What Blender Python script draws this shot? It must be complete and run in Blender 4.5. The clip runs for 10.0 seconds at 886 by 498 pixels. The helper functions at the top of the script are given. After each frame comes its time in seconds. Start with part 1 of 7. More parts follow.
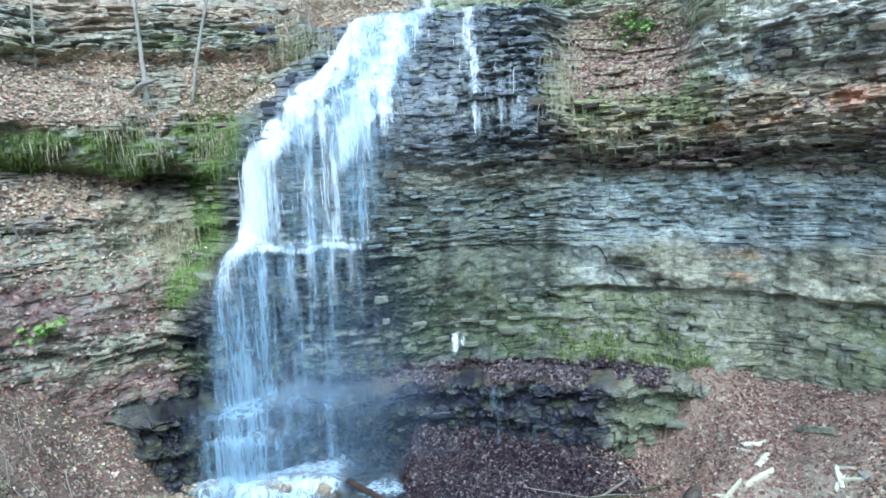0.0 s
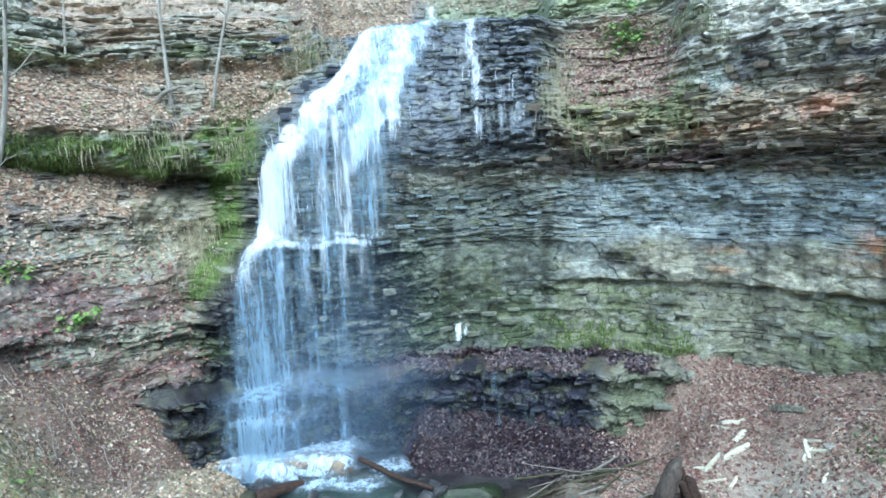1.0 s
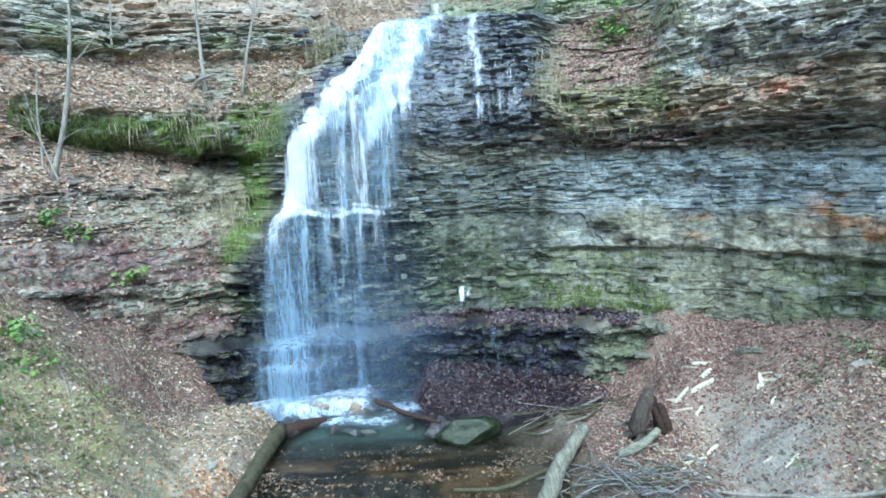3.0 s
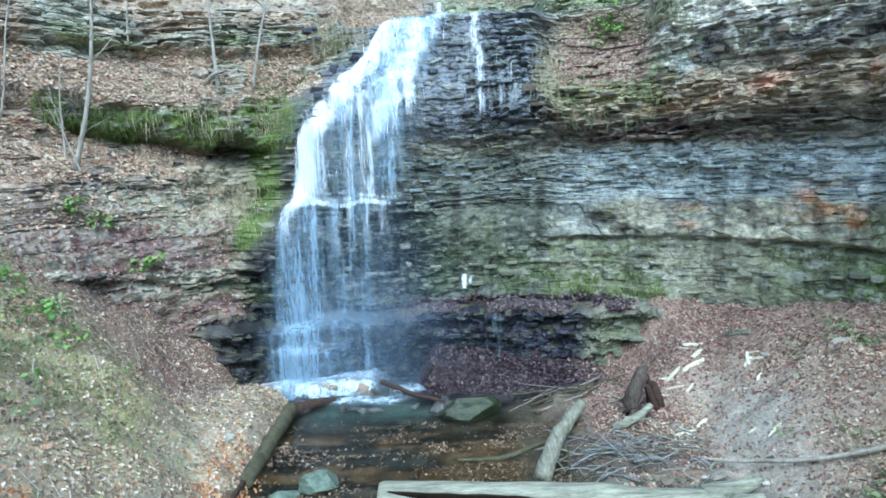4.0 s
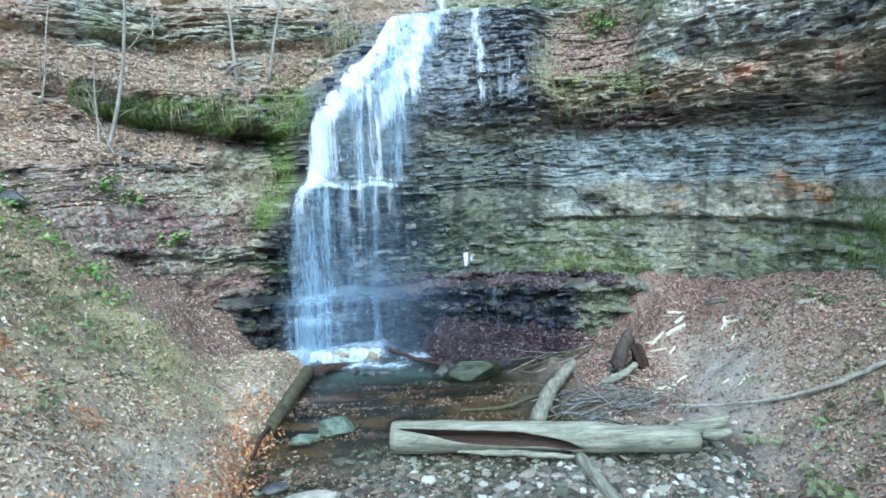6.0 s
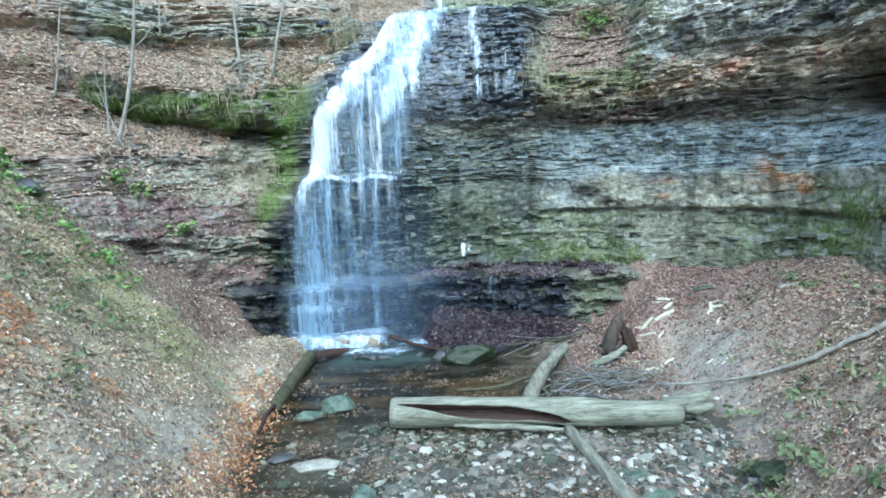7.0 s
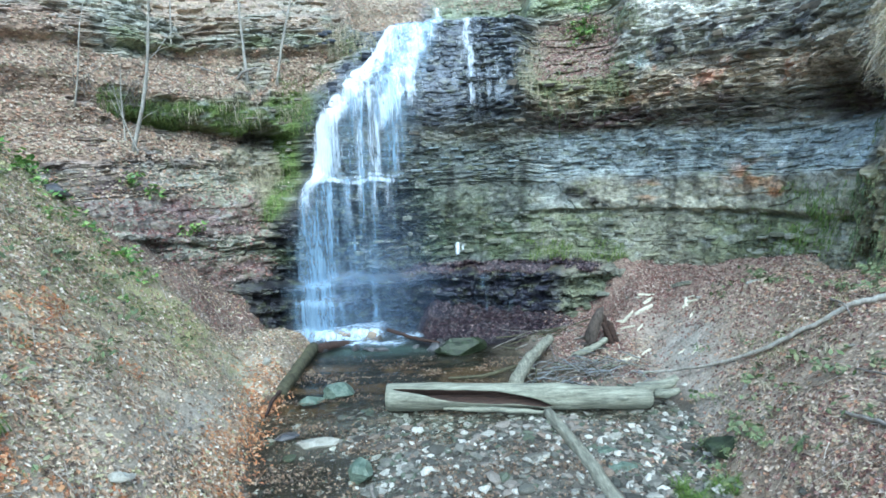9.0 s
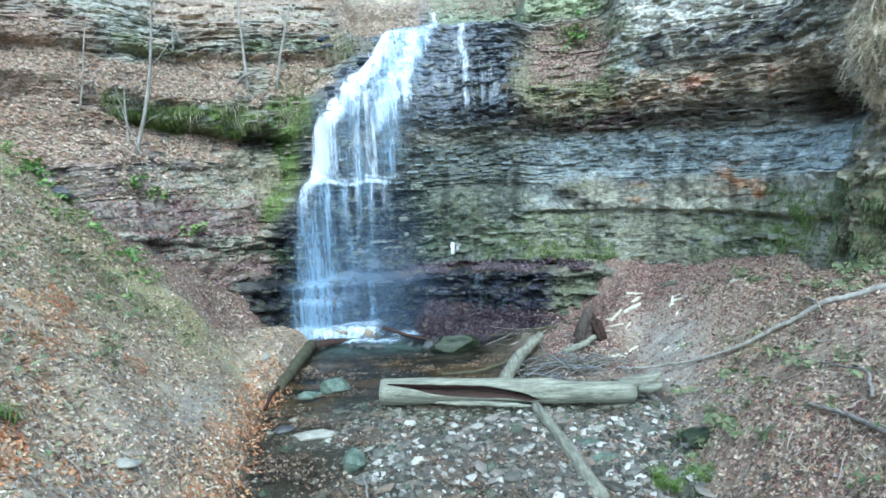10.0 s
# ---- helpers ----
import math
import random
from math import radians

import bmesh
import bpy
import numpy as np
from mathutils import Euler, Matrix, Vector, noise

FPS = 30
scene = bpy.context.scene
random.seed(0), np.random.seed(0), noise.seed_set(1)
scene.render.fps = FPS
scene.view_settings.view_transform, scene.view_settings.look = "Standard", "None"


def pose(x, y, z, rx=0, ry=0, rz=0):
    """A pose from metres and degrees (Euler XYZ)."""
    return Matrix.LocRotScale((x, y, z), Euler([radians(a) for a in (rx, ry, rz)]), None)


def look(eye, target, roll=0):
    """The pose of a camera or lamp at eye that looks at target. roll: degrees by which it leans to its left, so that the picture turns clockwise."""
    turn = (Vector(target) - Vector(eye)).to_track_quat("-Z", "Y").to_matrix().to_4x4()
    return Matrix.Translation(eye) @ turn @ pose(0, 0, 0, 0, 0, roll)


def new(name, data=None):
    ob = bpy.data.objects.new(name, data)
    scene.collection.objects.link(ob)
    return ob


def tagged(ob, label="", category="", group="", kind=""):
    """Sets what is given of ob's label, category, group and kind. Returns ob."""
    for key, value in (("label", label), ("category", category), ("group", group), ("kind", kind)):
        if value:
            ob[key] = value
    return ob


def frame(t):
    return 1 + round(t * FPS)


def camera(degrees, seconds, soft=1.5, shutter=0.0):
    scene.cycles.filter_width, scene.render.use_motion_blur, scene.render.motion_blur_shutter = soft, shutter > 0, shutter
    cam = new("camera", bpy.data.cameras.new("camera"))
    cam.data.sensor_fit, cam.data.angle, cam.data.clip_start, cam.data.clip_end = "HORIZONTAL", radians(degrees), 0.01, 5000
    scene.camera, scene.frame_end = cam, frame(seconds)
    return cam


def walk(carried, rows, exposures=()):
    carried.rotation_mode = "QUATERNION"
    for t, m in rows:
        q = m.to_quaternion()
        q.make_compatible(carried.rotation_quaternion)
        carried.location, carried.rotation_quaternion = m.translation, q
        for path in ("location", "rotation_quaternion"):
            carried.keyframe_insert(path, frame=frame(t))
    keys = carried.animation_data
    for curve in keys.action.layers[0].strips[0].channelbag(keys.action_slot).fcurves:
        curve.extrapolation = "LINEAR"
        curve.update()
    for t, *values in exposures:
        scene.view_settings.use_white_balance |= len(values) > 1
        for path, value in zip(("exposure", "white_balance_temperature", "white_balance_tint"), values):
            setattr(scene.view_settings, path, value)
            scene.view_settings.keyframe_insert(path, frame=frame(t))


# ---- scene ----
cam = camera(78.1, 10.0, soft=1.65)
METRES, EYE, TILT, LEAN, TURN = 8.0, 7.1, -30.0, 0.0, 0.0
ROWS = [
    (0.0, 0.0, 0.0, 0.0, 0.98, 22.55, 2.35),
    (0.5, -0.0067, -0.0525, -0.0312, 1.02, 22.56, 2.34),
    (1.0, -0.0122, -0.1136, -0.0623, 1.05, 22.55, 2.33),
    (1.5, -0.0168, -0.1757, -0.0931, 1.04, 22.5, 2.32),
    (2.0, -0.0213, -0.225, -0.1419, 1.08, 22.5, 2.3),
    (2.5, -0.0279, -0.2498, -0.2118, 1.1, 22.59, 2.27),
    (4.0, -0.0504, -0.3468, -0.3275, 1.06, 22.45, 2.26),
    (4.5, -0.0601, -0.3664, -0.3897, 1.08, 22.66, 2.26),
    (5.0, -0.0658, -0.3939, -0.4222, 1.1, 22.54, 2.25),
    (5.5, -0.0672, -0.4321, -0.4421, 1.09, 22.49, 2.25),
    (7.0, -0.0603, -0.5182, -0.5407, 1.07, 22.51, 2.27),
    (7.5, -0.0531, -0.5512, -0.5614, 1.09, 22.43, 2.28),
    (8.0, -0.045, -0.5856, -0.5726, 1.15, 22.38, 2.24),
    (8.5, -0.036, -0.6182, -0.583, 1.26, 22.36, 2.2),
    (9.0, -0.0253, -0.6487, -0.5945, 1.33, 22.34, 2.16),
    (9.5, -0.0121, -0.678, -0.6065, 1.38, 22.33, 2.13),
    (10.0, 0.0032, -0.7073, -0.6185, 1.42, 22.32, 2.11),
]
walk(cam, [(t, pose(0, 0, EYE, TILT, LEAN, TURN) @ pose(METRES * x, METRES * y, METRES * z, 90 + pitch, roll, yaw)) for t, x, y, z, yaw, pitch, roll in ROWS], exposures=[(0.0, 1.02, 5080, -7), (10.0, 1.02, 5080, -7)])

# ---- light: open shade under a bright overcast sky ----
world = bpy.data.worlds.new("sky")
scene.world = world
world.use_nodes = True
wn = world.node_tree
sky = wn.nodes.new("ShaderNodeTexSky")
sky.sky_type = "NISHITA"
sky.sun_disc = False
sky.sun_elevation, sky.sun_rotation = radians(56), radians(170)
sky.air_density, sky.dust_density, sky.ozone_density = 1.0, 3.0, 1.0
wn.links.new(sky.outputs["Color"], wn.nodes["Background"].inputs["Color"])
wn.nodes["Background"].inputs["Strength"].default_value = 0.15
sun = new("sun", bpy.data.lights.new("sun", "SUN"))
sun.data.energy, sun.data.angle, sun.data.color = 1.1, radians(60), (1.0, 0.97, 0.93)
sun.matrix_world = look((-3, -16, 36), (0, 8, 2))

# ---- noise on arrays ----


def hash01(i, j, k=0, seed=0):
    u = [np.atleast_1d(np.asarray(v)).astype(np.int64).astype(np.uint32) for v in (i, j, k, (seed * 2654435761) & 0xFFFFFFFF)]
    n = u[0] * np.uint32(374761393) + u[1] * np.uint32(668265263) + u[2] * np.uint32(1274126177) + u[3]
    n = (n ^ (n >> np.uint32(13))) * np.uint32(1274126177)
    n = (n ^ (n >> np.uint32(16))) * np.uint32(2246822519)
    return ((n ^ (n >> np.uint32(15))) & np.uint32(0xFFFFFF)) / float(0xFFFFFF)


def vnoise(x, y, z=0.0, seed=0):
    x, y = np.broadcast_arrays(np.asarray(x, float), np.asarray(y, float))
    i, j = np.floor(x), np.floor(y)
    u, v = x - i, y - j
    u, v = u * u * (3 - 2 * u), v * v * (3 - 2 * v)
    i, j = i.astype(np.int64), j.astype(np.int64)
    k = int(z)
    a, b = hash01(i, j, k, seed), hash01(i + 1, j, k, seed)
    c, d = hash01(i, j + 1, k, seed), hash01(i + 1, j + 1, k, seed)
    low, high = a + (b - a) * u, c + (d - c) * u
    return low + (high - low) * v


def fbm(x, y, z=0.0, octaves=4, seed=0):
    """About -1 to 1."""
    out, amp, total = 0.0, 1.0, 0.0
    for o in range(octaves):
        f = 2.0 ** o
        out = out + amp * (vnoise(x * f, y * f, z, seed + o) * 2 - 1)
        total += amp
        amp *= 0.5
    return out / total * 1.5


def step(a, b, x):
    t = np.clip((np.asarray(x, float) - a) / (b - a), 0, 1)
    return t * t * (3 - 2 * t)


def band(lo, hi, soft, x):
    return step(lo - soft, lo + soft, x) * (1 - step(hi - soft, hi + soft, x))


def spot(x, y, cx, cy, rx, ry):
    """A soft blot."""
    return np.exp(-(((x - cx) / rx) ** 2 + ((y - cy) / ry) ** 2))


def mix(a, b, f):
    return a + (np.asarray(b, float) - a) * np.asarray(f)[..., None]


# ---- mesh helpers ----


def link_mesh(name, verts, faces, material=None, parent=None, cols=None, smooth=False, label=""):
    me = bpy.data.meshes.new(name)
    verts = np.asarray(verts, np.float32).reshape(-1, 3)
    if isinstance(faces, np.ndarray):
        n, k = faces.shape
        me.vertices.add(len(verts))
        me.vertices.foreach_set("co", verts.ravel())
        me.loops.add(n * k)
        me.loops.foreach_set("vertex_index", faces.astype(np.int32).ravel())
        me.polygons.add(n)
        me.polygons.foreach_set("loop_start", np.arange(0, n * k, k, dtype=np.int32))
        me.update(calc_edges=True)
    else:
        me.from_pydata([tuple(v) for v in verts.tolist()], [], faces)
    if cols is not None:
        at = me.color_attributes.new("tone", "FLOAT_COLOR", "POINT")
        at.data.foreach_set("color", np.asarray(cols, np.float32).ravel())
    me.polygons.foreach_set("use_smooth", np.full(len(me.polygons), smooth))
    if material:
        me.materials.append(material)
    ob = new(name, me)
    ob.parent = parent
    if label:
        tagged(ob, label)
    return ob


def part(name, bm, material, parent, label="", smooth=True):
    me = bpy.data.meshes.new(name)
    bm.to_mesh(me)
    bm.free()
    me.polygons.foreach_set("use_smooth", np.full(len(me.polygons), smooth))
    me.materials.append(material)
    ob = new(name, me)
    ob.parent = parent
    if label:
        tagged(ob, label)
    return ob


def grid_faces(rows, cols):
    a = (np.arange(rows - 1)[:, None] * cols + np.arange(cols - 1)[None, :]).ravel()
    return np.stack([a, a + 1, a + cols + 1, a + cols], 1)


# ---- materials ----


def nodes_of(name):
    m = bpy.data.materials.new(name)
    m.use_nodes = True
    t = m.node_tree
    b = t.nodes["Principled BSDF"]
    return m, t, b


def tex(t, kind, scale, detail=4.0, rough=0.6, stretch=None):
    n = t.nodes.new(kind)
    n.inputs["Scale"].default_value = scale
    if kind == "ShaderNodeTexNoise":
        n.inputs["Detail"].default_value, n.inputs["Roughness"].default_value = detail, rough
    g = t.nodes.new("ShaderNodeNewGeometry")
    mp = t.nodes.new("ShaderNodeMapping")
    if stretch:
        mp.inputs["Scale"].default_value = stretch
    t.links.new(g.outputs["Position"], mp.inputs["Vector"])
    t.links.new(mp.outputs["Vector"], n.inputs["Vector"])
    return n


def ramp(t, src, stops):
    r = t.nodes.new("ShaderNodeValToRGB")
    e = r.color_ramp.elements
    while len(e) < len(stops):
        e.new(0.5)
    for el, (p, c) in zip(e, stops):
        el.position, el.color = p, (*c, 1) if len(c) == 3 else c
    t.links.new(src, r.inputs["Fac"])
    return r


def mixc(t, a, b, fac, mode="MULTIPLY"):
    n = t.nodes.new("ShaderNodeMix")
    n.data_type, n.blend_type = "RGBA", mode
    for sock, v in ((n.inputs[6], a), (n.inputs[7], b), (n.inputs[0], fac)):
        if hasattr(v, "is_linked"):
            t.links.new(v, sock)
        elif sock == n.inputs[0]:
            sock.default_value = v
        else:
            sock.default_value = (*v, 1)
    return n.outputs[2]


def bump(t, b, src, strength, dist, under=None):
    n = t.nodes.new("ShaderNodeBump")
    n.inputs["Strength"].default_value, n.inputs["Distance"].default_value = strength, dist
    t.links.new(src, n.inputs["Height"])
    if under:
        t.links.new(under.outputs["Normal"], n.inputs["Normal"])
    t.links.new(n.outputs["Normal"], b.inputs["Normal"])
    return n


def toned(name, grain=9.0, fine=60.0, relief=0.03, contrast=(0.55, 1.35), stains=False, flat=2.2):
    """A surface whose broad colours lie in the mesh's tone, with grain laid over; tone's alpha is the roughness."""
    m, t, b = nodes_of(name)
    a = t.nodes.new("ShaderNodeAttribute")
    a.attribute_name = "tone"
    n1, n2 = tex(t, "ShaderNodeTexNoise", grain, 6, 0.65, (1, 1, flat)), tex(t, "ShaderNodeTexNoise", fine, 3, 0.6)
    lo, hi = contrast
    r1 = ramp(t, n1.outputs["Fac"], [(0.28, (lo, lo, lo)), (0.72, (hi, hi, hi))])
    r2 = ramp(t, n2.outputs["Fac"], [(0.3, (0.72, 0.72, 0.72)), (0.7, (1.25, 1.25, 1.25))])
    c = mixc(t, a.outputs["Color"], r1.outputs["Color"], 1.0)
    c = mixc(t, c, r2.outputs["Color"], 1.0)
    if stains:
        n3, n4, n5 = tex(t, "ShaderNodeTexNoise", 2.3, 7, 0.7, (1, 1, 1.6)), tex(t, "ShaderNodeTexNoise", 3.7, 8, 0.72, (1.3, 1.3, 0.8)), tex(t, "ShaderNodeTexNoise", 14.0, 5, 0.7, (0.8, 0.8, 1.8))
        f3 = ramp(t, n3.outputs["Fac"], [(0.50, (0, 0, 0)), (0.66, (0.55, 0.55, 0.55))])
        c = mixc(t, c, (0.17, 0.185, 0.085), f3.outputs["Color"], "MIX")
        f4 = ramp(t, n4.outputs["Fac"], [(0.34, (0.5, 0.5, 0.52)), (0.5, (1.08, 1.08, 1.08))])
        c = mixc(t, c, f4.outputs["Color"], 1.0)
        f5 = ramp(t, n5.outputs["Fac"], [(0.60, (0, 0, 0)), (0.72, (0.5, 0.5, 0.5))])
        c = mixc(t, c, (0.46, 0.46, 0.41), f5.outputs["Color"], "MIX")
    t.links.new(c, b.inputs["Base Color"])
    t.links.new(a.outputs["Alpha"], b.inputs["Roughness"])
    bump(t, b, n2.outputs["Fac"], 0.5, relief * 0.4, bump(t, b, n1.outputs["Fac"], 0.8, relief))
    return m


def simple(name, dark, light, scale=12.0, rough=0.8, relief=0.01, stretch=None, fine=70.0):
    m, t, b = nodes_of(name)
    n1, n2 = tex(t, "ShaderNodeTexNoise", scale, 5, 0.65, stretch), tex(t, "ShaderNodeTexNoise", fine, 3, 0.6, stretch)
    r1 = ramp(t, n1.outputs["Fac"], [(0.3, dark), (0.7, light)])
    r2 = ramp(t, n2.outputs["Fac"], [(0.3, (0.75, 0.75, 0.75)), (0.7, (1.2, 1.2, 1.2))])
    t.links.new(mixc(t, r1.outputs["Color"], r2.outputs["Color"], 1.0), b.inputs["Base Color"])
    b.inputs["Roughness"].default_value = rough
    bump(t, b, n2.outputs["Fac"], 0.5, relief * 0.4, bump(t, b, n1.outputs["Fac"], 0.7, relief))
    return m


def island(name, colours, rough=0.75, through_light=0.0):
    """Colours picked at random for each loose piece of a mesh."""
    m, t, b = nodes_of(name)
    g = t.nodes.new("ShaderNodeNewGeometry")
    stops = [(i / len(colours), c) for i, c in enumerate(colours)]
    r = ramp(t, g.outputs["Random Per Island"], stops)
    r.color_ramp.interpolation = "CONSTANT"
    n = tex(t, "ShaderNodeTexNoise", 40.0, 3, 0.6)
    r2 = ramp(t, n.outputs["Fac"], [(0.3, (0.7, 0.7, 0.7)), (0.7, (1.25, 1.25, 1.25))])
    t.links.new(mixc(t, r.outputs["Color"], r2.outputs["Color"], 1.0), b.inputs["Base Color"])
    b.inputs["Roughness"].default_value = rough
    return m


def water_sheet(name, scale, lo, hi, colour=(0.8, 0.9, 1.0), gain=1.0):
    """Falling white water: threads with gaps between them; tone's red is how much water there is."""
    m, t, b = nodes_of(name)
    a = t.nodes.new("ShaderNodeAttribute")
    a.attribute_name = "tone"
    n1 = tex(t, "ShaderNodeTexNoise", scale, 5, 0.6, (1, 1, 0.07))
    n2 = tex(t, "ShaderNodeTexNoise", scale * 3.1, 4, 0.6, (1, 1, 0.16))
    both = t.nodes.new("ShaderNodeMath")
    both.operation = "MULTIPLY_ADD"
    both.inputs[1].default_value = 0.7
    t.links.new(n2.outputs["Fac"], both.inputs[0])
    t.links.new(n1.outputs["Fac"], both.inputs[2])
    add = t.nodes.new("ShaderNodeMath")
    add.operation = "MULTIPLY_ADD"
    add.inputs[1].default_value, add.inputs[2].default_value = gain, 0.8 - 0.85 * gain
    t.links.new(both.outputs[0], add.inputs[0])
    s = t.nodes.new("ShaderNodeSeparateColor")
    t.links.new(a.outputs["Color"], s.inputs["Color"])
    sm = t.nodes.new("ShaderNodeMath")
    sm.operation = "ADD"
    t.links.new(add.outputs[0], sm.inputs[0])
    t.links.new(s.outputs["Red"], sm.inputs[1])
    mr = t.nodes.new("ShaderNodeMapRange")
    mr.interpolation_type = "SMOOTHSTEP"
    mr.inputs["From Min"].default_value, mr.inputs["From Max"].default_value = lo, hi
    t.links.new(sm.outputs[0], mr.inputs["Value"])
    al = t.nodes.new("ShaderNodeMath")
    al.operation = "MULTIPLY"
    t.links.new(mr.outputs["Result"], al.inputs[0])
    t.links.new(s.outputs["Green"], al.inputs[1])
    t.links.new(al.outputs[0], b.inputs["Alpha"])
    b.inputs["Base Color"].default_value = (*colour, 1)
    b.inputs["Roughness"].default_value = 0.35
    bump(t, b, n1.outputs["Fac"], 0.4, 0.04)
    return m


ROCK = toned("layered limestone", 6.0, 40.0, 0.04, (0.5, 1.4), True, 1.4)
SOIL = toned("leaf-strewn earth", 10.0, 60.0, 0.03)
LOG = simple("weathered grey wood", (0.12, 0.125, 0.095), (0.42, 0.43, 0.335), 5, 0.8, 0.02, (0.3, 2.5, 2.5), 28.0)
# the blue in these water colours is the tint of the shade, put in by hand
FALLS = water_sheet("white falling water", 8.0, 0.7, 1.62, (0.82, 0.9, 1.0), 1.35)
VEIL = water_sheet("thin falling water", 7.0, 0.86, 1.62, (0.52, 0.76, 1.0), 1.25)
STRAND = simple("white water thread", (0.8, 0.88, 0.95), (0.95, 0.97, 1.0), 9, 0.3, 0.005)
SPRAY = water_sheet("drifting spray", 1.6, 0.25, 1.1, (0.42, 0.6, 0.92))
FOAM = water_sheet("white foam", 7.0, 0.72, 1.7, (0.68, 0.83, 1.0), 1.6)

# ---- the gorge: a round cliff about the point (0, 3), by azimuth in degrees and height ----
CX, CY = 0.0, 3.0
KNOT_A = np.array([-85, -70, -60, -54, -48, -41, -35, -29, -20, -5, 3, 14, 23, 33, 47, 55, 60, 65, 70, 75, 81, 88])
KNOT_R = np.array([17, 15.5, 13.6, 12.6, 12.2, 12.05, 12.2, 11.7, 11.6, 11.25, 11.4, 11.6, 11.9, 11.95, 11.95, 11.9, 11.5, 11.1, 10.7, 10.2, 10.6, 12.5])


def fall_side(z):
    """Azimuth of the left edge of the rock that the falls run over."""
    return np.interp(z, np.array([1.9, 2.4, 4.1, 5.0, 5.8, 7.6, 8.6, 9.6, 10.6]), np.array([-40.5, -36.0, -32.8, -29.6, -27.0, -26.6, -24.6, -20.0, -15.5]))


def lip(a):
    """Lower and upper height of the mossy overhang on the left."""
    n = fbm(a / 3.5, 0 * a, seed=46, octaves=3)
    low = np.interp(a, np.array([-56.0, -51, -45, -39, -33, -28, -24]), np.array([8.6, 8.2, 7.7, 7.42, 7.62, 7.35, 7.3])) + 0.16 * n
    high = np.interp(a, np.array([-56.0, -51, -45, -39, -31, -26]), np.array([9.4, 9.15, 8.5, 8.35, 8.6, 8.6])) + 0.22 * fbm(a / 2.5, 0 * a + 3.0, seed=47, octaves=3)
    return low, high


def left_profile(a, z):
    """The left side: stepped beds, a leafy shelf, a hollow, the mossy overhang, an upper shelf and grey beds above."""
    low = np.interp(z, np.array([0, 2, 3.4, 4.6, 5.8, 6.4, 7.0, 7.7, 9.0]), np.array([11.75, 11.95, 12.3, 12.6, 12.95, 13.15, 13.75, 14.55, 14.9]))
    low = low + np.interp(a, np.array([-85.0, -70, -62, -57, -54, -50, -44, -36]), np.array([4.0, 1.8, 0.3, -0.35, -0.4, -0.1, 0.05, 0.0]))
    low = low + 0.5 * band(-38, -31, 1.5, a) * band(5.2, 6.6, 0.4, z) - 0.25 * step(-34, -30, a) * (1 - step(4.2, 5.2, z))
    # a bed that stands out over a dark gap
    line = 3.28 - 0.031 * (a + 35) + 0.10 * fbm(a / 3.0, 0 * z, seed=55, octaves=3)
    low = low + 0.22 * band(-0.2, -0.04, 0.035, z - line) * step(-0.5, 0.0, fbm(a / 4.0, 0 * z + 1.7, seed=56)) - 0.12 * band(0.0, 0.3, 0.04, z - line)
    z0, z1 = lip(a)
    edge = np.interp(a, np.array([-60.0, -55, -48, -40, -35, -30, -26]), np.array([15.2, 14.75, 14.2, 13.85, 13.4, 12.95, 12.8]))
    shelf_r = np.interp(a, np.array([-60.0, -55, -48, -40, -35, -31, -26, -20]), np.array([16.4, 15.7, 15.2, 15.55, 14.9, 14.4, 13.9, 13.6]))
    up = edge + (shelf_r - edge) * np.clip((z - z1) / (10.3 - z1), 0, 1) ** 1.15 + 0.75 * np.clip(z - 10.3, 0, 9) - 0.5 * band(10.7, 12.4, 0.2, z)
    up = up + 0.55 * step(-53, -48, a) * np.clip((z0 + 0.45 - z) / 0.45, 0, 1) ** 2
    low = low + 0.5 * spot(a, z, -32.5, 7.15, 3.2, 0.3)
    return low + (up - low) * step(z0 - 0.10, z0 + 0.10, z)


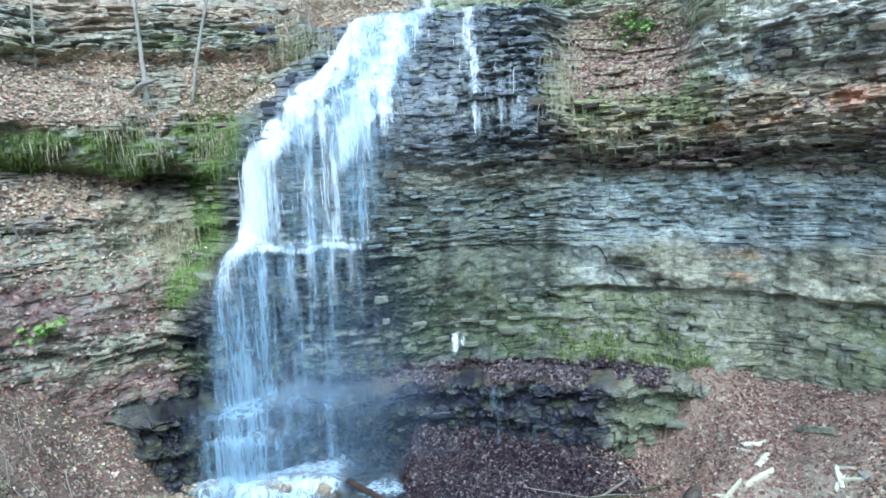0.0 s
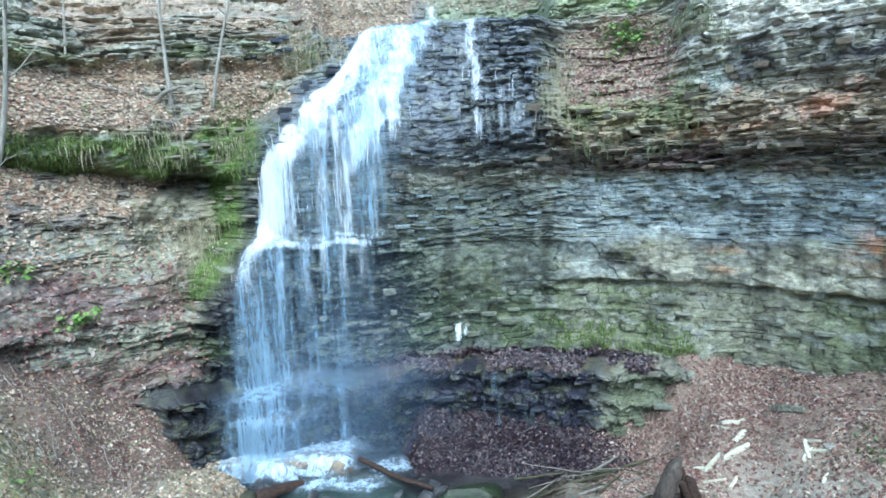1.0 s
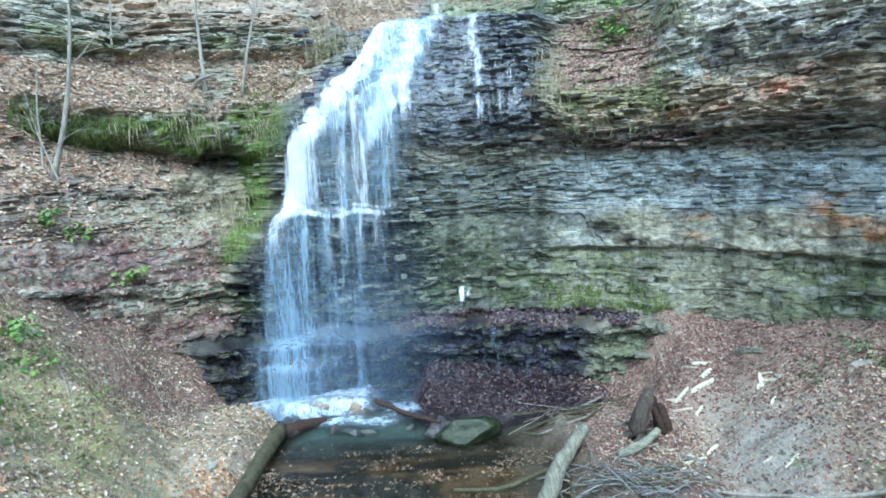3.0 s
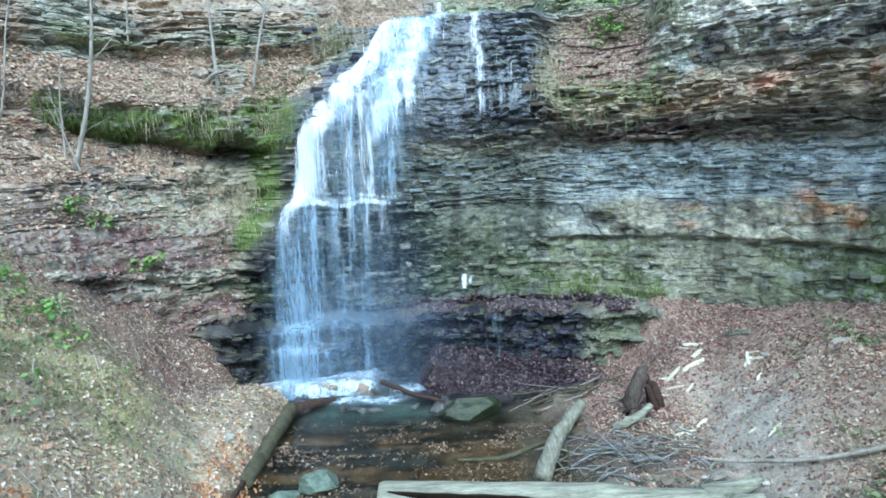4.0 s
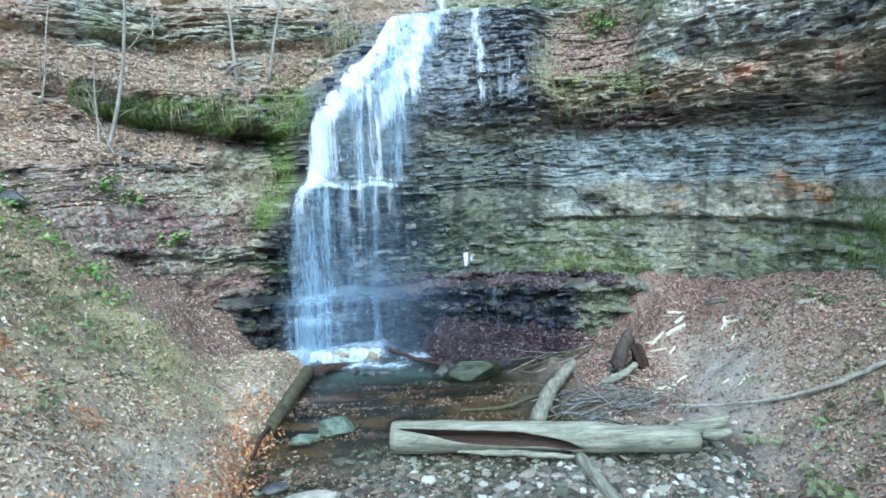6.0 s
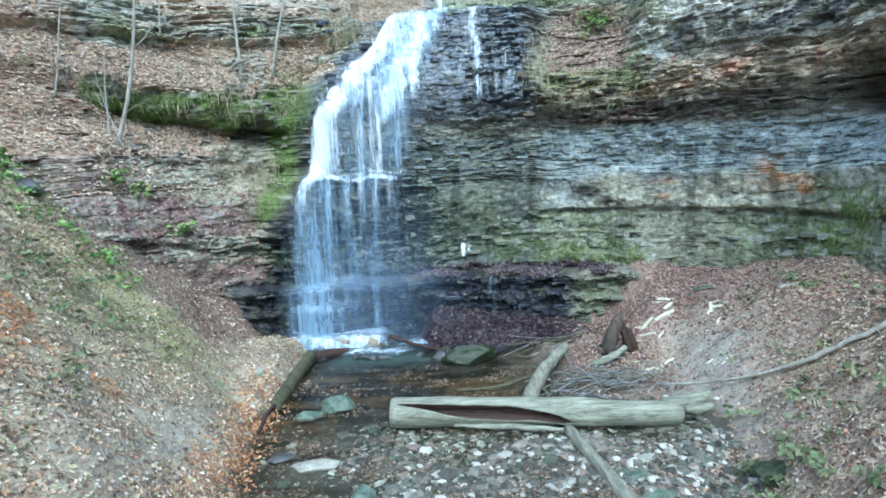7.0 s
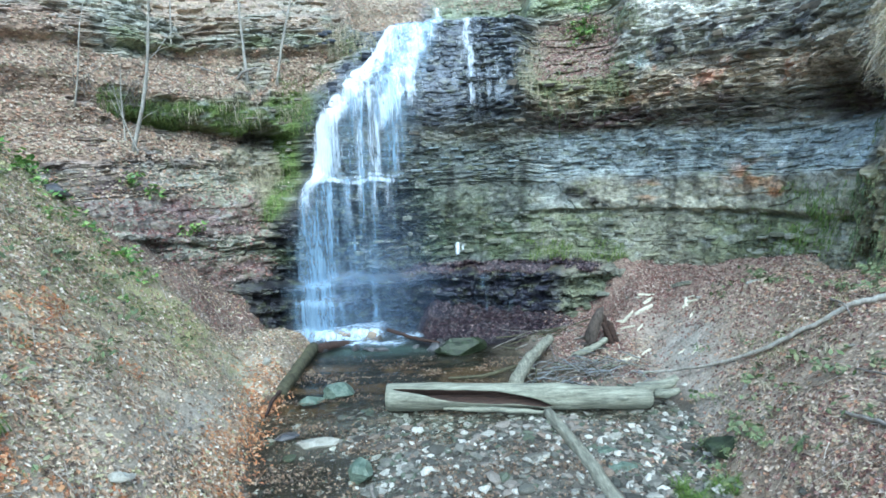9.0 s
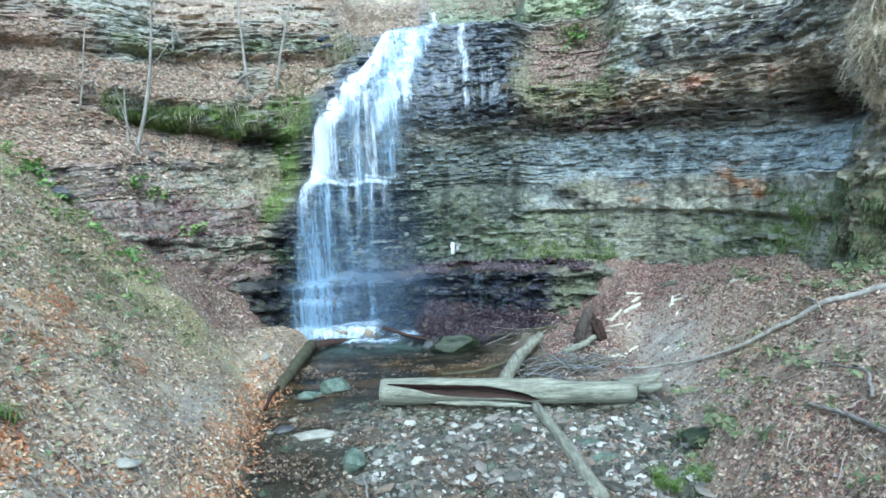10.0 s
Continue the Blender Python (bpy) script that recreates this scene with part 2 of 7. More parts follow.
def cliff_base(a, z):
    """Distance of the rock face from the axis, without its beds."""
    r = np.interp(a, KNOT_A, KNOT_R)
    r = r + 0.0 * z
    b = fall_side(z)
    left = 1 - step(b - 2.2, b + 1.8, a)
    mid = (1 - left) * (1 - step(13, 18, a))
    right = step(13, 18, a)
    # lower tier under and beside the falls: a stepped wet face that leans back, with a flat top
    tier = (1 - left) * (1 - step(33, 37, a)) + 0.0 * z
    top = 1.98 + 0.10 * fbm(a / 4.0, 0 * z, seed=43)
    face = np.interp(a, np.array([-42.0, -33, -14, -4, 8, 17, 24.5, 25.8, 34]), np.array([11.3, 10.75, 10.15, 10.15, 10.2, 10.4, 10.5, 10.95, 11.25])) + 0.26 * (z - 1.0) - 0.25 * step(1.0, 1.15, z) + 0.22 * band(1.45, 1.68, 0.05, z + 0.1 * fbm(a / 3.0, 0 * z, seed=57)) - 0.12 * step(1.72, 1.8, z)
    r = r + tier * (face - r) * (1 - step(top - 0.04, top + 0.06, z)) - tier * 0.35 * (1 - step(top, top + 1.3, z)) * step(top - 0.04, top + 0.06, z)
    # the rounded head of the falls
    dome = (np.clip(z - 8.2, 0, 5) / 3.0) ** 1.7
    r = r + mid * (1.1 * dome - 0.22 * band(7.6, 9.4, 0.5, z) + 0.1 * band(5.9, 7.4, 0.3, z))
    r = r + mid * (1 - step(-22, -8, a)) * 1.2 * step(8.6, 11, z)
    r = r + step(-17, -13, a) * (1 - step(12, 15, a)) * 3.5 * step(-0.15, 0.15, z - 11.74 - 0.02 * np.clip(a, -14, 8) - 0.14 * fbm(a / 4.0, 0 * z, seed=78, octaves=3))
    r = r - mid * (1 - step(-10, -5, a)) * 0.45 * (1 - step(5.55, 5.8, z)) * step(2.2, 5.4, z)
    # the long wall: thin blue beds drawn in below a dark overhang
    r = r + right * (0.3 * band(5.4, 7.0, 0.25, z) + 0.16 * band(6.9, 7.45, 0.15, z) - 0.14 * band(7.6, 8.6, 0.3, z))
    r = r - right * 0.10 * band(4.08, 5.3, 0.06, z) + right * 0.2 * band(3.9, 4.05, 0.045, z + 0.10 * fbm(a / 4.0, 0 * z, seed=76, octaves=4)) * (0.2 + 0.8 * step(-0.25, 0.2, fbm(a / 2.5, 0 * z + 4.0, seed=77, octaves=3))) - right * 0.12 * (1 - step(3.0, 3.9, z))
    garden = step(12, 17, a) * (1 - step(27, 33, a))
    r = r + garden * 1.9 * step(8.2, 11.2, z)
    r = r + right * 0.8 * step(9.6, 12.5, z) * (1 - step(55, 65, a)) + 0.5 * step(52, 56, a) * step(5.6, 6.4, z)
    # cave and buttress at the right end
    r = r + 1.5 * band(60, 68, 2.5, a) * band(6.7, 8.0, 0.35, z)
    r = r - step(68, 73, a) * 0.6 * step(5, 9, z)
    r = r + (left_profile(a, z) - r) * left
    # all fall back above
    back = np.clip(z - 12.2, 0, 99)
    r = r + back * 0.35 + 0.10 * back ** 2
    return r


def soil_share(a, z):
    """Where leaves and earth lie on the cliff."""
    z0, z1 = lip(a)
    zz = z + 0.5 * fbm(a / 6.0, z * 0.5, seed=45, octaves=4)
    aa = a + 3.0 * fbm(a / 9.0, z * 0.9, seed=47, octaves=3)
    b = fall_side(z)
    left = 1 - step(b - 3, b + 1, aa)
    s = left * (1 - step(-40, -35, aa)) * step(6.0, 6.4, zz) * (1 - step(z0 - 0.1, z0 + 0.05, z)) + left * step(z1 - 0.15, z1 + 0.25, zz) * (1 - step(10.55, 10.8, zz - 0.02 * (a + 35)))
    s = s + (1 - step(-56, -51, aa)) * band(6.4, 11.5, 0.4, zz) * 0.9
    s = s * (1 - 0.75 * step(0.2, 0.5, fbm(a / 3.5, z * 1.4, seed=74)))
    s = s + step(14, 18, a) * (1 - step(28, 32, a)) * band(8.9, 11.6, 0.3, zz) * 0.62 + step(-18, -15, a) * (1 - step(-5, -2, a)) * step(11.8, 12.1, zz)
    s = s + step(12.4, 14.5, zz) * (0.5 + 0.5 * step(-16, -10, a))
    return np.clip(s, 0, 1)


def turf(a, z):
    """Where moss, roots and grass hide the beds."""
    z0, z1 = lip(a)
    b = fall_side(z)
    t = step(-53, -48, a) * (1 - step(b - 2, b + 1, a)) * step(z0 - 0.1, z0, z) * (1 - step(z1, z1 + 0.35, z))
    t = t + 0.9 * band(-38.5, -29, 1.5, a + 2 * fbm(a / 5.0, z, seed=48, octaves=3)) * band(4.6, 6.9, 0.3, z + 0.4 * fbm(a / 6.0, z * 0.5, seed=58, octaves=3)) + step(68, 71, a)
    return np.clip(t, 0, 1)


def crumbled(a, z):
    """Where earth and leaves smooth the lower left wall."""
    n = fbm(a / 11.0, z * 0.75, seed=50, octaves=4)
    line = 3.28 - 0.031 * (a + 35)
    p = (1 - step(-36, -32.5, a)) * step(0.4, 1.2, z) * (1 - step(5.9, 6.5, z)) * (0.86 + 0.14 * step(-0.3, 0.2, n))
    p = p * (1 - step(-42.5, -40.5, a) * (1 - step(2.0, 2.4, z)))
    return p * (1 - 0.8 * band(-0.3, 0.35, 0.06, z - line + 0.1 * n))


def tier_top(a, z):
    return step(-12, -6, a) * (1 - step(27, 30, a)) * band(1.97, 2.2, 0.06, z + 0.1 * fbm(a / 3.0, 0 * a, seed=44))


def bed_edges():
    rnd = random.Random(4)
    z, out = -0.8, []
    while z < 17:
        if z < 2.0:
            h = rnd.uniform(0.08, 0.18)
        elif z < 4.0:
            h = rnd.uniform(0.07, 0.2)
        elif z < 5.2:
            h = rnd.uniform(0.38, 0.62)
        elif z < 7.0:
            h = rnd.uniform(0.05, 0.11)
        elif z < 8.6:
            h = rnd.uniform(0.05, 0.13)
        elif z < 12:
            h = rnd.uniform(0.08, 0.22)
        else:
            h = rnd.uniform(0.15, 0.4)
        out.append((z, h))
        z += h
    return out


def cliff_point(a, r):
    a = np.radians(a)
    return CX + r * np.sin(a), CY + r * np.cos(a)


def cliff_tone(a, z, bed, block, who):
    """Colours of the rock by bed and place; alpha is the roughness."""
    s = a / 57.3 * 12
    n1, n2, n3 = fbm(s * 0.5, z * 0.9, seed=11), fbm(s * 1.6, z * 3.0, seed=12), fbm(s * 0.25, z * 0.5, seed=13)
    c = np.empty(a.shape + (3,))
    c[:] = (0.25, 0.245, 0.20)
    b = fall_side(z + 0.3 * n1)
    right = step(12, 18, a)
    left = 1 - step(b - 2.0, b + 1.0, a)
    mid = (1 - right) * (1 - left)
    c = mix(c, (0.225, 0.225, 0.165), band(2.1, 4.0, 0.2, z))
    c = mix(c, (0.315, 0.31, 0.245), band(4.0, 5.3, 0.1, z) * (0.75 + 0.3 * n1))
    c = mix(c, (0.295, 0.335, 0.34), band(5.2, 6.75, 0.25, z + 0.3 * n1) * np.maximum(right, mid * 0.4))
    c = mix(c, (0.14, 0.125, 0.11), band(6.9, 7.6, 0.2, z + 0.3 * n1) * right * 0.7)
    c = mix(c, (0.34, 0.27, 0.19), band(7.7, 8.8, 0.2, z) * right * 0.8)
    c = mix(c, (0.42, 0.18, 0.1), band(7.9, 8.9, 0.2, z + 0.2 * n1) * band(31, 60, 3, a) * step(-0.05, 0.4, n2 + 0.3 * n1) * 0.6)
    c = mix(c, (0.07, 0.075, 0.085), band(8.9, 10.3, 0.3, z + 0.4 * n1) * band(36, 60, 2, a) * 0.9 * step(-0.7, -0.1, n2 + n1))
    c = mix(c, (0.62, 0.61, 0.57), step(0.3, 0.5, fbm(s * 3.5, z * 1.2, seed=18)) * band(9.2, 10.3, 0.3, z) * band(37, 56, 2, a) * 0.85)
    c = mix(c, (0.54, 0.525, 0.47), band(9.9, 13, 0.3, z + 0.4 * n2) * band(31, 68, 2, a) * (0.75 + 0.35 * n1))
    c = mix(c, (0.40, 0.36, 0.29), band(7.6, 9.2, 0.4, z) * band(40, 68, 4, a) * (0.5 + 0.4 * n2))
    rust = band(7.85, 8.85, 0.15, z + 0.25 * n1) * band(31, 62, 3, a) * step(0.0, 0.35, fbm(s * 2.2, z * 0.9, seed=19) + 0.3 * n2)
    c = mix(c, (0.38, 0.18, 0.115), rust * 0.55)
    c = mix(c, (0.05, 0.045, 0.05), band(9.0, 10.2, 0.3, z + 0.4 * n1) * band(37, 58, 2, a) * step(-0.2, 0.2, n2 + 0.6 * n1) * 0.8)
    c = mix(c, (0.56, 0.6, 0.58), spot(a, z, 34.5, 9.2, 1.5, 0.22))
    c = mix(c, (0.5, 0.22, 0.08), 0.8 * np.clip(spot(a, z, 36, 4.75, 2.0, 0.35) + spot(a, z, 52, 5.2, 3.5, 0.4) + spot(a, z, 56, 4.6, 2.0, 0.3), 0, 1) * step(-0.2, 0.4, n2))
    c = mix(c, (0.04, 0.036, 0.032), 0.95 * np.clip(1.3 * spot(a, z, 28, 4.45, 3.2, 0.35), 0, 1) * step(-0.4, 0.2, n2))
    panel, _ = chunks(s / 1.3 + 0.2 * n2, z * 0 + 0.5, 13)
    c = c * (1 + (panel - 0.5)[..., None] * np.array([0.5, 0.45, 0.35]) * (band(4.0, 5.3, 0.08, z) * step(-6, 2, a))[..., None])
    c = mix(c, (0.5, 0.5, 0.44), band(3.35, 3.85, 0.12, z + 0.1 * n1) * band(9, 22, 2, a) * step(0.0, 0.4, fbm(s * 4.0, z * 1.2, seed=63)) * 0.7)
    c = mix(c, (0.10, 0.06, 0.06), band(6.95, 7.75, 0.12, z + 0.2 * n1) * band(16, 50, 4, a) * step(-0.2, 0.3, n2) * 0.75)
    c = mix(c, (0.34, 0.38, 0.36), band(4.1, 5.1, 0.2, z) * band(5, 24, 2, a) * step(-0.2, 0.5, n1) * 0.7)
    c = mix(c, (0.13, 0.11, 0.10), (1 - step(-60, -54, a)) * band(7.5, 10.5, 0.4, z) * step(-0.3, 0.3, n2 + n1) * 0.7)
    # dark, wet rock of the falls
    c = mix(c, (0.15, 0.17, 0.205), mid * step(6.9, 7.9, z + 0.3 * n1) * 0.9)
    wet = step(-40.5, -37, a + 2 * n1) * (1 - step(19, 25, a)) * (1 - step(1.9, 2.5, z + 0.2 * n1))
    # wet tier: dark when wet, its navy is blue ambient shade put into the colour
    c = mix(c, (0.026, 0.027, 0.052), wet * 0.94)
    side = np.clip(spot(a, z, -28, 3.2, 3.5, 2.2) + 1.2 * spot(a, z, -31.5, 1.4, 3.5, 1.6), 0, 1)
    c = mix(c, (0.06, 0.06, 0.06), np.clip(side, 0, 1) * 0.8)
    c = mix(c, (0.13, 0.155, 0.145), mid * band(2.2, 6.8, 0.3, z) * 0.75)
    c = mix(c, (0.09, 0.125, 0.075), band(2.2, 5.4, 0.4, z) * band(-10, 14, 3, a) * step(-0.5, 0.3, n1 + 0.4 * n2) * 0.75)
    c = mix(c, (0.12, 0.125, 0.095), band(2.2, 4.0, 0.25, z) * right * step(-0.3, 0.4, n3 + 0.5 * n2) * 0.5)
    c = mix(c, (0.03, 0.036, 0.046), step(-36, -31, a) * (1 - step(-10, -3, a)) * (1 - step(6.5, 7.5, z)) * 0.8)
    # brown beds of the left side
    c = mix(c, (0.19, 0.165, 0.145), left * (1 - step(8.6, 9.4, z)) * 0.85 * (1 - 0.92 * wet) * (1 - 0.85 * np.clip(side, 0, 1)))
    c = mix(c, (0.25, 0.265, 0.2), left * (1 - step(5.2, 5.8, z)) * step(0.0, 0.4, n1 + 0.3 * n2) * 0.75 * (1 - 0.92 * wet) * (1 - 0.85 * np.clip(side, 0, 1)))
    c = mix(c, (0.25, 0.25, 0.205), left * step(10.2, 10.8, z) * 0.85)
    c = mix(c, (0.29, 0.22, 0.165), left * step(10.3, 10.8, z) * step(0.0, 0.4, n1 + 0.5 * n3) * 0.75)
    c = mix(c, (0.12, 0.14, 0.06), left * band(10.2, 11.2, 0.3, z + 0.4 * n1) * step(0.0, 0.5, n2) * 0.7)
    c = mix(c, (0.2, 0.15, 0.125), (1 - step(-55, -49, a)) * band(5.5, 12, 0.5, z) * 0.6)
    c = mix(c, (0.33, 0.33, 0.23), np.clip(1.3 * spot(a, z, -33, 5.7, 4.0, 1.0), 0, 1) * 0.8)
    c = mix(c, (0.24, 0.21, 0.2), spot(a, z, -33, 4.2, 5, 0.6) * 0.7)
    c = mix(c, (0.27, 0.235, 0.155), turf(a, z) * 0.85)
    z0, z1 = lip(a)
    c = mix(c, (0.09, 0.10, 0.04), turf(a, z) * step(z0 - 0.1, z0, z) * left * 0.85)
    # shade of the hollow below the mossy lip, put into the rock colour
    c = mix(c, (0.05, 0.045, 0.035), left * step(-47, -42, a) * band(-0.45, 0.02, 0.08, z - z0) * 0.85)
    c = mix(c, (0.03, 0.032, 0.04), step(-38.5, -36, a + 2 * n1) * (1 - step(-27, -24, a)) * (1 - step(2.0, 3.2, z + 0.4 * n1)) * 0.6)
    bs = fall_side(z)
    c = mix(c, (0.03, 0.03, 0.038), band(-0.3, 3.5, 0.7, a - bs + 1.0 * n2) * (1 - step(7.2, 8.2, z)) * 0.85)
    c = mix(c, (0.35, 0.33, 0.26), left * band(-40, -31, 1.5, a + 3 * n1) * band(6.3, 6.95, 0.12, z + 0.2 * n2) * 0.7)
    # moss, grass and algae
    moss = 1.2 * left * step(-53, -48, a) * step(z0 - 0.15, z0, z) * (1 - step(z1 - 0.25, z1 + 0.1, z + 0.3 * n1)) * step(-0.5, 0.2, n2 + 0.7 * n1)
    moss = moss + 1.4 * spot(a, z, -26.3, 8.8, 2.3, 0.9) + 1.5 * np.exp(-((a - bs + 1.6) / 1.4) ** 2) * band(3.9, 7.4, 0.5, z) + 0.8 * spot(a, z, -36, 2.9, 6, 0.25)
    moss = moss + spot(a, z, -40.8, 9.5, 1.5, 0.35)
    c = mix(c, (0.10, 0.15, 0.03), np.clip(moss, 0, 1) * 0.93)
    alg = (band(2.3, 4.0, 0.3, z) * band(-5, 60, 4, a) * step(-0.1, 0.6, n1 + 0.4 * n3) + band(2.3, 2.75, 0.2, z) * band(6, 32, 3, a) * step(-0.4, 0.2, n2))
    alg = alg + band(3, 5, 0.5, z) * band(-6, 8, 3, a) * 0.5 + band(8.0, 9.0, 0.3, z) * band(16, 34, 3, a) * step(-0.2, 0.4, n1) + step(52, 60, a) * band(3, 5.2, 0.5, z) * step(-0.1, 0.4, n1)
    c = mix(c, (0.115, 0.145, 0.06), np.clip(alg, 0, 1) * 0.6)
    streak = step(0.1, 0.6, fbm(s * 2.4, z * 0.35, seed=17))
    c = c * (1 - 0.45 * streak * band(2.4, 6.0, 0.3, z) * (1 - left))[..., None]
    old = crumbled(a, z)
    c = mix(c, (0.29, 0.225, 0.185), old * 0.85)
    c = mix(c, (0.22, 0.155, 0.155), old * step(0.0, 0.3, n2 - 0.4 * n1) * 0.8)
    c = mix(c, (0.30, 0.31, 0.22), old * step(0.0, 0.35, n1) * 0.75)
    c = mix(c, (0.36, 0.335, 0.29), old * band(4.2, 5.9, 0.3, z) * step(0.0, 0.3, n3 + 0.5 * n1) * 0.6)
    soil = np.maximum(soil_share(a, z), tier_top(a, z))
    c = mix(c, (0.33, 0.235, 0.17), soil * 0.9)
    c = mix(c, (0.12, 0.135, 0.085), band(22, 34, 2, a + 2 * n1) * (1 - step(1.7, 2.0, z)) * 0.85)
    c = mix(c, (0.07, 0.05, 0.05), tier_top(a, z) * 0.95)
    c = mix(c, (0.40, 0.33, 0.24), (1 - step(-6, -2, a)) * step(-18, -14, a) * step(11.75, 12.1, z) * 0.85)
    c = mix(c, (0.26, 0.30, 0.17), step(-3, 1, a) * (1 - step(26, 30, a)) * step(11.75, 12.05, z) * 0.7)
    c = mix(c, (0.2, 0.2, 0.1), band(13, 34, 2, a) * band(8.2, 11.6, 0.4, z) * step(-0.1, 0.4, n1 + 0.5 * n2) * 0.6)
    butt = step(68, 71.5, a)
    c = mix(c, (0.55, 0.47, 0.36), butt * step(4.5, 7, z + n1) * 0.8)
    c = mix(c, (0.13, 0.125, 0.065), butt * (1 - step(4.5, 7, z + n1)) * 0.85)
    c = mix(c, (0.05, 0.045, 0.025), butt * step(0.1, 0.4, n2 + 0.4 * n1) * (1 - step(6, 9, z)) * 0.8)
    # darkness inside the cave, painted on the rock of its recess
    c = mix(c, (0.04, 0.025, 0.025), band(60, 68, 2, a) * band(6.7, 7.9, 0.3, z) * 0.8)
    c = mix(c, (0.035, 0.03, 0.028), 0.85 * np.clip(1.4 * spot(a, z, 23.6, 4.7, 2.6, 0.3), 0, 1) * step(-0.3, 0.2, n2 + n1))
    tint = 0.7 + 0.22 * hash01(bed, block, 3) + 0.1 * hash01(bed, 4) + 0.34 * who
    n4 = fbm(s * 5, z * 9, seed=15, octaves=3)
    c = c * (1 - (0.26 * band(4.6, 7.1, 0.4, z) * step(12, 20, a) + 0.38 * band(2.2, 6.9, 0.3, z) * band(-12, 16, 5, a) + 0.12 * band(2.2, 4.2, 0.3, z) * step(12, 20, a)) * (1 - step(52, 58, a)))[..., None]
    dark_rock = np.clip(wet + mid * step(6.9, 7.9, z) + side, 0, 1)
    c = c * (1.38 - 0.38 * np.maximum(dark_rock, 0.75 * np.maximum(np.maximum(soil, old), turf(a, z))))[..., None]
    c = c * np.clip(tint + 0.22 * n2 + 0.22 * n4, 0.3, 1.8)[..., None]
    pale = step(0.35, 0.7, fbm(s * 3, z * 6, seed=16) + 0.3 * n1) * (1 - soil) * band(2.4, 12, 0.5, z)
    c = mix(c, (0.42, 0.43, 0.39), pale * 0.5)
    c = c * (1 - 0.25 * (1 - soil) * step(0.1, 0.6, fbm(s * 1.7, z * 4.0, seed=35, octaves=3)))[..., None]
    rough = 0.85 - 0.5 * np.clip(wet + mid * step(6.9, 7.9, z) + side, 0, 1)
    return np.concatenate([np.clip(c, 0.01, 0.9), rough[..., None]], -1)


def chunks(x, y, seed):
    """Broken pieces: for each place, a number of its piece and how far it lies inside its border (0 to about 1)."""
    i, j = np.floor(x).astype(np.int64), np.floor(y).astype(np.int64)
    d1, d2, who = np.full(x.shape, 9.0), np.full(x.shape, 9.0), np.zeros(x.shape)
    for p in (-1, 0, 1):
        for q in (-1, 0, 1):
            ci, cj = i + p, j + q
            d = np.hypot(ci + hash01(ci, cj, 1, seed) - x, cj + hash01(ci, cj, 2, seed) - y)
            near = d < d1
            d2 = np.where(near, d1, np.minimum(d2, d))
            who = np.where(near, hash01(ci, cj, 3, seed), who)
            d1 = np.where(near, d, d1)
    return who, d2 - d1


def bed_of(a, z):
    """Number, place within, and thickness of the bed at a place; the beds wave and are thrown a little at joints."""
    s = a / 57.3 * 12
    zw = z + 0.16 * fbm(a / 14.0, z * 0.15, seed=41, octaves=2) + 0.05 * fbm(s * 0.8, z * 0.6, seed=42, octaves=3) + 0.07 * (hash01(np.floor(s / 2.3 + 0.3 * fbm(z * 0.7, 0 * s, seed=59)), 5) - 0.5)
    edges = np.array([e[0] for e in bed_edges()] + [99.0])
    k = np.clip(np.searchsorted(edges, zw, "right") - 1, 0, len(edges) - 2)
    thick = np.minimum(edges[k + 1] - edges[k], 0.6)
    return k, np.clip((zw - edges[k]) / thick, 0, 1), thick


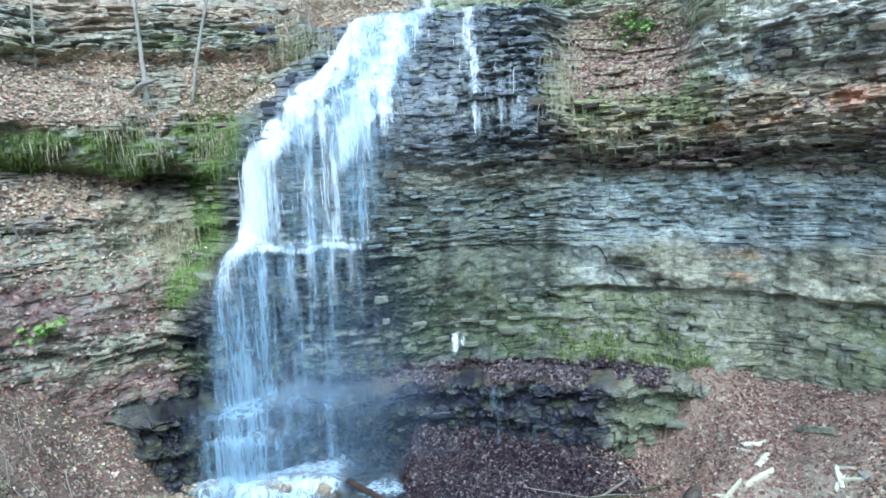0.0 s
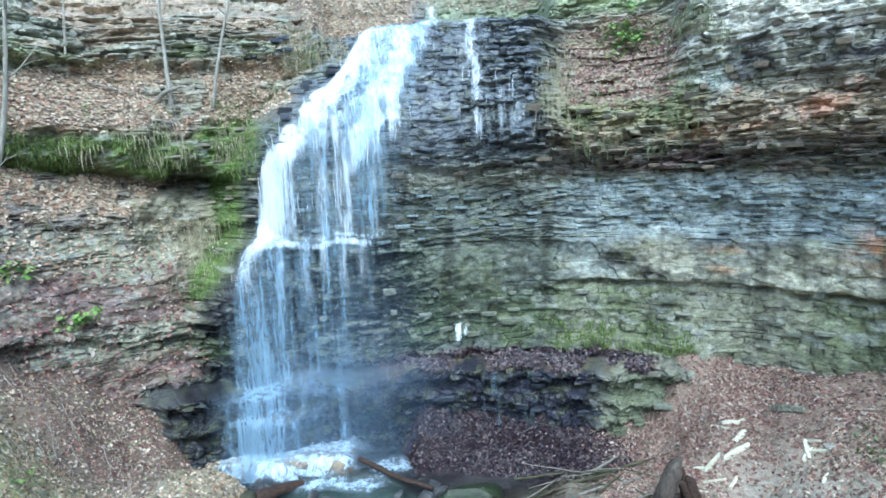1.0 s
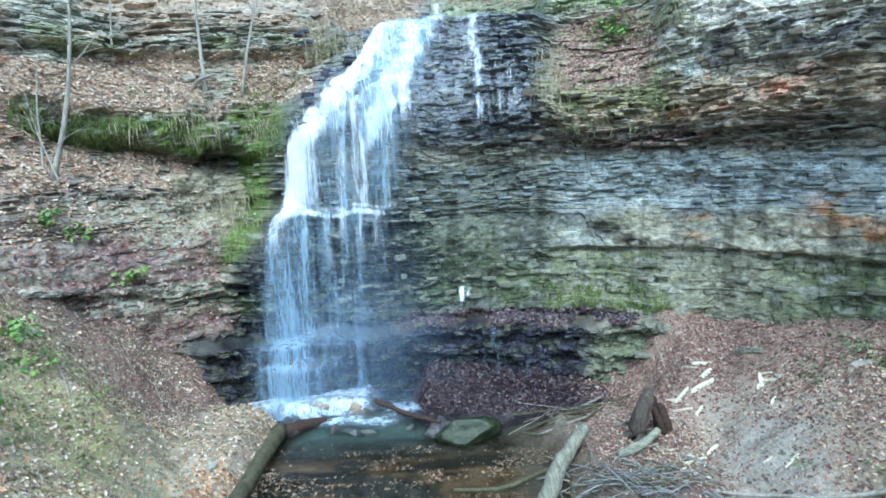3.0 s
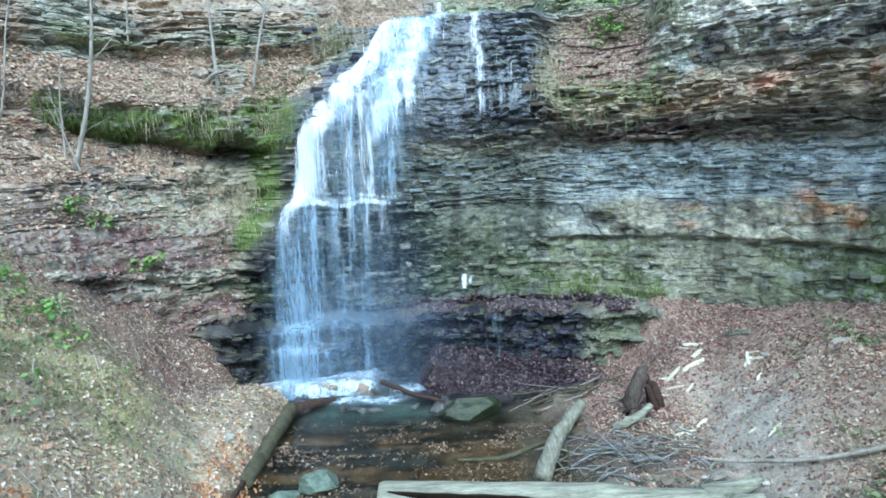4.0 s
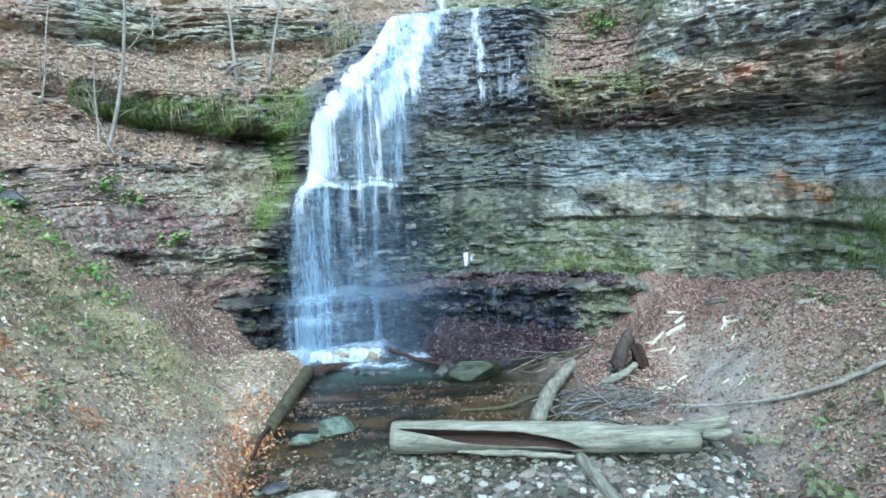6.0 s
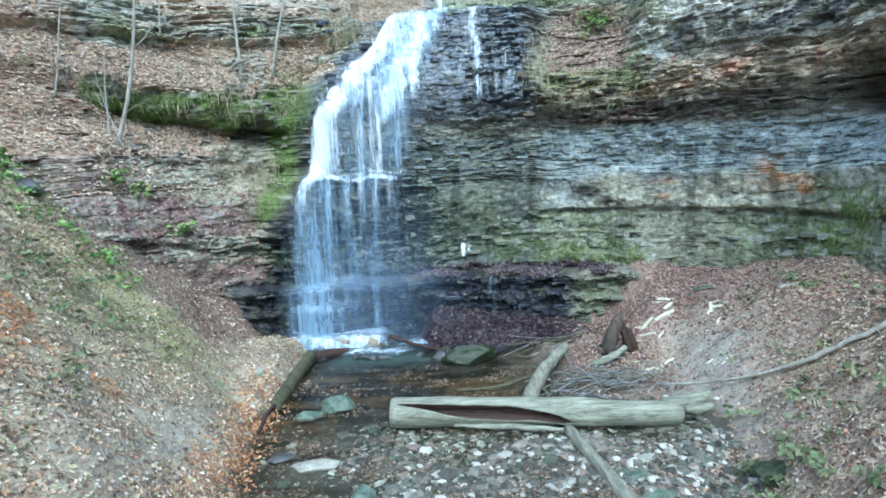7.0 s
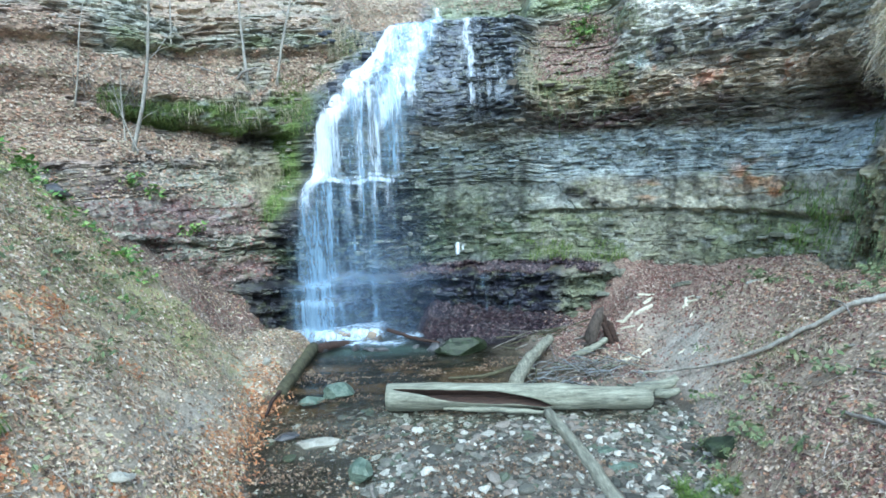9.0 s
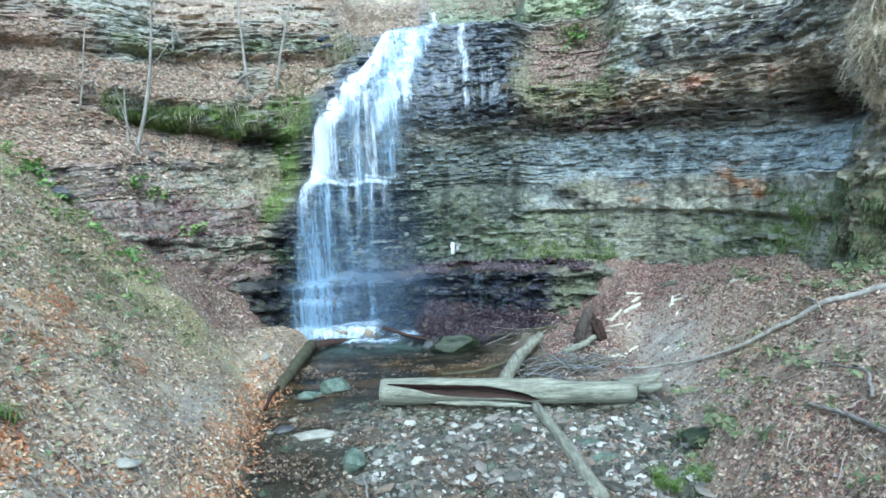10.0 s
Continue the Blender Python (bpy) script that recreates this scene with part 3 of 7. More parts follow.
def cliff_surface(a, z):
    """Distance from the axis with beds, blocks and joints; also the bed, the block and the broken piece."""
    s = a / 57.3 * 12
    bed, frac, thick = bed_of(a, z)
    green, old = turf(a, z), crumbled(a, z)
    soil = np.maximum(np.maximum(soil_share(a, z), 0.9 * green), 0.93 * old)
    massive = band(4.0, 5.3, 0.1, z) * step(-8, 0, a)
    upper_left = step(10.4, 10.8, z) * (1 - step(-18, -13, a))
    w = 0.25 + 0.95 * hash01(bed, 7) ** 2 + 0.9 * massive
    u = s / w + hash01(bed, 9) * 40 + 0.5 * fbm(s * 0.9, z * 1.5, seed=31, octaves=3)
    block = np.floor(u)
    h = hash01(bed, block, 1)
    calm = 0.35 + 0.65 * step(-0.35, 0.35, fbm(s * 0.35, z * 0.8, seed=33))
    amp = (0.24 - 0.16 * massive + 0.12 * step(6.8, 7.6, z) + 0.10 * step(8.6, 9.2, z) * step(28, 34, a)) * (1 - 0.88 * soil) * calm
    off = (h - 0.5) * amp + (h > 0.9) * 0.14 * (1 - soil) - (h < 0.08) * 0.12 * (1 - soil)
    off = off + (u - block - 0.5) * (hash01(bed, block, 4) - 0.5) * 0.22 * (1 - soil) * (1 - 0.6 * massive)
    mild = 1 - 0.5 * band(2.2, 4.0, 0.1, z) * step(-5, 3, a) - 0.35 * band(5.3, 7.0, 0.15, z) * step(0, 12, a) - 0.3 * step(9.0, 9.6, z) * step(30, 36, a) - 0.25 * upper_left
    off = off * mild
    # broken pieces that cut across the beds
    who, inner = chunks(s / 0.46 + 0.35 * fbm(s * 1.5, z * 2, seed=27, octaves=3), z / 0.155 + 0.5 * fbm(s * 1.2, z * 3, seed=28, octaves=3), 3)
    big, rim = chunks(s / 1.15 + 0.3 * fbm(s * 0.9, z * 1.2, seed=29, octaves=3), z / 0.52 + 0.3 * fbm(s, z * 1.5, seed=30, octaves=3), 8)
    wall = step(-5, 3, a) * (0.84 * band(2.15, 5.35, 0.15, z) + 0.68 * band(5.35, 7.0, 0.2, z) + 0.25 * step(8.6, 9.0, z) * step(28, 32, a))
    loose = (1 - soil) * (1 - 0.75 * massive) * (1 - wall)
    off = off + loose * ((who - 0.5) * 0.13 * mild + 0.05 * (1 - step(0.0, 0.16, inner)) + (big - 0.5) * 0.16 + 0.03 * (1 - step(0, 0.08, rim)))
    joint = np.minimum(u - block, 1 - (u - block)) * w
    off = off * (1 - 0.62 * wall)
    off = off + 0.06 * (1 - np.clip(joint / 0.05, 0, 1)) * (1 - soil) * step(0.45, 0.6, hash01(bed, block, 5))
    edge = np.minimum(frac, 1 - frac) * thick
    off = off + (0.015 + 0.075 * hash01(bed, block, 8)) * (1 - np.clip(edge / 0.03, 0, 1)) * (1 - soil) * calm * (1 - 0.6 * wall) * (0.25 + 0.75 * step(-0.2, 0.3, fbm(s * 1.3, z * 2.0, seed=60)))
    # thin dark gaps between the beds under the earth of the left side
    gap = old * (hash01(bed, 6) > 0.8) * (1 - np.clip(edge / 0.028, 0, 1)) * step(-0.05, 0.15, fbm(s * 0.5, bed * 5.3, seed=62, octaves=3))
    off = off + 0.16 * gap + 0.05 * old * (hash01(bed, np.floor(s * 0.6 + hash01(bed, 3) * 9), 2) - 0.5)
    off = off + green * (0.30 * fbm(s * 1.3, z * 1.6, seed=25) + 0.17 * fbm(s * 3.5, z * 3.5, seed=26))
    off = off + 0.26 * fbm(s * 0.35, z * 0.45, seed=21) + 0.09 * fbm(s * 2.2, z * 2.2, seed=22) + 0.04 * fbm(s * 5, z * 8, seed=23, octaves=3) * (1 - 0.5 * soil) * (1 - 0.5 * wall)
    lens = np.abs(fbm(s * 1.3, z * 5.0, seed=24, octaves=3))
    off = off + mild * (0.09 * (1 - step(0.0, 0.12, lens)) - 0.07 * step(0.35, 0.6, lens)) * loose
    b = fall_side(z)
    off = off * (1 - 0.6 * step(b - 1, b + 1.5, a) * (1 - step(1, 7, a)) * step(4.8, 5.6, z))
    return cliff_base(a, z) + off, bed, block, who


def build_cliff():
    az = np.linspace(-84, 87, 840)
    A, Z = np.meshgrid(az, np.concatenate([np.arange(-0.8, 12.4, 0.0235), np.arange(12.4, 17.0, 0.07)]))
    R, bed, block, who = cliff_surface(A, Z)
    X, Y = cliff_point(A, R)
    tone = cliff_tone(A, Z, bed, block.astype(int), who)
    V = np.stack([X, Y, Z], -1)
    # the hillside above, to the level ground behind
    top = []
    for i, (dr, z) in enumerate(((3, 19), (8, 22), (16, 24.2), (34, 25))):
        x, y = cliff_point(az, R[-1] + dr)
        top.append(np.stack([x, y, z + 0.5 * fbm(x * 0.2, y * 0.2, seed=5) - (2.0 if i == 3 else 0)], -1))
    V = np.concatenate([V, np.array(top)], 0)
    tone = np.concatenate([tone, np.broadcast_to(np.array([0.22, 0.16, 0.1, 0.9]), (4, len(az), 4))], 0)
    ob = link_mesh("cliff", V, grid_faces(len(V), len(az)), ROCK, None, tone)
    return tagged(ob, "grey and brown layered limestone cliff ringing the gorge, mossy and wet in places", "cliff", kind="structure"), A, Z, R


CLIFF, CLIFF_A, CLIFF_Z, CLIFF_R = build_cliff()

# ---- ground ----


def ground_height(x, y):
    y0 = np.clip(y, -60, 12)
    foot_l = 3.5 + 0.25 * np.clip(y0, -8, 6) + 0.62 * np.clip(y0 - 7.2, 0, 6)
    d_l = -x - foot_l
    left = 1.05 * d_l - 0.055 * np.clip(d_l - 4.5, 0, 6) ** 2
    foot_r = 3.6 + 0.3 * np.clip(y0, -4, 5)
    right = np.where(x > foot_r, 0.85 * (x - foot_r), 0.85 * (x - foot_r))
    right = np.minimum(right, 2.3 + 0.3 * np.clip(x - 8.2, 0, 9) + 0.12 * np.clip(7 - y, 0, 30) * step(5, 9, x) + 0.7 * np.clip(x - 10.5, 0, 30))
    talus = 2.3 - 0.48 * (12.4 - y) - (0.3 + 0.6 * step(9.9, 11.3, y)) * np.clip(6.15 - x + 0.6 * fbm(x * 0.6, y * 0.6, seed=66), 0, 9)
    talus = np.minimum(talus, 2.3)
    mound = (0.78 - 0.40 * (12.9 - y) + 0.22 * fbm(x * 1.1, y * 1.1, seed=69)) * step(-2.0, -0.6, x) * (1 - step(3.8, 5.2, x)) + 0.25 * spot(x, y, 4.0, 10.8, 1.2, 1.0) - 0.05 - 0.4 * (1 - step(-2.0, -0.8, x) * (1 - step(3.8, 5.2, x)) * step(9.6, 10.6, y))
    basin = -0.45 + 0.72 * step(11.5, 11.8, y + 0.15 * fbm(x * 1.5, y, seed=70)) * step(-7.5, -7.0, x) * (1 - step(-2.9, -2.3, x))
    bed = -0.22 + 0.09 * step(6.0, 4.0, y) + 0.10 * fbm(x * 0.9, y * 1.7, seed=75) + 0.21 * step(6.4, 3.6, y) * step(-0.8, 0.6, 1.3 * fbm(x * 0.55, y * 0.7, seed=61) + 0.33 * (x + 1.1)) + 0.05 * fbm(x * 2.5, y * 2.5, seed=62)
    bed = bed - 0.02 * np.clip(3 - y, 0, 60)

    def smax(p, q, k=0.25):
        d = np.clip(0.5 + 0.5 * (p - q) / k, 0, 1)
        return q + (p - q) * d + k * d * (1 - d)

    gully = 0.98 * (-x - 6.15 + 0.3 * fbm(x * 0.8, y * 0.8, seed=68)) - 2.0 * np.clip(8.6 - y, 0, 9)
    terrace = np.minimum(1.25 * (-x - 4.78 + 0.2 * fbm(x * 0.7, y * 0.7, seed=67)), 0.6 + 0.14 * (-x - 5.2)) - 2.0 * np.clip(y - 10.7, 0, 3) - 1.0 * np.clip(6.6 - y, 0, 9)
    bar = np.minimum(0.5 * (x - 2.15 + 0.4 * fbm(x * 0.8, y * 0.8, seed=68)), 0.28) - 1.0 * np.clip(6.2 - y, 0, 5) - 1.0 * np.clip(y - 10.6, 0, 5)
    h = smax(bed, left)
    h = smax(h, terrace, 0.25)
    h = smax(h, gully, 0.3)
    h = smax(h, basin, 0.05)
    h = smax(h, bar, 0.1)
    h = smax(h, right + 0.28 * spot(x, y, 5.6, 2.4, 1.1, 2.6))
    h = smax(h, talus, 0.4)
    h = smax(h, mound, 0.15)
    rough = step(0.0, 0.5, h)
    h = h + rough * (0.2 * fbm(x * 0.7, y * 0.7, seed=63) + 0.04 * fbm(x * 3, y * 3, seed=64))
    far = np.hypot(x, y - 3)
    h = np.minimum(h, 24.5 + 0.02 * far ** 0.5)
    # level ground beyond the gorge's head, hidden under the cliff nearer in
    return np.where((y > 14) & (far > 40), np.maximum(h, 23.5 * step(40, 52, far)), h)


def spaced(lo, hi, d, reach):
    mid = np.arange(lo, hi, d)
    out = np.array([0.15, 0.4, 0.9, 1.7, 3, 5, 8, 12, 17, 23, 30, 40, 60, 100, 250, 700, reach])
    return np.concatenate([lo - out[::-1], mid, hi + out])


def ground_tone(x, y, h):
    n1, n2 = fbm(x * 0.7, y * 0.7, seed=71), fbm(x * 2.5, y * 2.5, seed=72)
    c = np.empty(x.shape + (3,))
    c[:] = (0.44, 0.36, 0.27)
    c = mix(c, (0.38, 0.35, 0.26), step(0.0, 0.6, n1))
    path = np.clip(spot(x, y, 6.0, 7.5, 0.9, 2.6) + spot(x, y, 4.9, 4.5, 0.7, 2.0) + 0.8 * spot(x, y, -5.4, 3.6, 0.5, 2.5) + 0.7 * spot(x, y, -5.8, 7.2, 0.9, 1.5) + 0.8 * spot(x, y, -4.9, 0.5, 0.45, 2.0), 0, 1)
    c = mix(c, (0.52, 0.44, 0.31), (1 - step(-5.0, -4.4, x)) * (1 - step(7.5, 9.0, y)) * 0.8)
    c = mix(c, (0.42, 0.40, 0.36), path * (0.75 + 0.25 * n2))
    c = mix(c, (0.2, 0.15, 0.105), step(3.6, 4.6, x) * (1 - step(6.0, 8.0, y)) * (1 - path) * step(-0.5, 0.4, n1 + 0.5 * n2) * 0.85)
    green = 1.2 * spot(x, y, -9.6, 6.8, 2.4, 2.0) + 1.0 * spot(x, y, -7.4, 6.0, 1.6, 1.4) + 0.8 * spot(x, y, -8.6, 4.2, 1.3, 1.8)
    c = mix(c, (0.37, 0.37, 0.17), np.clip(green, 0, 1) * step(-0.8, 0.1, n2) * 0.92)
    c = mix(c, (0.3, 0.15, 0.06), spot(x, y, -4.4, 3.2, 0.5, 3.0) * 0.7)
    bed = 1 - step(0.1, 0.3, h)
    c = mix(c, (0.075, 0.047, 0.024), bed * step(4.5, 6, y) * (0.8 + 0.2 * n2))
    c = mix(c, (0.10, 0.085, 0.065), bed * (1 - step(4.5, 6, y)))
    c = mix(c, (0.12, 0.11, 0.09), bed * (1 - step(4.5, 6, y)) * step(-2.4, -1.5, x + 0.5 * n1))
    c = mix(c, (0.05, 0.04, 0.028), (1 - step(-0.12, 0.0, h)) * (0.75 + 0.25 * n2))
    c = mix(c, (0.013, 0.012, 0.007), (1 - step(-0.10, 0.0, h)) * step(5.2, 7.0, y) * (0.9 + 0.1 * n2))
    gold = step(-0.05, 0.3, fbm(x * 0.5, y * 1.9, seed=126) + 0.3 * n2)
    c = mix(c, (0.13, 0.08, 0.035), (1 - step(-0.05, 0.05, h)) * band(5.6, 9.2, 0.4, y) * gold * 0.85)
    c = mix(c, (0.10, 0.15, 0.14), (1 - step(-0.05, 0.05, h)) * np.exp(-((y - 10.7) / 0.7) ** 2) * band(-4.2, -0.8, 0.6, x) * 0.8)
    # shade beneath the brush pile and between the stump's shards, painted on the earth
    c = mix(c, (0.055, 0.055, 0.06), np.clip(1.4 * spot(x, y, 3.4, 7.0, 1.1, 0.8) + spot(x, y, 4.2, 9.1, 0.5, 0.4), 0, 1) * 0.92)
    shore = band(6.2, 10.6, 0.5, y) * band(1.2, 4.6, 0.4, x) * (1 - step(0.3, 0.5, h))
    c = mix(c, (0.14, 0.115, 0.09), shore * 0.85)
    c = mix(c, (0.27, 0.185, 0.145), step(3.5, 4.5, x) * step(7.5, 10, y) * (1 - 0.7 * np.clip(path, 0, 1)) * 0.8)
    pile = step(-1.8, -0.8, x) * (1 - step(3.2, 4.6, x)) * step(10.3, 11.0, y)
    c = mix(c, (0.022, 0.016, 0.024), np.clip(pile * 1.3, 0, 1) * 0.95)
    foot = step(8.7, 9.9, y) * (1 - step(-7.0, -6.0, x))
    c = mix(c, (0.17, 0.12, 0.10), foot * 0.8)
    rough = 0.9 - 0.5 * np.clip(pile + bed, 0, 1)
    return np.concatenate([np.clip(c * (1 + 0.2 * n2)[..., None], 0.01, 0.9), rough[..., None]], -1)


def build_ground():
    gx, gy = spaced(-12, 11.5, 0.09, 2500), spaced(-9, 14, 0.09, 2500)
    X, Y = np.meshgrid(gx, gy)
    H = ground_height(X, Y)
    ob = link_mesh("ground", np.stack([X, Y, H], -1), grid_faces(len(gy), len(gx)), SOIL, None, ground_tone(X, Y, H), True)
    return tagged(ob, "leaf-strewn earth banks and stony stream bed of the gorge", "ground", kind="structure")


GROUND = build_ground()


def ground_at(x, y):
    return float(ground_height(np.array([float(x)]), np.array([float(y)]))[0])


# ---- water ----


def pool_material():
    m, t, b = nodes_of("shallow brown water")
    n = tex(t, "ShaderNodeTexNoise", 5.0, 4, 0.6)
    b.inputs["Base Color"].default_value = (0.75, 0.8, 0.75, 1)
    b.inputs["Transmission Weight"].default_value = 1.0
    b.inputs["IOR"].default_value = 1.33
    b.inputs["Roughness"].default_value = 0.06
    n2 = tex(t, "ShaderNodeTexNoise", 14.0, 3, 0.6, (1.0, 0.55, 1.0))
    bump(t, b, n2.outputs["Fac"], 0.4, 0.015, bump(t, b, n.outputs["Fac"], 0.5, 0.04))
    return m


def build_pool():
    gx, gy = np.arange(-7, 6.01, 0.12), np.arange(-12, 13.5, 0.12)
    X, Y = np.meshgrid(gx, gy)
    Zw = 0.0 - 0.02 * np.clip(3 - Y, 0, 60) + 0.012 * fbm(X * 3, Y * 3, seed=81)
    ob = link_mesh("water", np.stack([X, Y, Zw], -1), grid_faces(len(gy), len(gx)), pool_material(), None, None, True)
    ob.visible_shadow = False
    return tagged(ob, "clear shallow brown pool and stream below the falls", "water", kind="structure")


build_pool()


def fall_radius(az, zs):
    """The water clings to the rock and drops free where the rock draws back; rows from the lip downwards."""
    A, Z = np.meshgrid(az, zs)
    s = A / 57.3 * 12
    rock = cliff_base(A, Z) + 0.30 * fbm(s * 0.35, Z * 0.45, seed=21) + 0.07 * fbm(s * 2.2, Z * 2.2, seed=22)
    return np.minimum.accumulate(rock - 0.17, 0), A, Z


def fall_edges(z):
    """Left and right edge of the water at a height."""
    left = np.interp(z, np.array([-0.3, 1.1, 3.5, 5.35, 5.65, 6.2, 7.56, 8.4, 9.07, 10.15, 11.8]), np.array([-6.35, -6.25, -6.0, -5.5, -5.15, -5.02, -4.85, -4.45, -3.95, -2.95, -2.0]))
    right = np.interp(z, np.array([-0.3, 1.6, 3.75, 5.9, 7.0, 8.1, 9.2, 10.3, 11.8]), np.array([-1.3, -1.2, -1.1, -0.9, -0.6, -0.35, -0.1, 0.2, 0.5]))
    return left, right


def fall_share(x, z):
    """How much white water there is at a place of the fall, as seen from the front."""
    xl, xr = fall_edges(z)
    n = fbm(x * 1.2, z * 0.35, seed=95)
    inside = step(0, 0.22 + 1.2 * (1 - step(3.6, 5.4, z)), x - xl + 0.10 * n) * step(0, 1.1, xr - x + 0.4 * n)
    u = (x - xl) / np.maximum(xr - xl, 0.1)
    high = step(5.2, 7.5, z)
    top = step(7.6, 8.6, z)
    fine = fbm(x * 5.0, z * 0.9, seed=94, octaves=3)
    small = fbm(x * 3.2, z * 4.2, seed=93, octaves=3)
    # a thin veil all over, white along the left edge, and a second stream slanting down beside dark rock
    s = inside * (0.02 + 0.13 * band(5.7, 8.8, 0.4, z) * (1 - step(0.45, 0.8, u)))
    wide = np.interp(z, np.array([3.0, 5.2, 5.7, 7.5, 8.4, 9.6, 11.4]), np.array([0.5, 0.42, 0.34, 0.30, 0.62, 0.5, 0.36]))
    s = s + 0.75 * inside * np.exp(-((x - xl - 0.12 - wide * 0.6) / wide) ** 2) * (0.34 * step(1.5, 4.6, z) + 0.2 * step(4.4, 5.3, z) + 0.5 * step(5.2, 5.9, z))
    second = np.interp(z, np.array([7.3, 8.4, 9.2, 11.8]), np.array([-2.45, -2.15, -1.65, -0.5])) + 0.12 * fbm(z * 1.3, 0 * z, seed=97)
    broad = np.interp(z, np.array([7.3, 8.4, 9.6, 11.4]), np.array([0.14, 0.26, 0.36, 0.46]))
    s = s + 0.8 * inside * np.exp(-((x - second) / broad) ** 2) * step(7.0, 8.0, z)
    s = s + 0.30 * inside * step(0.0, 0.2, x - second) * (1 - step(0.5, 1.5, x - second)) * step(7.4, 8.4, z) * step(-0.25, 0.45, fbm(x * 4.0, z * 0.8, seed=115))
    s = s + 0.07 * inside * (x < second) * top
    for xc, lo, hi, k in ((-3.75, 3.9, 5.6, 0.34), (-3.3, 4.6, 5.6, 0.36), (-2.85, 4.1, 5.6, 0.34), (-2.3, 4.5, 5.6, 0.25), (-4.35, 3.4, 5.6, 0.2), (-3.3, 5.7, 7.6, 0.22), (-2.65, 5.7, 7.8, 0.3), (-1.9, 5.7, 7.4, 0.16)):
        s = s + k * np.exp(-((x - xc - 0.14 * fbm(z * 0.9, 0 * z + xc, seed=91)) / (0.09 + 0.03 * (hi - z))) ** 2) * band(lo, hi, 0.3, z)
    s = s * (1 + 0.5 * fine + 0.75 * small * top) + 0.10 * inside * fbm(x * 2.2, z * 0.3, seed=96) * (0.4 + high)
    # ledges where the water jumps
    ledge = 5.62 + 0.16 * fbm(x * 1.1, 0 * x, seed=104)
    s = s + 0.5 * inside * band(-0.10, 0.05, 0.05, z - ledge) * (1 - step(0.62, 0.85, u)) * (0.25 + 0.75 * step(-0.3, 0.35, fbm(x * 2.2, z * 1.5, seed=110))) + 0.3 * inside * band(0.12, 0.2, 0.04, z - ledge) * step(0.25, 0.5, u) * (1 - step(0.7, 0.95, u))
    s = s + 0.4 * inside * band(-0.07, 0.05, 0.04, z - 2.12 - 0.06 * n) * band(-4.8, -3.0, 0.3, x) * step(-0.4, 0.3, fbm(x * 2.0, 0 * x, seed=105))
    wob = 0.12 * fbm(z * 1.2, 0 * z, seed=98)
    s = s + 0.34 * np.exp(-((x - 0.95 - wob) / 0.10) ** 2) * step(7.6, 9.2, z) * (0.7 + 0.6 * n) + 0.14 * np.exp(-((x - 0.95) / 0.5) ** 2) * step(9.3, 10.6, z)
    s = s + 0.16 * np.exp(-((x - 2.0) / 0.3) ** 2) * band(8.3, 9.4, 0.35, z) + 0.12 * band(0, 2.6, 0.4, x) * band(8.2, 9.6, 0.4, z) * step(0.0, 0.4, fbm(x * 5, z * 0.5, seed=106))
    return np.clip(s, 0, 1), inside


def veil_share(x, z):
    """Soft, half-clear water: broad columns that fan out on the way down."""
    xl, xr = fall_edges(z)
    u = (x - xl) / np.maximum(xr - xl, 0.1)
    inside = step(-0.05, 0.28, u) * (1 - step(0.55, 1.0, u + 0.08 * fbm(x * 1.0, z * 0.3, seed=107)))
    low = 1 - step(5.0, 5.8, z)
    cols = 0.5 + 0.6 * fbm(x * 1.5, z * 0.10, seed=108, octaves=3)
    s = inside * (0.16 + low * (0.24 * (1 - step(0.2, 0.75, u)) + 0.16) * np.clip(cols, 0, 1.3) + (1 - low) * (0.26 * np.clip(cols, 0, 1.2) + 0.10) * (1 - 0.6 * step(0.75, 1.0, u)))
    for xc, k in ((-5.15, 0.3), (-4.4, 0.12), (-3.75, 0.2), (-2.85, 0.2), (-2.1, 0.1)):
        s = s + low * k * np.exp(-((x - xc) / 0.24) ** 2) * (0.6 + 0.5 * fbm(x * 2, z * 0.5, seed=109))
    s = s + 0.12 * low * np.exp(-((x - 1.15) / 0.45) ** 2) * (1 - step(1.8, 2.1, z)) + 0.10 * np.exp(-((x - 2.1) / 0.35) ** 2) * (1 - step(1.9, 2.1, z))
    return np.clip(s, 0, 1)


def ribbons(paths, widths, side):
    """Flat strips: paths (n, m, 3), widths (n, m), side (n, 3) or (3,)."""
    n, m, _ = paths.shape
    side = np.broadcast_to(np.asarray(side, float).reshape(-1, 1, 3) if np.ndim(side) == 2 else np.asarray(side, float), paths.shape)
    V = np.stack([paths - side * widths[..., None] * 0.5, paths + side * widths[..., None] * 0.5], 2)
    k = (np.arange(n)[:, None] * m + np.arange(m - 1)[None, :]).ravel() * 2
    return V.reshape(-1, 3), np.stack([k, k + 1, k + 3, k + 2], 1)


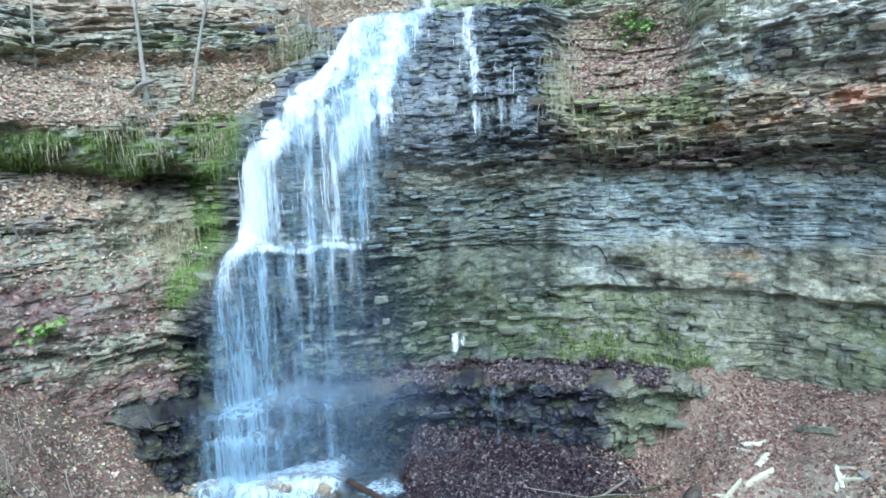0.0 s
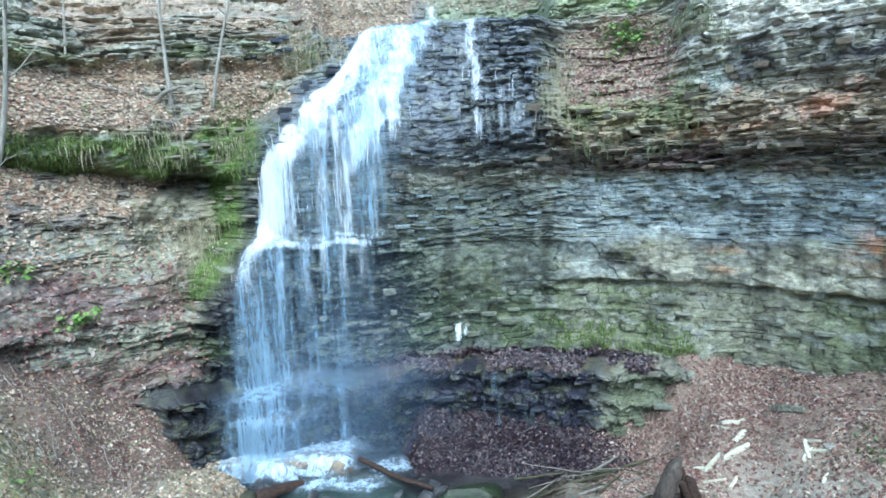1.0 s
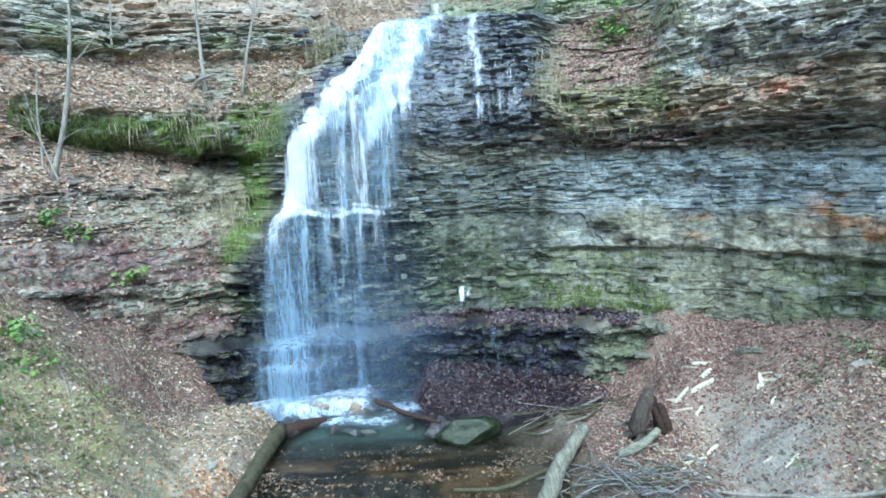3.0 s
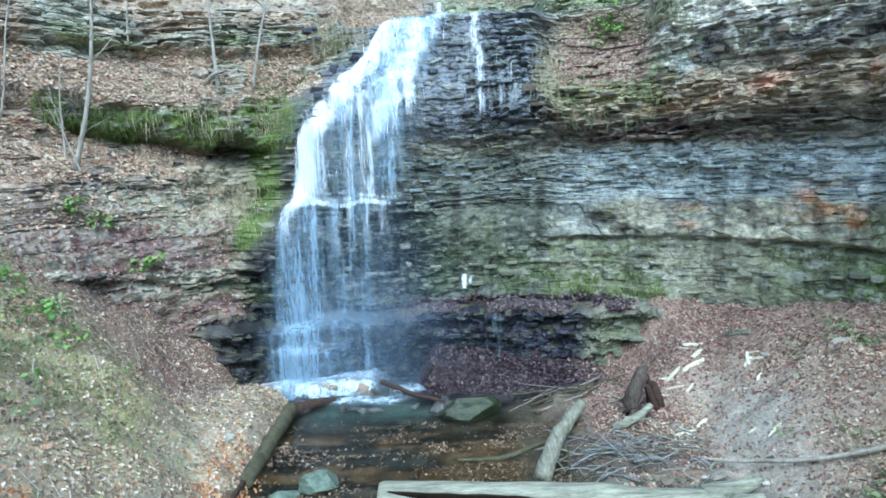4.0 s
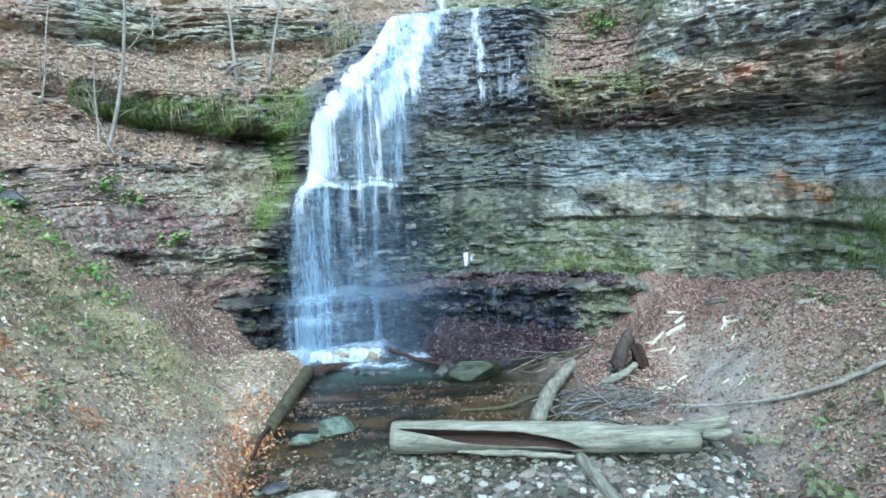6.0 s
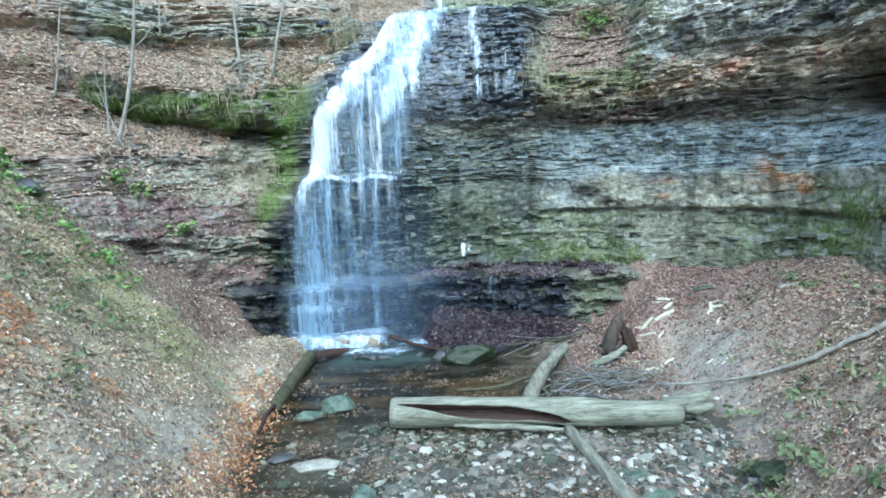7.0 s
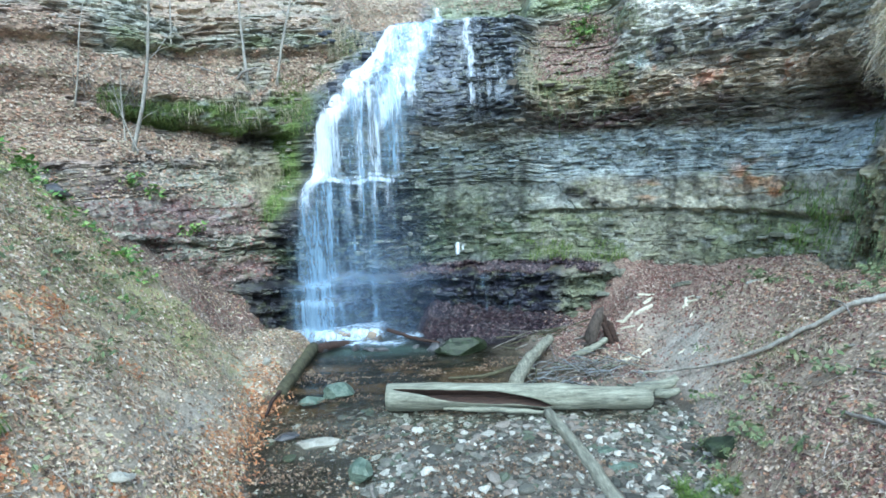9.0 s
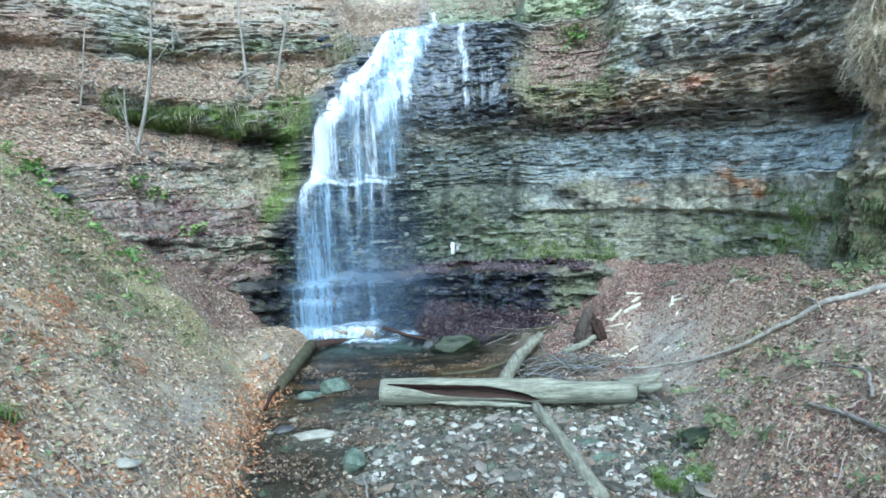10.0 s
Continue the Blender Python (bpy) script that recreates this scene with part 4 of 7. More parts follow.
def build_falls():
    fall = tagged(new("waterfall"), "white waterfall spreading over dark rock and dropping to a pool", "waterfall")
    az, zs = np.linspace(-36, 15, 340), np.arange(12.2, -0.12, -0.05)
    base_r, A, Z = fall_radius(az, zs)
    F = grid_faces(len(zs), len(az))
    for name, mat, push, seed in (("curtain", FALLS, 0.0, 1), ("veil", VEIL, 0.14, 2)):
        R = base_r - push - 0.05 * fbm(A * 1.1, Z * 0.3, seed=seed)
        X, Y = cliff_point(A, R)
        s = fall_share(X, Z)[0] if name == "curtain" else veil_share(X, Z)
        solid = np.clip(s * 5, 0, 1) * (0.27 + 0.69 * step(3.8, 5.9, Z)) if name == "curtain" else np.clip(s * 4, 0, 0.5)
        keep = s.ravel()[F].max(1) > 0.01
        link_mesh(name, np.stack([X, Y, Z], -1), F[keep], mat, fall, np.stack([s, solid, s, s], -1), True)
    # spray that hangs about the lower drop
    A, Z, R = A[::3, ::3], Z[::3, ::3], base_r[::3, ::3] - 0.45
    F = grid_faces(*A.shape)
    X, Y = cliff_point(A, R)
    s = 0.15 * step(-6.1, -4.6, X) * (1 - step(-2.6, 0.8, X)) * (1 - step(1.0, 6.5, Z)) * (0.7 + 0.3 * fbm(X * 0.8, Z * 0.4, seed=99))
    keep = s.ravel()[F].max(1) > 0.005
    link_mesh("spray", np.stack([X, Y, Z], -1), F[keep], SPRAY, fall, np.stack([0.3 + 0 * s, s, s, s], -1), True)
    # single threads and drops
    rng = np.random.default_rng(7)
    n, m = 8000, 9
    a0, z0 = rng.uniform(-35, 13, n), rng.uniform(0.4, 11.6, n)
    ln = rng.uniform(0.15, 0.9, n)
    f = np.linspace(0, 1, m)
    zz = np.clip(z0[:, None] - ln[:, None] * f, 0.0, 12)
    aa = a0[:, None] + 0.35 * fbm(zz * 1.5, a0[:, None] * 3, seed=8)
    ri = np.clip(((12.2 - zz) / 0.05).astype(int), 0, len(zs) - 1)
    ci = np.clip(((aa + 36) / 51 * 339).astype(int), 0, 339)
    rr = base_r[ri, ci] - rng.uniform(0.05, 0.35, n)[:, None]
    X, Y = cliff_point(aa, rr)
    s, inside = fall_share(X[:, 4], zz[:, 4])
    keep = rng.random(n) < s * 0.38 * step(5.0, 7.0, zz[:, 4])
    w = rng.uniform(0.004, 0.013, n)[:, None] * np.sin(np.pi * (0.06 + 0.9 * f)) * (0.6 + 0.8 * rng.random((n, m)))
    V, Q = ribbons(np.stack([X, Y, zz], -1)[keep], w[keep], np.array([1.0, 0, 0]))
    tagged(link_mesh("thread", V, Q, STRAND, fall, None, True), kind="stuff")
    # foam where the fall meets the pool
    gx, gy = np.arange(-6.9, 0.2, 0.05), np.arange(9.7, 13.0, 0.05)
    X, Y = np.meshgrid(gx, gy)
    n1, n2 = fbm(X * 1.3, Y * 2.2, seed=101), fbm(X * 3.5, Y * 3.5, seed=103)
    basin = step(11.45, 11.75, Y + 0.3 * n1) * (1 - step(-2.9, -2.2, X))
    s = 0.6 * basin * step(-6.9, -6.2, X) * (0.75 + 0.4 * n2) + 0.55 * np.exp(-((Y - 11.15 + 0.1 * (X + 3) - 0.25 * n1) / 0.28) ** 2) * step(-4.2, -3.4, X) * (1 - step(-2.4, -1.3, X)) * (0.8 + 0.6 * n2)
    s = s + 0.35 * np.exp(-((Y - 11.5 + 0.3 * n1) / 0.25) ** 2) * step(-6.6, -5.8, X) * (1 - step(-3.2, -2.5, X)) * step(-0.3, 0.2, n2) + 0.4 * np.exp(-((Y - 11.75 - 0.2 * n1) / 0.4) ** 2) * step(-2.4, -1.9, X) * (1 - step(-1.4, -0.8, X)) + 0.10 * step(-0.5, 0.5, Y - 10.7) * step(-4.6, -3.6, X) * (1 - step(-1.5, -0.4, X + 0.6 * n1))
    Zf = 0.03 + 0.30 * basin + 0.06 * np.clip(s, 0, 1) * np.clip(0.5 + fbm(X * 4, Y * 4, seed=102), 0, 2)
    F = grid_faces(len(gy), len(gx))
    keep = s.ravel()[F].max(1) > 0.02
    link_mesh("foam", np.stack([X, Y, Zf], -1), F[keep], FOAM, fall, np.stack([s, np.clip(s * 1.9, 0, 0.9), s, s], -1), True)
    # the small upper cascade behind the lip
    az, zs = np.linspace(-2.5, 1.5, 30), np.arange(13.6, 11.65, -0.06)
    A, Z = np.meshgrid(az, zs)
    X, Y = cliff_point(A, np.minimum.accumulate(cliff_base(A, Z), 0) - 0.25)
    s = 0.42 * np.exp(-((A + 0.4 + 0.3 * fbm(Z * 1.5, A, seed=92)) / (0.35 + 0.25 * (13.6 - Z))) ** 2)
    link_mesh("upper_cascade", np.stack([X, Y, Z], -1), grid_faces(len(zs), len(az)), FALLS, fall, np.stack([s, np.clip(s * 3, 0, 1), s, s], -1), True)


build_falls()


def build_spring():
    """A little spout from a joint of the wall."""
    az, zs = np.linspace(0.2, 2.6, 36), np.arange(3.0, 2.5, -0.03)
    A, Z = np.meshgrid(az, zs)
    X, Y = cliff_point(A, cliff_base(A, Z) - 0.30 - 0.15 * (3.15 - Z))
    s = 0.5 * np.exp(-((A - 1.1) / 0.42) ** 2) * step(2.48, 2.65, Z) + 0.4 * np.exp(-((A - 2.2) / 0.3) ** 2) * band(2.7, 2.95, 0.08, Z)
    tagged(link_mesh("spring", np.stack([X, Y, Z], -1), grid_faces(len(zs), len(az)), FALLS, None, np.stack([s, np.clip(s * 4, 0, 1), s, s], -1), True), "small white spout of water from the mossy rock wall", "spring")


build_spring()

# ---- fallen logs ----


def tube(points, radii, sides=14, lump=0.0, seed=0, cap=True):
    """A bmesh tube through points, with uneven girth."""
    bm = bmesh.new()
    rnd = random.Random(seed)
    pts = [Vector(p) for p in points]
    rings = []
    ref = Vector((0.13, 0.21, 0.97))
    for i, p in enumerate(pts):
        d = (pts[min(i + 1, len(pts) - 1)] - pts[max(i - 1, 0)]).normalized()
        side = d.cross(ref)
        if side.length < 0.2:
            side = d.cross(Vector((1, 0, 0)))
        side.normalize()
        up = side.cross(d)
        ring = []
        for k in range(sides):
            a = 2 * math.pi * k / sides
            g = radii[i] * (1 + lump * (noise.noise(Vector((i * 0.35 + seed, math.cos(a) * 1.2, math.sin(a) * 1.2))) + rnd.uniform(-0.15, 0.15)))
            ring.append(bm.verts.new(p + (side * math.cos(a) + up * math.sin(a)) * g))
        rings.append(ring)
    for r0, r1 in zip(rings, rings[1:]):
        for k in range(sides):
            bm.faces.new((r0[k], r0[(k + 1) % sides], r1[(k + 1) % sides], r1[k]))
    if cap:
        bm.faces.new(rings[0][::-1])
        bm.faces.new(rings[-1])
    return bm


def line(a, b, n, sag=0.0, wob=0.0, seed=0):
    rnd = random.Random(seed)
    a, b = Vector(a), Vector(b)
    out = []
    for i in range(n):
        f = i / (n - 1)
        p = a.lerp(b, f) + Vector((rnd.uniform(-wob, wob), rnd.uniform(-wob, wob), rnd.uniform(-wob, wob) - sag * math.sin(f * math.pi)))
        out.append(p)
    return out


BARK_DARK = simple("dark rotten wood", (0.02, 0.013, 0.011), (0.085, 0.05, 0.036), 9, 0.85, 0.02, (0.4, 2, 2))
LOG_LONG = simple("weathered grey wood along the stream", (0.12, 0.12, 0.09), (0.38, 0.38, 0.3), 6, 0.8, 0.025, (2.5, 0.35, 2.5), 28.0)
BRANCH = simple("grey bare branch", (0.17, 0.155, 0.135), (0.36, 0.33, 0.29), 14, 0.8, 0.006)
SAPLING = simple("pale grey bark", (0.25, 0.23, 0.19), (0.52, 0.5, 0.44), 10, 0.8, 0.006, (1, 1, 0.3))
MOSSY_WOOD = simple("mossy brown wood", (0.04, 0.037, 0.022), (0.13, 0.125, 0.07), 5, 0.8, 0.02)
SPLIT = simple("fresh pale split wood", (0.55, 0.52, 0.38), (0.82, 0.8, 0.66), 12, 0.7, 0.008, (1, 3, 3))
STUMP = simple("dark brown broken wood", (0.035, 0.028, 0.024), (0.16, 0.13, 0.105), 8, 0.8, 0.025, (2, 2, 0.5))


def build_log():
    log = tagged(new("fallen_log"), "long grey weathered log lying across the stream, split and hollow", "log")
    n, sides = 170, 72
    a, b = Vector((-1.80, 5.72, 0.33)), Vector((4.42, 5.28, 0.27))
    along = (b - a).normalized()
    out = Vector((along.y, -along.x, 0)).normalized()
    up = out.cross(along) * -1
    if up.z < 0:
        up = -up
    bm = bmesh.new()
    rings, hollow = [], []
    for i in range(n):
        f = i / (n - 1)
        r0 = (0.325 - 0.075 * f + 0.045 * math.exp(-((f - 0.66) / 0.07) ** 2)) * (1 - 0.35 * max(0.0, (f - 0.975) / 0.025) ** 2) * (1 - 0.1 * max(0.0, (0.015 - f) / 0.015))
        c = a.lerp(b, f) + Vector((0, 0, 0.03 * math.sin(f * 5))) + out * 0.02 * math.sin(f * 9)
        ring, deep = [], []
        mid = float(np.interp(f, [0.0, 0.03, 0.12, 0.25, 0.5, 0.62], [1.0, 1.0, 0.8, 0.42, 0.05, -0.35]))
        half = float(np.interp(f, [0.0, 0.02, 0.035, 0.12, 0.25, 0.4, 0.5, 0.58, 0.63], [0.0, 0.0, 0.06, 0.2, 0.46, 0.52, 0.46, 0.3, 0.0])) * (1 + 0.25 * noise.noise(Vector((f * 11, 3.1, 0))))
        half = max(half, 0.02)
        for k in range(sides):
            if k < 24:
                t = mid - half + 2 * half * k / 23
            else:
                t = mid + half + (2 * math.pi - 2 * half) * (k - 23) / (sides - 23)
            g = 1 + 0.10 * noise.noise(Vector((f * 5, math.cos(t) * 1.3, math.sin(t) * 1.3))) + 0.035 * noise.noise(Vector((f * 2, math.cos(t) * 7, math.sin(t) * 7)))
            for kf, kt, kr in ((0.885, 0.35, 0.34), (0.70, 0.75, 0.18), (0.6, -0.6, 0.12), (0.47, 1.3, 0.12), (0.8, 1.5, 0.1)):
                g += kr * math.exp(-((f - kf) / 0.014) ** 2 - ((t - kt + math.pi) % (2 * math.pi) - math.pi) ** 2 / 0.03)
            w = min(1.0, min(k, 23 - k) / 23 * 2 * half / 0.14) if k < 24 and half > 0.03 else 0.0
            g *= 1 - 0.8 * w
            deep.append(0 <= k < 23 and half > 0.03)
            ring.append(bm.verts.new(c + (out * math.cos(t) + up * math.sin(t)) * r0 * g))
        rings.append(ring), hollow.append(deep)
    for i in range(n - 1):
        for k in range(sides):
            k2 = (k + 1) % sides
            face = bm.faces.new((rings[i][k], rings[i][k2], rings[i + 1][k2], rings[i + 1][k]))
            face.material_index = int(hollow[i][k])
    bm.faces.new(rings[0][::-1]), bm.faces.new(rings[-1])
    bmesh.ops.recalc_face_normals(bm, faces=bm.faces)
    trunk = part("trunk", bm, LOG, log)
    trunk.data.materials.append(BARK_DARK)
    part("splinter", tube(line((-0.45, 5.36, 0.13), (2.05, 5.02, 0.08), 24, -0.03, 0.012, 5), [0.03 + 0.035 * math.sin(math.pi * i / 23) for i in range(24)], 10, 0.3, 5), LOG, log, "long grey splinter along the hollow")
    part("branch_stub", tube([(4.05, 5.36, 0.36), (4.4, 5.40, 0.40), (4.72, 5.42, 0.46), (4.93, 5.40, 0.56), (5.04, 5.38, 0.68)], [0.19, 0.17, 0.14, 0.11, 0.07], 12, 0.25, 6), LOG, log)
    part("branch_stub", tube([(4.5, 5.3, 0.36), (4.72, 5.2, 0.35), (4.9, 5.15, 0.40), (5.0, 5.12, 0.46)], [0.12, 0.10, 0.08, 0.05], 12, 0.25, 7), LOG, log)


build_log()


def wood(name, pts, r0, r1, material, label, category="log", group="", lump=0.2, seed=0, n=18, wob=0.012, sides=12):
    """A fallen pole or branch through a few points."""
    path = []
    for i in range(n):
        f = i / (n - 1) * (len(pts) - 1)
        j = min(int(f), len(pts) - 2)
        path.append(Vector(pts[j]).lerp(Vector(pts[j + 1]), f - j))
    sm = [path[0]] + [(path[i - 1] + path[i] * 2 + path[i + 1]) / 4 for i in range(1, n - 1)] + [path[-1]]
    rnd = random.Random(seed)
    sm = [p + Vector((rnd.uniform(-wob, wob), rnd.uniform(-wob, wob), rnd.uniform(-wob, wob))) for p in sm]
    ob = part(name, tube(sm, [r0 + (r1 - r0) * i / (n - 1) for i in range(n)], sides, lump, seed), material, None)
    return tagged(ob, label, category, group)


def on_ground(x, y, up=0.0):
    return (x, y, ground_at(x, y) + up)


wood("fallen_pole", [(1.95, 5.0, 0.1), (2.2, 3.4, 0.12), (2.48, 1.3, 0.04)], 0.12, 0.15, LOG_LONG, "straight grey weathered pole lying on wet gravel", seed=11)
wood("fallen_pole", [(-4.72, 10.45, 0.16), (-4.74, 8.6, 0.12), (-4.76, 6.9, 0.06)], 0.2, 0.17, MOSSY_WOOD, "dark mossy log at the edge of the pool", seed=12, n=24)
wood("fallen_branch", [(-4.78, 7.0, 0.1), (-4.8, 6.3, 0.1), (-4.72, 5.6, 0.03)], 0.07, 0.035, BARK_DARK, "dark broken branch among orange leaves", "branch", seed=27)
wood("fallen_branch", [(-2.4, 11.75, 0.3), (-1.5, 11.1, 0.16), (-0.6, 10.65, 0.08)], 0.07, 0.05, BARK_DARK, "black wet branch lying in the foam", "branch", seed=28)
wood("rotten_log", [(-4.6, 10.5, 0.1), (-4.1, 10.9, 0.08), (-3.7, 11.2, 0.02)], 0.18, 0.1, BARK_DARK, "black wet end of a rotten log in the pool", seed=13)
wood("fallen_pole", [(1.35, 6.5, 0.15), (1.9, 7.7, 0.4), (2.75, 8.9, 0.62)], 0.19, 0.14, LOG_LONG, "pale grey log leaning up from the pool edge", seed=14, n=24)
wood("fallen_branch", [(3.3, 8.1, 0.36), (3.9, 8.35, 0.46), (4.35, 8.65, 0.6)], 0.1, 0.085, LOG, "short thick grey branch beside the stump", "branch", seed=15)
wood("long_branch", [(3.4, 7.55, 0.2), (4.3, 7.0, 0.22), (5.2, 6.2, 0.5)] + [(x, y, max(z, ground_at(x, y) + 0.10)) for x, y, z in ((6.0, 5.3, 0.98), (6.7, 4.68, 1.53), (7.07, 4.36, 1.84), (7.44, 4.05, 2.14), (7.82, 3.77, 2.45), (8.2, 3.5, 2.76), (8.7, 3.15, 3.15), (9.2, 2.8, 3.6))], 0.024, 0.07, SAPLING, "long thin bare branch lying up the leafy bank", "branch", seed=16, n=48, wob=0.015)
wood("fallen_branch", [on_ground(7.9, 4.5, 0.1), on_ground(7.6, 3.7, 0.25), on_ground(7.4, 3.2, 0.05)], 0.025, 0.012, BRANCH, "thin bare twig on the leafy bank", "branch", seed=17)
wood("fallen_branch", [on_ground(5.6, 0.9, 0.12), on_ground(5.7, 0.2, 0.08), on_ground(5.6, -0.9, 0.15)], 0.03, 0.04, BRANCH, "bare stick on the leafy bank", "branch", seed=18)
wood("fallen_branch", [on_ground(6.3, 1.6, 0.1), on_ground(6.3, 0.6, 0.2), on_ground(6.0, 0.1, 0.1)], 0.015, 0.03, BRANCH, "bare stick on the leafy bank", "branch", seed=19)
wood("fallen_branch", [(-1.75, 2.25, 0.12), (-1.6, 1.7, 0.14), (-1.45, 1.0, 0.08)], 0.03, 0.025, BRANCH, "bare stick among wet gravel", "branch", seed=20)
wood("fallen_branch", [on_ground(-0.3, 7.6, 0.28), (0.7, 7.4, 0.12), (1.7, 7.9, 0.2), (2.3, 8.1, 0.3)], 0.04, 0.06, MOSSY_WOOD, "dark wet branch at the edge of the pool", "branch", seed=21)


def build_stump():
    x, y = 3.92, 8.95
    z = ground_at(x, y)
    stump = tagged(new("stump"), "dark brown broken stump with a jagged top", "stump")
    stump.location = (x, y, z - 0.05)
    pts = [(-0.05, 0, 0), (0.03, 0.02, 0.3), (0.16, 0.04, 0.65), (0.31, 0.06, 1.0), (0.37, 0.08, 1.14), (0.47, 0.08, 1.25)]
    part("trunk", tube(pts, [0.17, 0.165, 0.165, 0.16, 0.12, 0.03], 22, 0.22, 31), STUMP, stump)
    for i, (dx, dy, h, r, lean) in enumerate(((0.72, 0.0, 0.8, 0.09, -0.3), (0.86, 0.14, 0.78, 0.11, -0.22), (0.62, 0.2, 0.98, 0.08, -0.1))):
        p = [(dx, dy, 0), (dx + lean * 0.4, dy, h * 0.4), (dx + lean * 0.9, dy + 0.03, h * 0.9), (dx + lean * 1.2, dy + 0.02, h)]
        part("shard", tube(p, [r, r, r * 0.9, r * 0.45], 16, 0.3, 32 + i), BARK_DARK, stump)
    for i in range(5):
        t = i * 1.25 + 0.3
        p = [(0.2 + 0.1 * math.cos(t), 0.1 * math.sin(t), 0.15), (0.2 + 0.45 * math.cos(t), 0.4 * math.sin(t), 0.07), (0.2 + 0.75 * math.cos(t), 0.65 * math.sin(t), 0.0)]
        part("root", tube(p, [0.1, 0.07, 0.03], 10, 0.3, 40 + i), STUMP, stump)


build_stump()


GREY_STICK = simple("bleached grey stick", (0.15, 0.16, 0.17), (0.36, 0.38, 0.39), 14, 0.8, 0.006)


def build_brush():
    pile = tagged(new("brush_pile"), "tangled pile of thin grey dead branches behind the log", "brush pile")
    rnd = random.Random(5)
    for i in range(150):
        x, y = min(max(rnd.gauss(3.2, 0.75), 1.8), 4.7), min(max(rnd.gauss(7.1, 0.5), 6.2), 8.3)
        t, ln = rnd.gauss(-0.25, 0.7), rnd.uniform(0.25, 1.2)
        dx, dy = math.cos(t) * ln / 2, math.sin(t) * ln / 2
        z0, z1 = (max(ground_at(x + k * dx, y + k * dy), 0.0) + abs(rnd.gauss(0.0, 0.16)) + 0.01 for k in (-1, 1))
        r = rnd.choice((0.006, 0.008, 0.010, 0.014, 0.022))
        mid = Vector((x + rnd.uniform(-0.1, 0.1), y + rnd.uniform(-0.1, 0.1), (z0 + z1) / 2 + rnd.uniform(-0.05, 0.12)))
        p = [(x - dx, y - dy, z0), ((x - dx + mid.x) / 2, (y - dy + mid.y) / 2, (z0 + mid.z) / 2 + 0.03), mid, ((x + dx + mid.x) / 2, (y + dy + mid.y) / 2, (z1 + mid.z) / 2 + 0.02), (x + dx, y + dy, z1)]
        part("stick", tube(p, [r, r, r * 0.9, r * 0.7, r * 0.4], 6, 0.2, i), (GREY_STICK, GREY_STICK, MOSSY_WOOD, BRANCH, LOG)[i % 5], pile)
    mat = tagged(new("driftwood"), "dark sticks stranded on the wet leaf heap", "driftwood")
    for i in range(34):
        x, y = rnd.uniform(1.6, 4.2), rnd.uniform(9.4, 11.0)
        t, ln = rnd.gauss(0.0, 0.45), rnd.uniform(0.4, 1.6)
        dx, dy = math.cos(t) * ln / 2, math.sin(t) * ln / 2
        z0, z1 = (max(ground_at(x + k * dx, y + k * dy), 0.0) + rnd.uniform(0.02, 0.14) for k in (-1, 1))
        r = rnd.choice((0.012, 0.02, 0.035))
        part("stick", tube(line((x - dx, y - dy, z0), (x + dx, y + dy, z1), 6, 0.0, 0.02, i), [r, r, r, r * 0.9, r * 0.7, r * 0.4], 6, 0.2, i), MOSSY_WOOD if i % 3 else BRANCH, mat)


build_brush()


def wedge(length, width, thick, seed):
    """A split billet: a rough wedge with torn ends."""
    rnd = random.Random(seed)
    bm = bmesh.new()
    rings = []
    for i in range(6):
        f = i / 5
        k = 1 - 0.35 * abs(f - 0.45) + rnd.uniform(-0.08, 0.08)
        x = (f - 0.5) * length
        ring = [(-0.5, 0), (-0.2, 0.75), (0.15, 1.0), (0.5, 0.35), (0.45, 0.0)]
        rings.append([bm.verts.new((x + rnd.uniform(-0.04, 0.04), (u + rnd.uniform(-0.06, 0.06)) * width * k, (v + (rnd.uniform(-0.1, 0.1) if v else 0)) * thick * k)) for u, v in ring])
    for r0, r1 in zip(rings, rings[1:]):
        for k in range(5):
            bm.faces.new((r0[k], r1[k], r1[(k + 1) % 5], r0[(k + 1) % 5]))
    bm.faces.new(rings[0]), bm.faces.new(rings[-1][::-1])
    bmesh.ops.recalc_face_normals(bm, faces=bm.faces)
    return bm


def ground_normal(x, y):
    e = 0.15
    return Vector((ground_at(x - e, y) - ground_at(x + e, y), ground_at(x, y - e) - ground_at(x, y + e), 2 * e)).normalized()


def rest(ob, x, y, turn=0.0, up=0.0, tilt=0.0):
    q = Vector((0, 0, 1)).rotation_difference(ground_normal(x, y)).to_matrix().to_4x4()
    ob.matrix_world = Matrix.Translation((x, y, ground_at(x, y) + up)) @ q @ pose(0, 0, 0, tilt, 0, turn)
    return ob


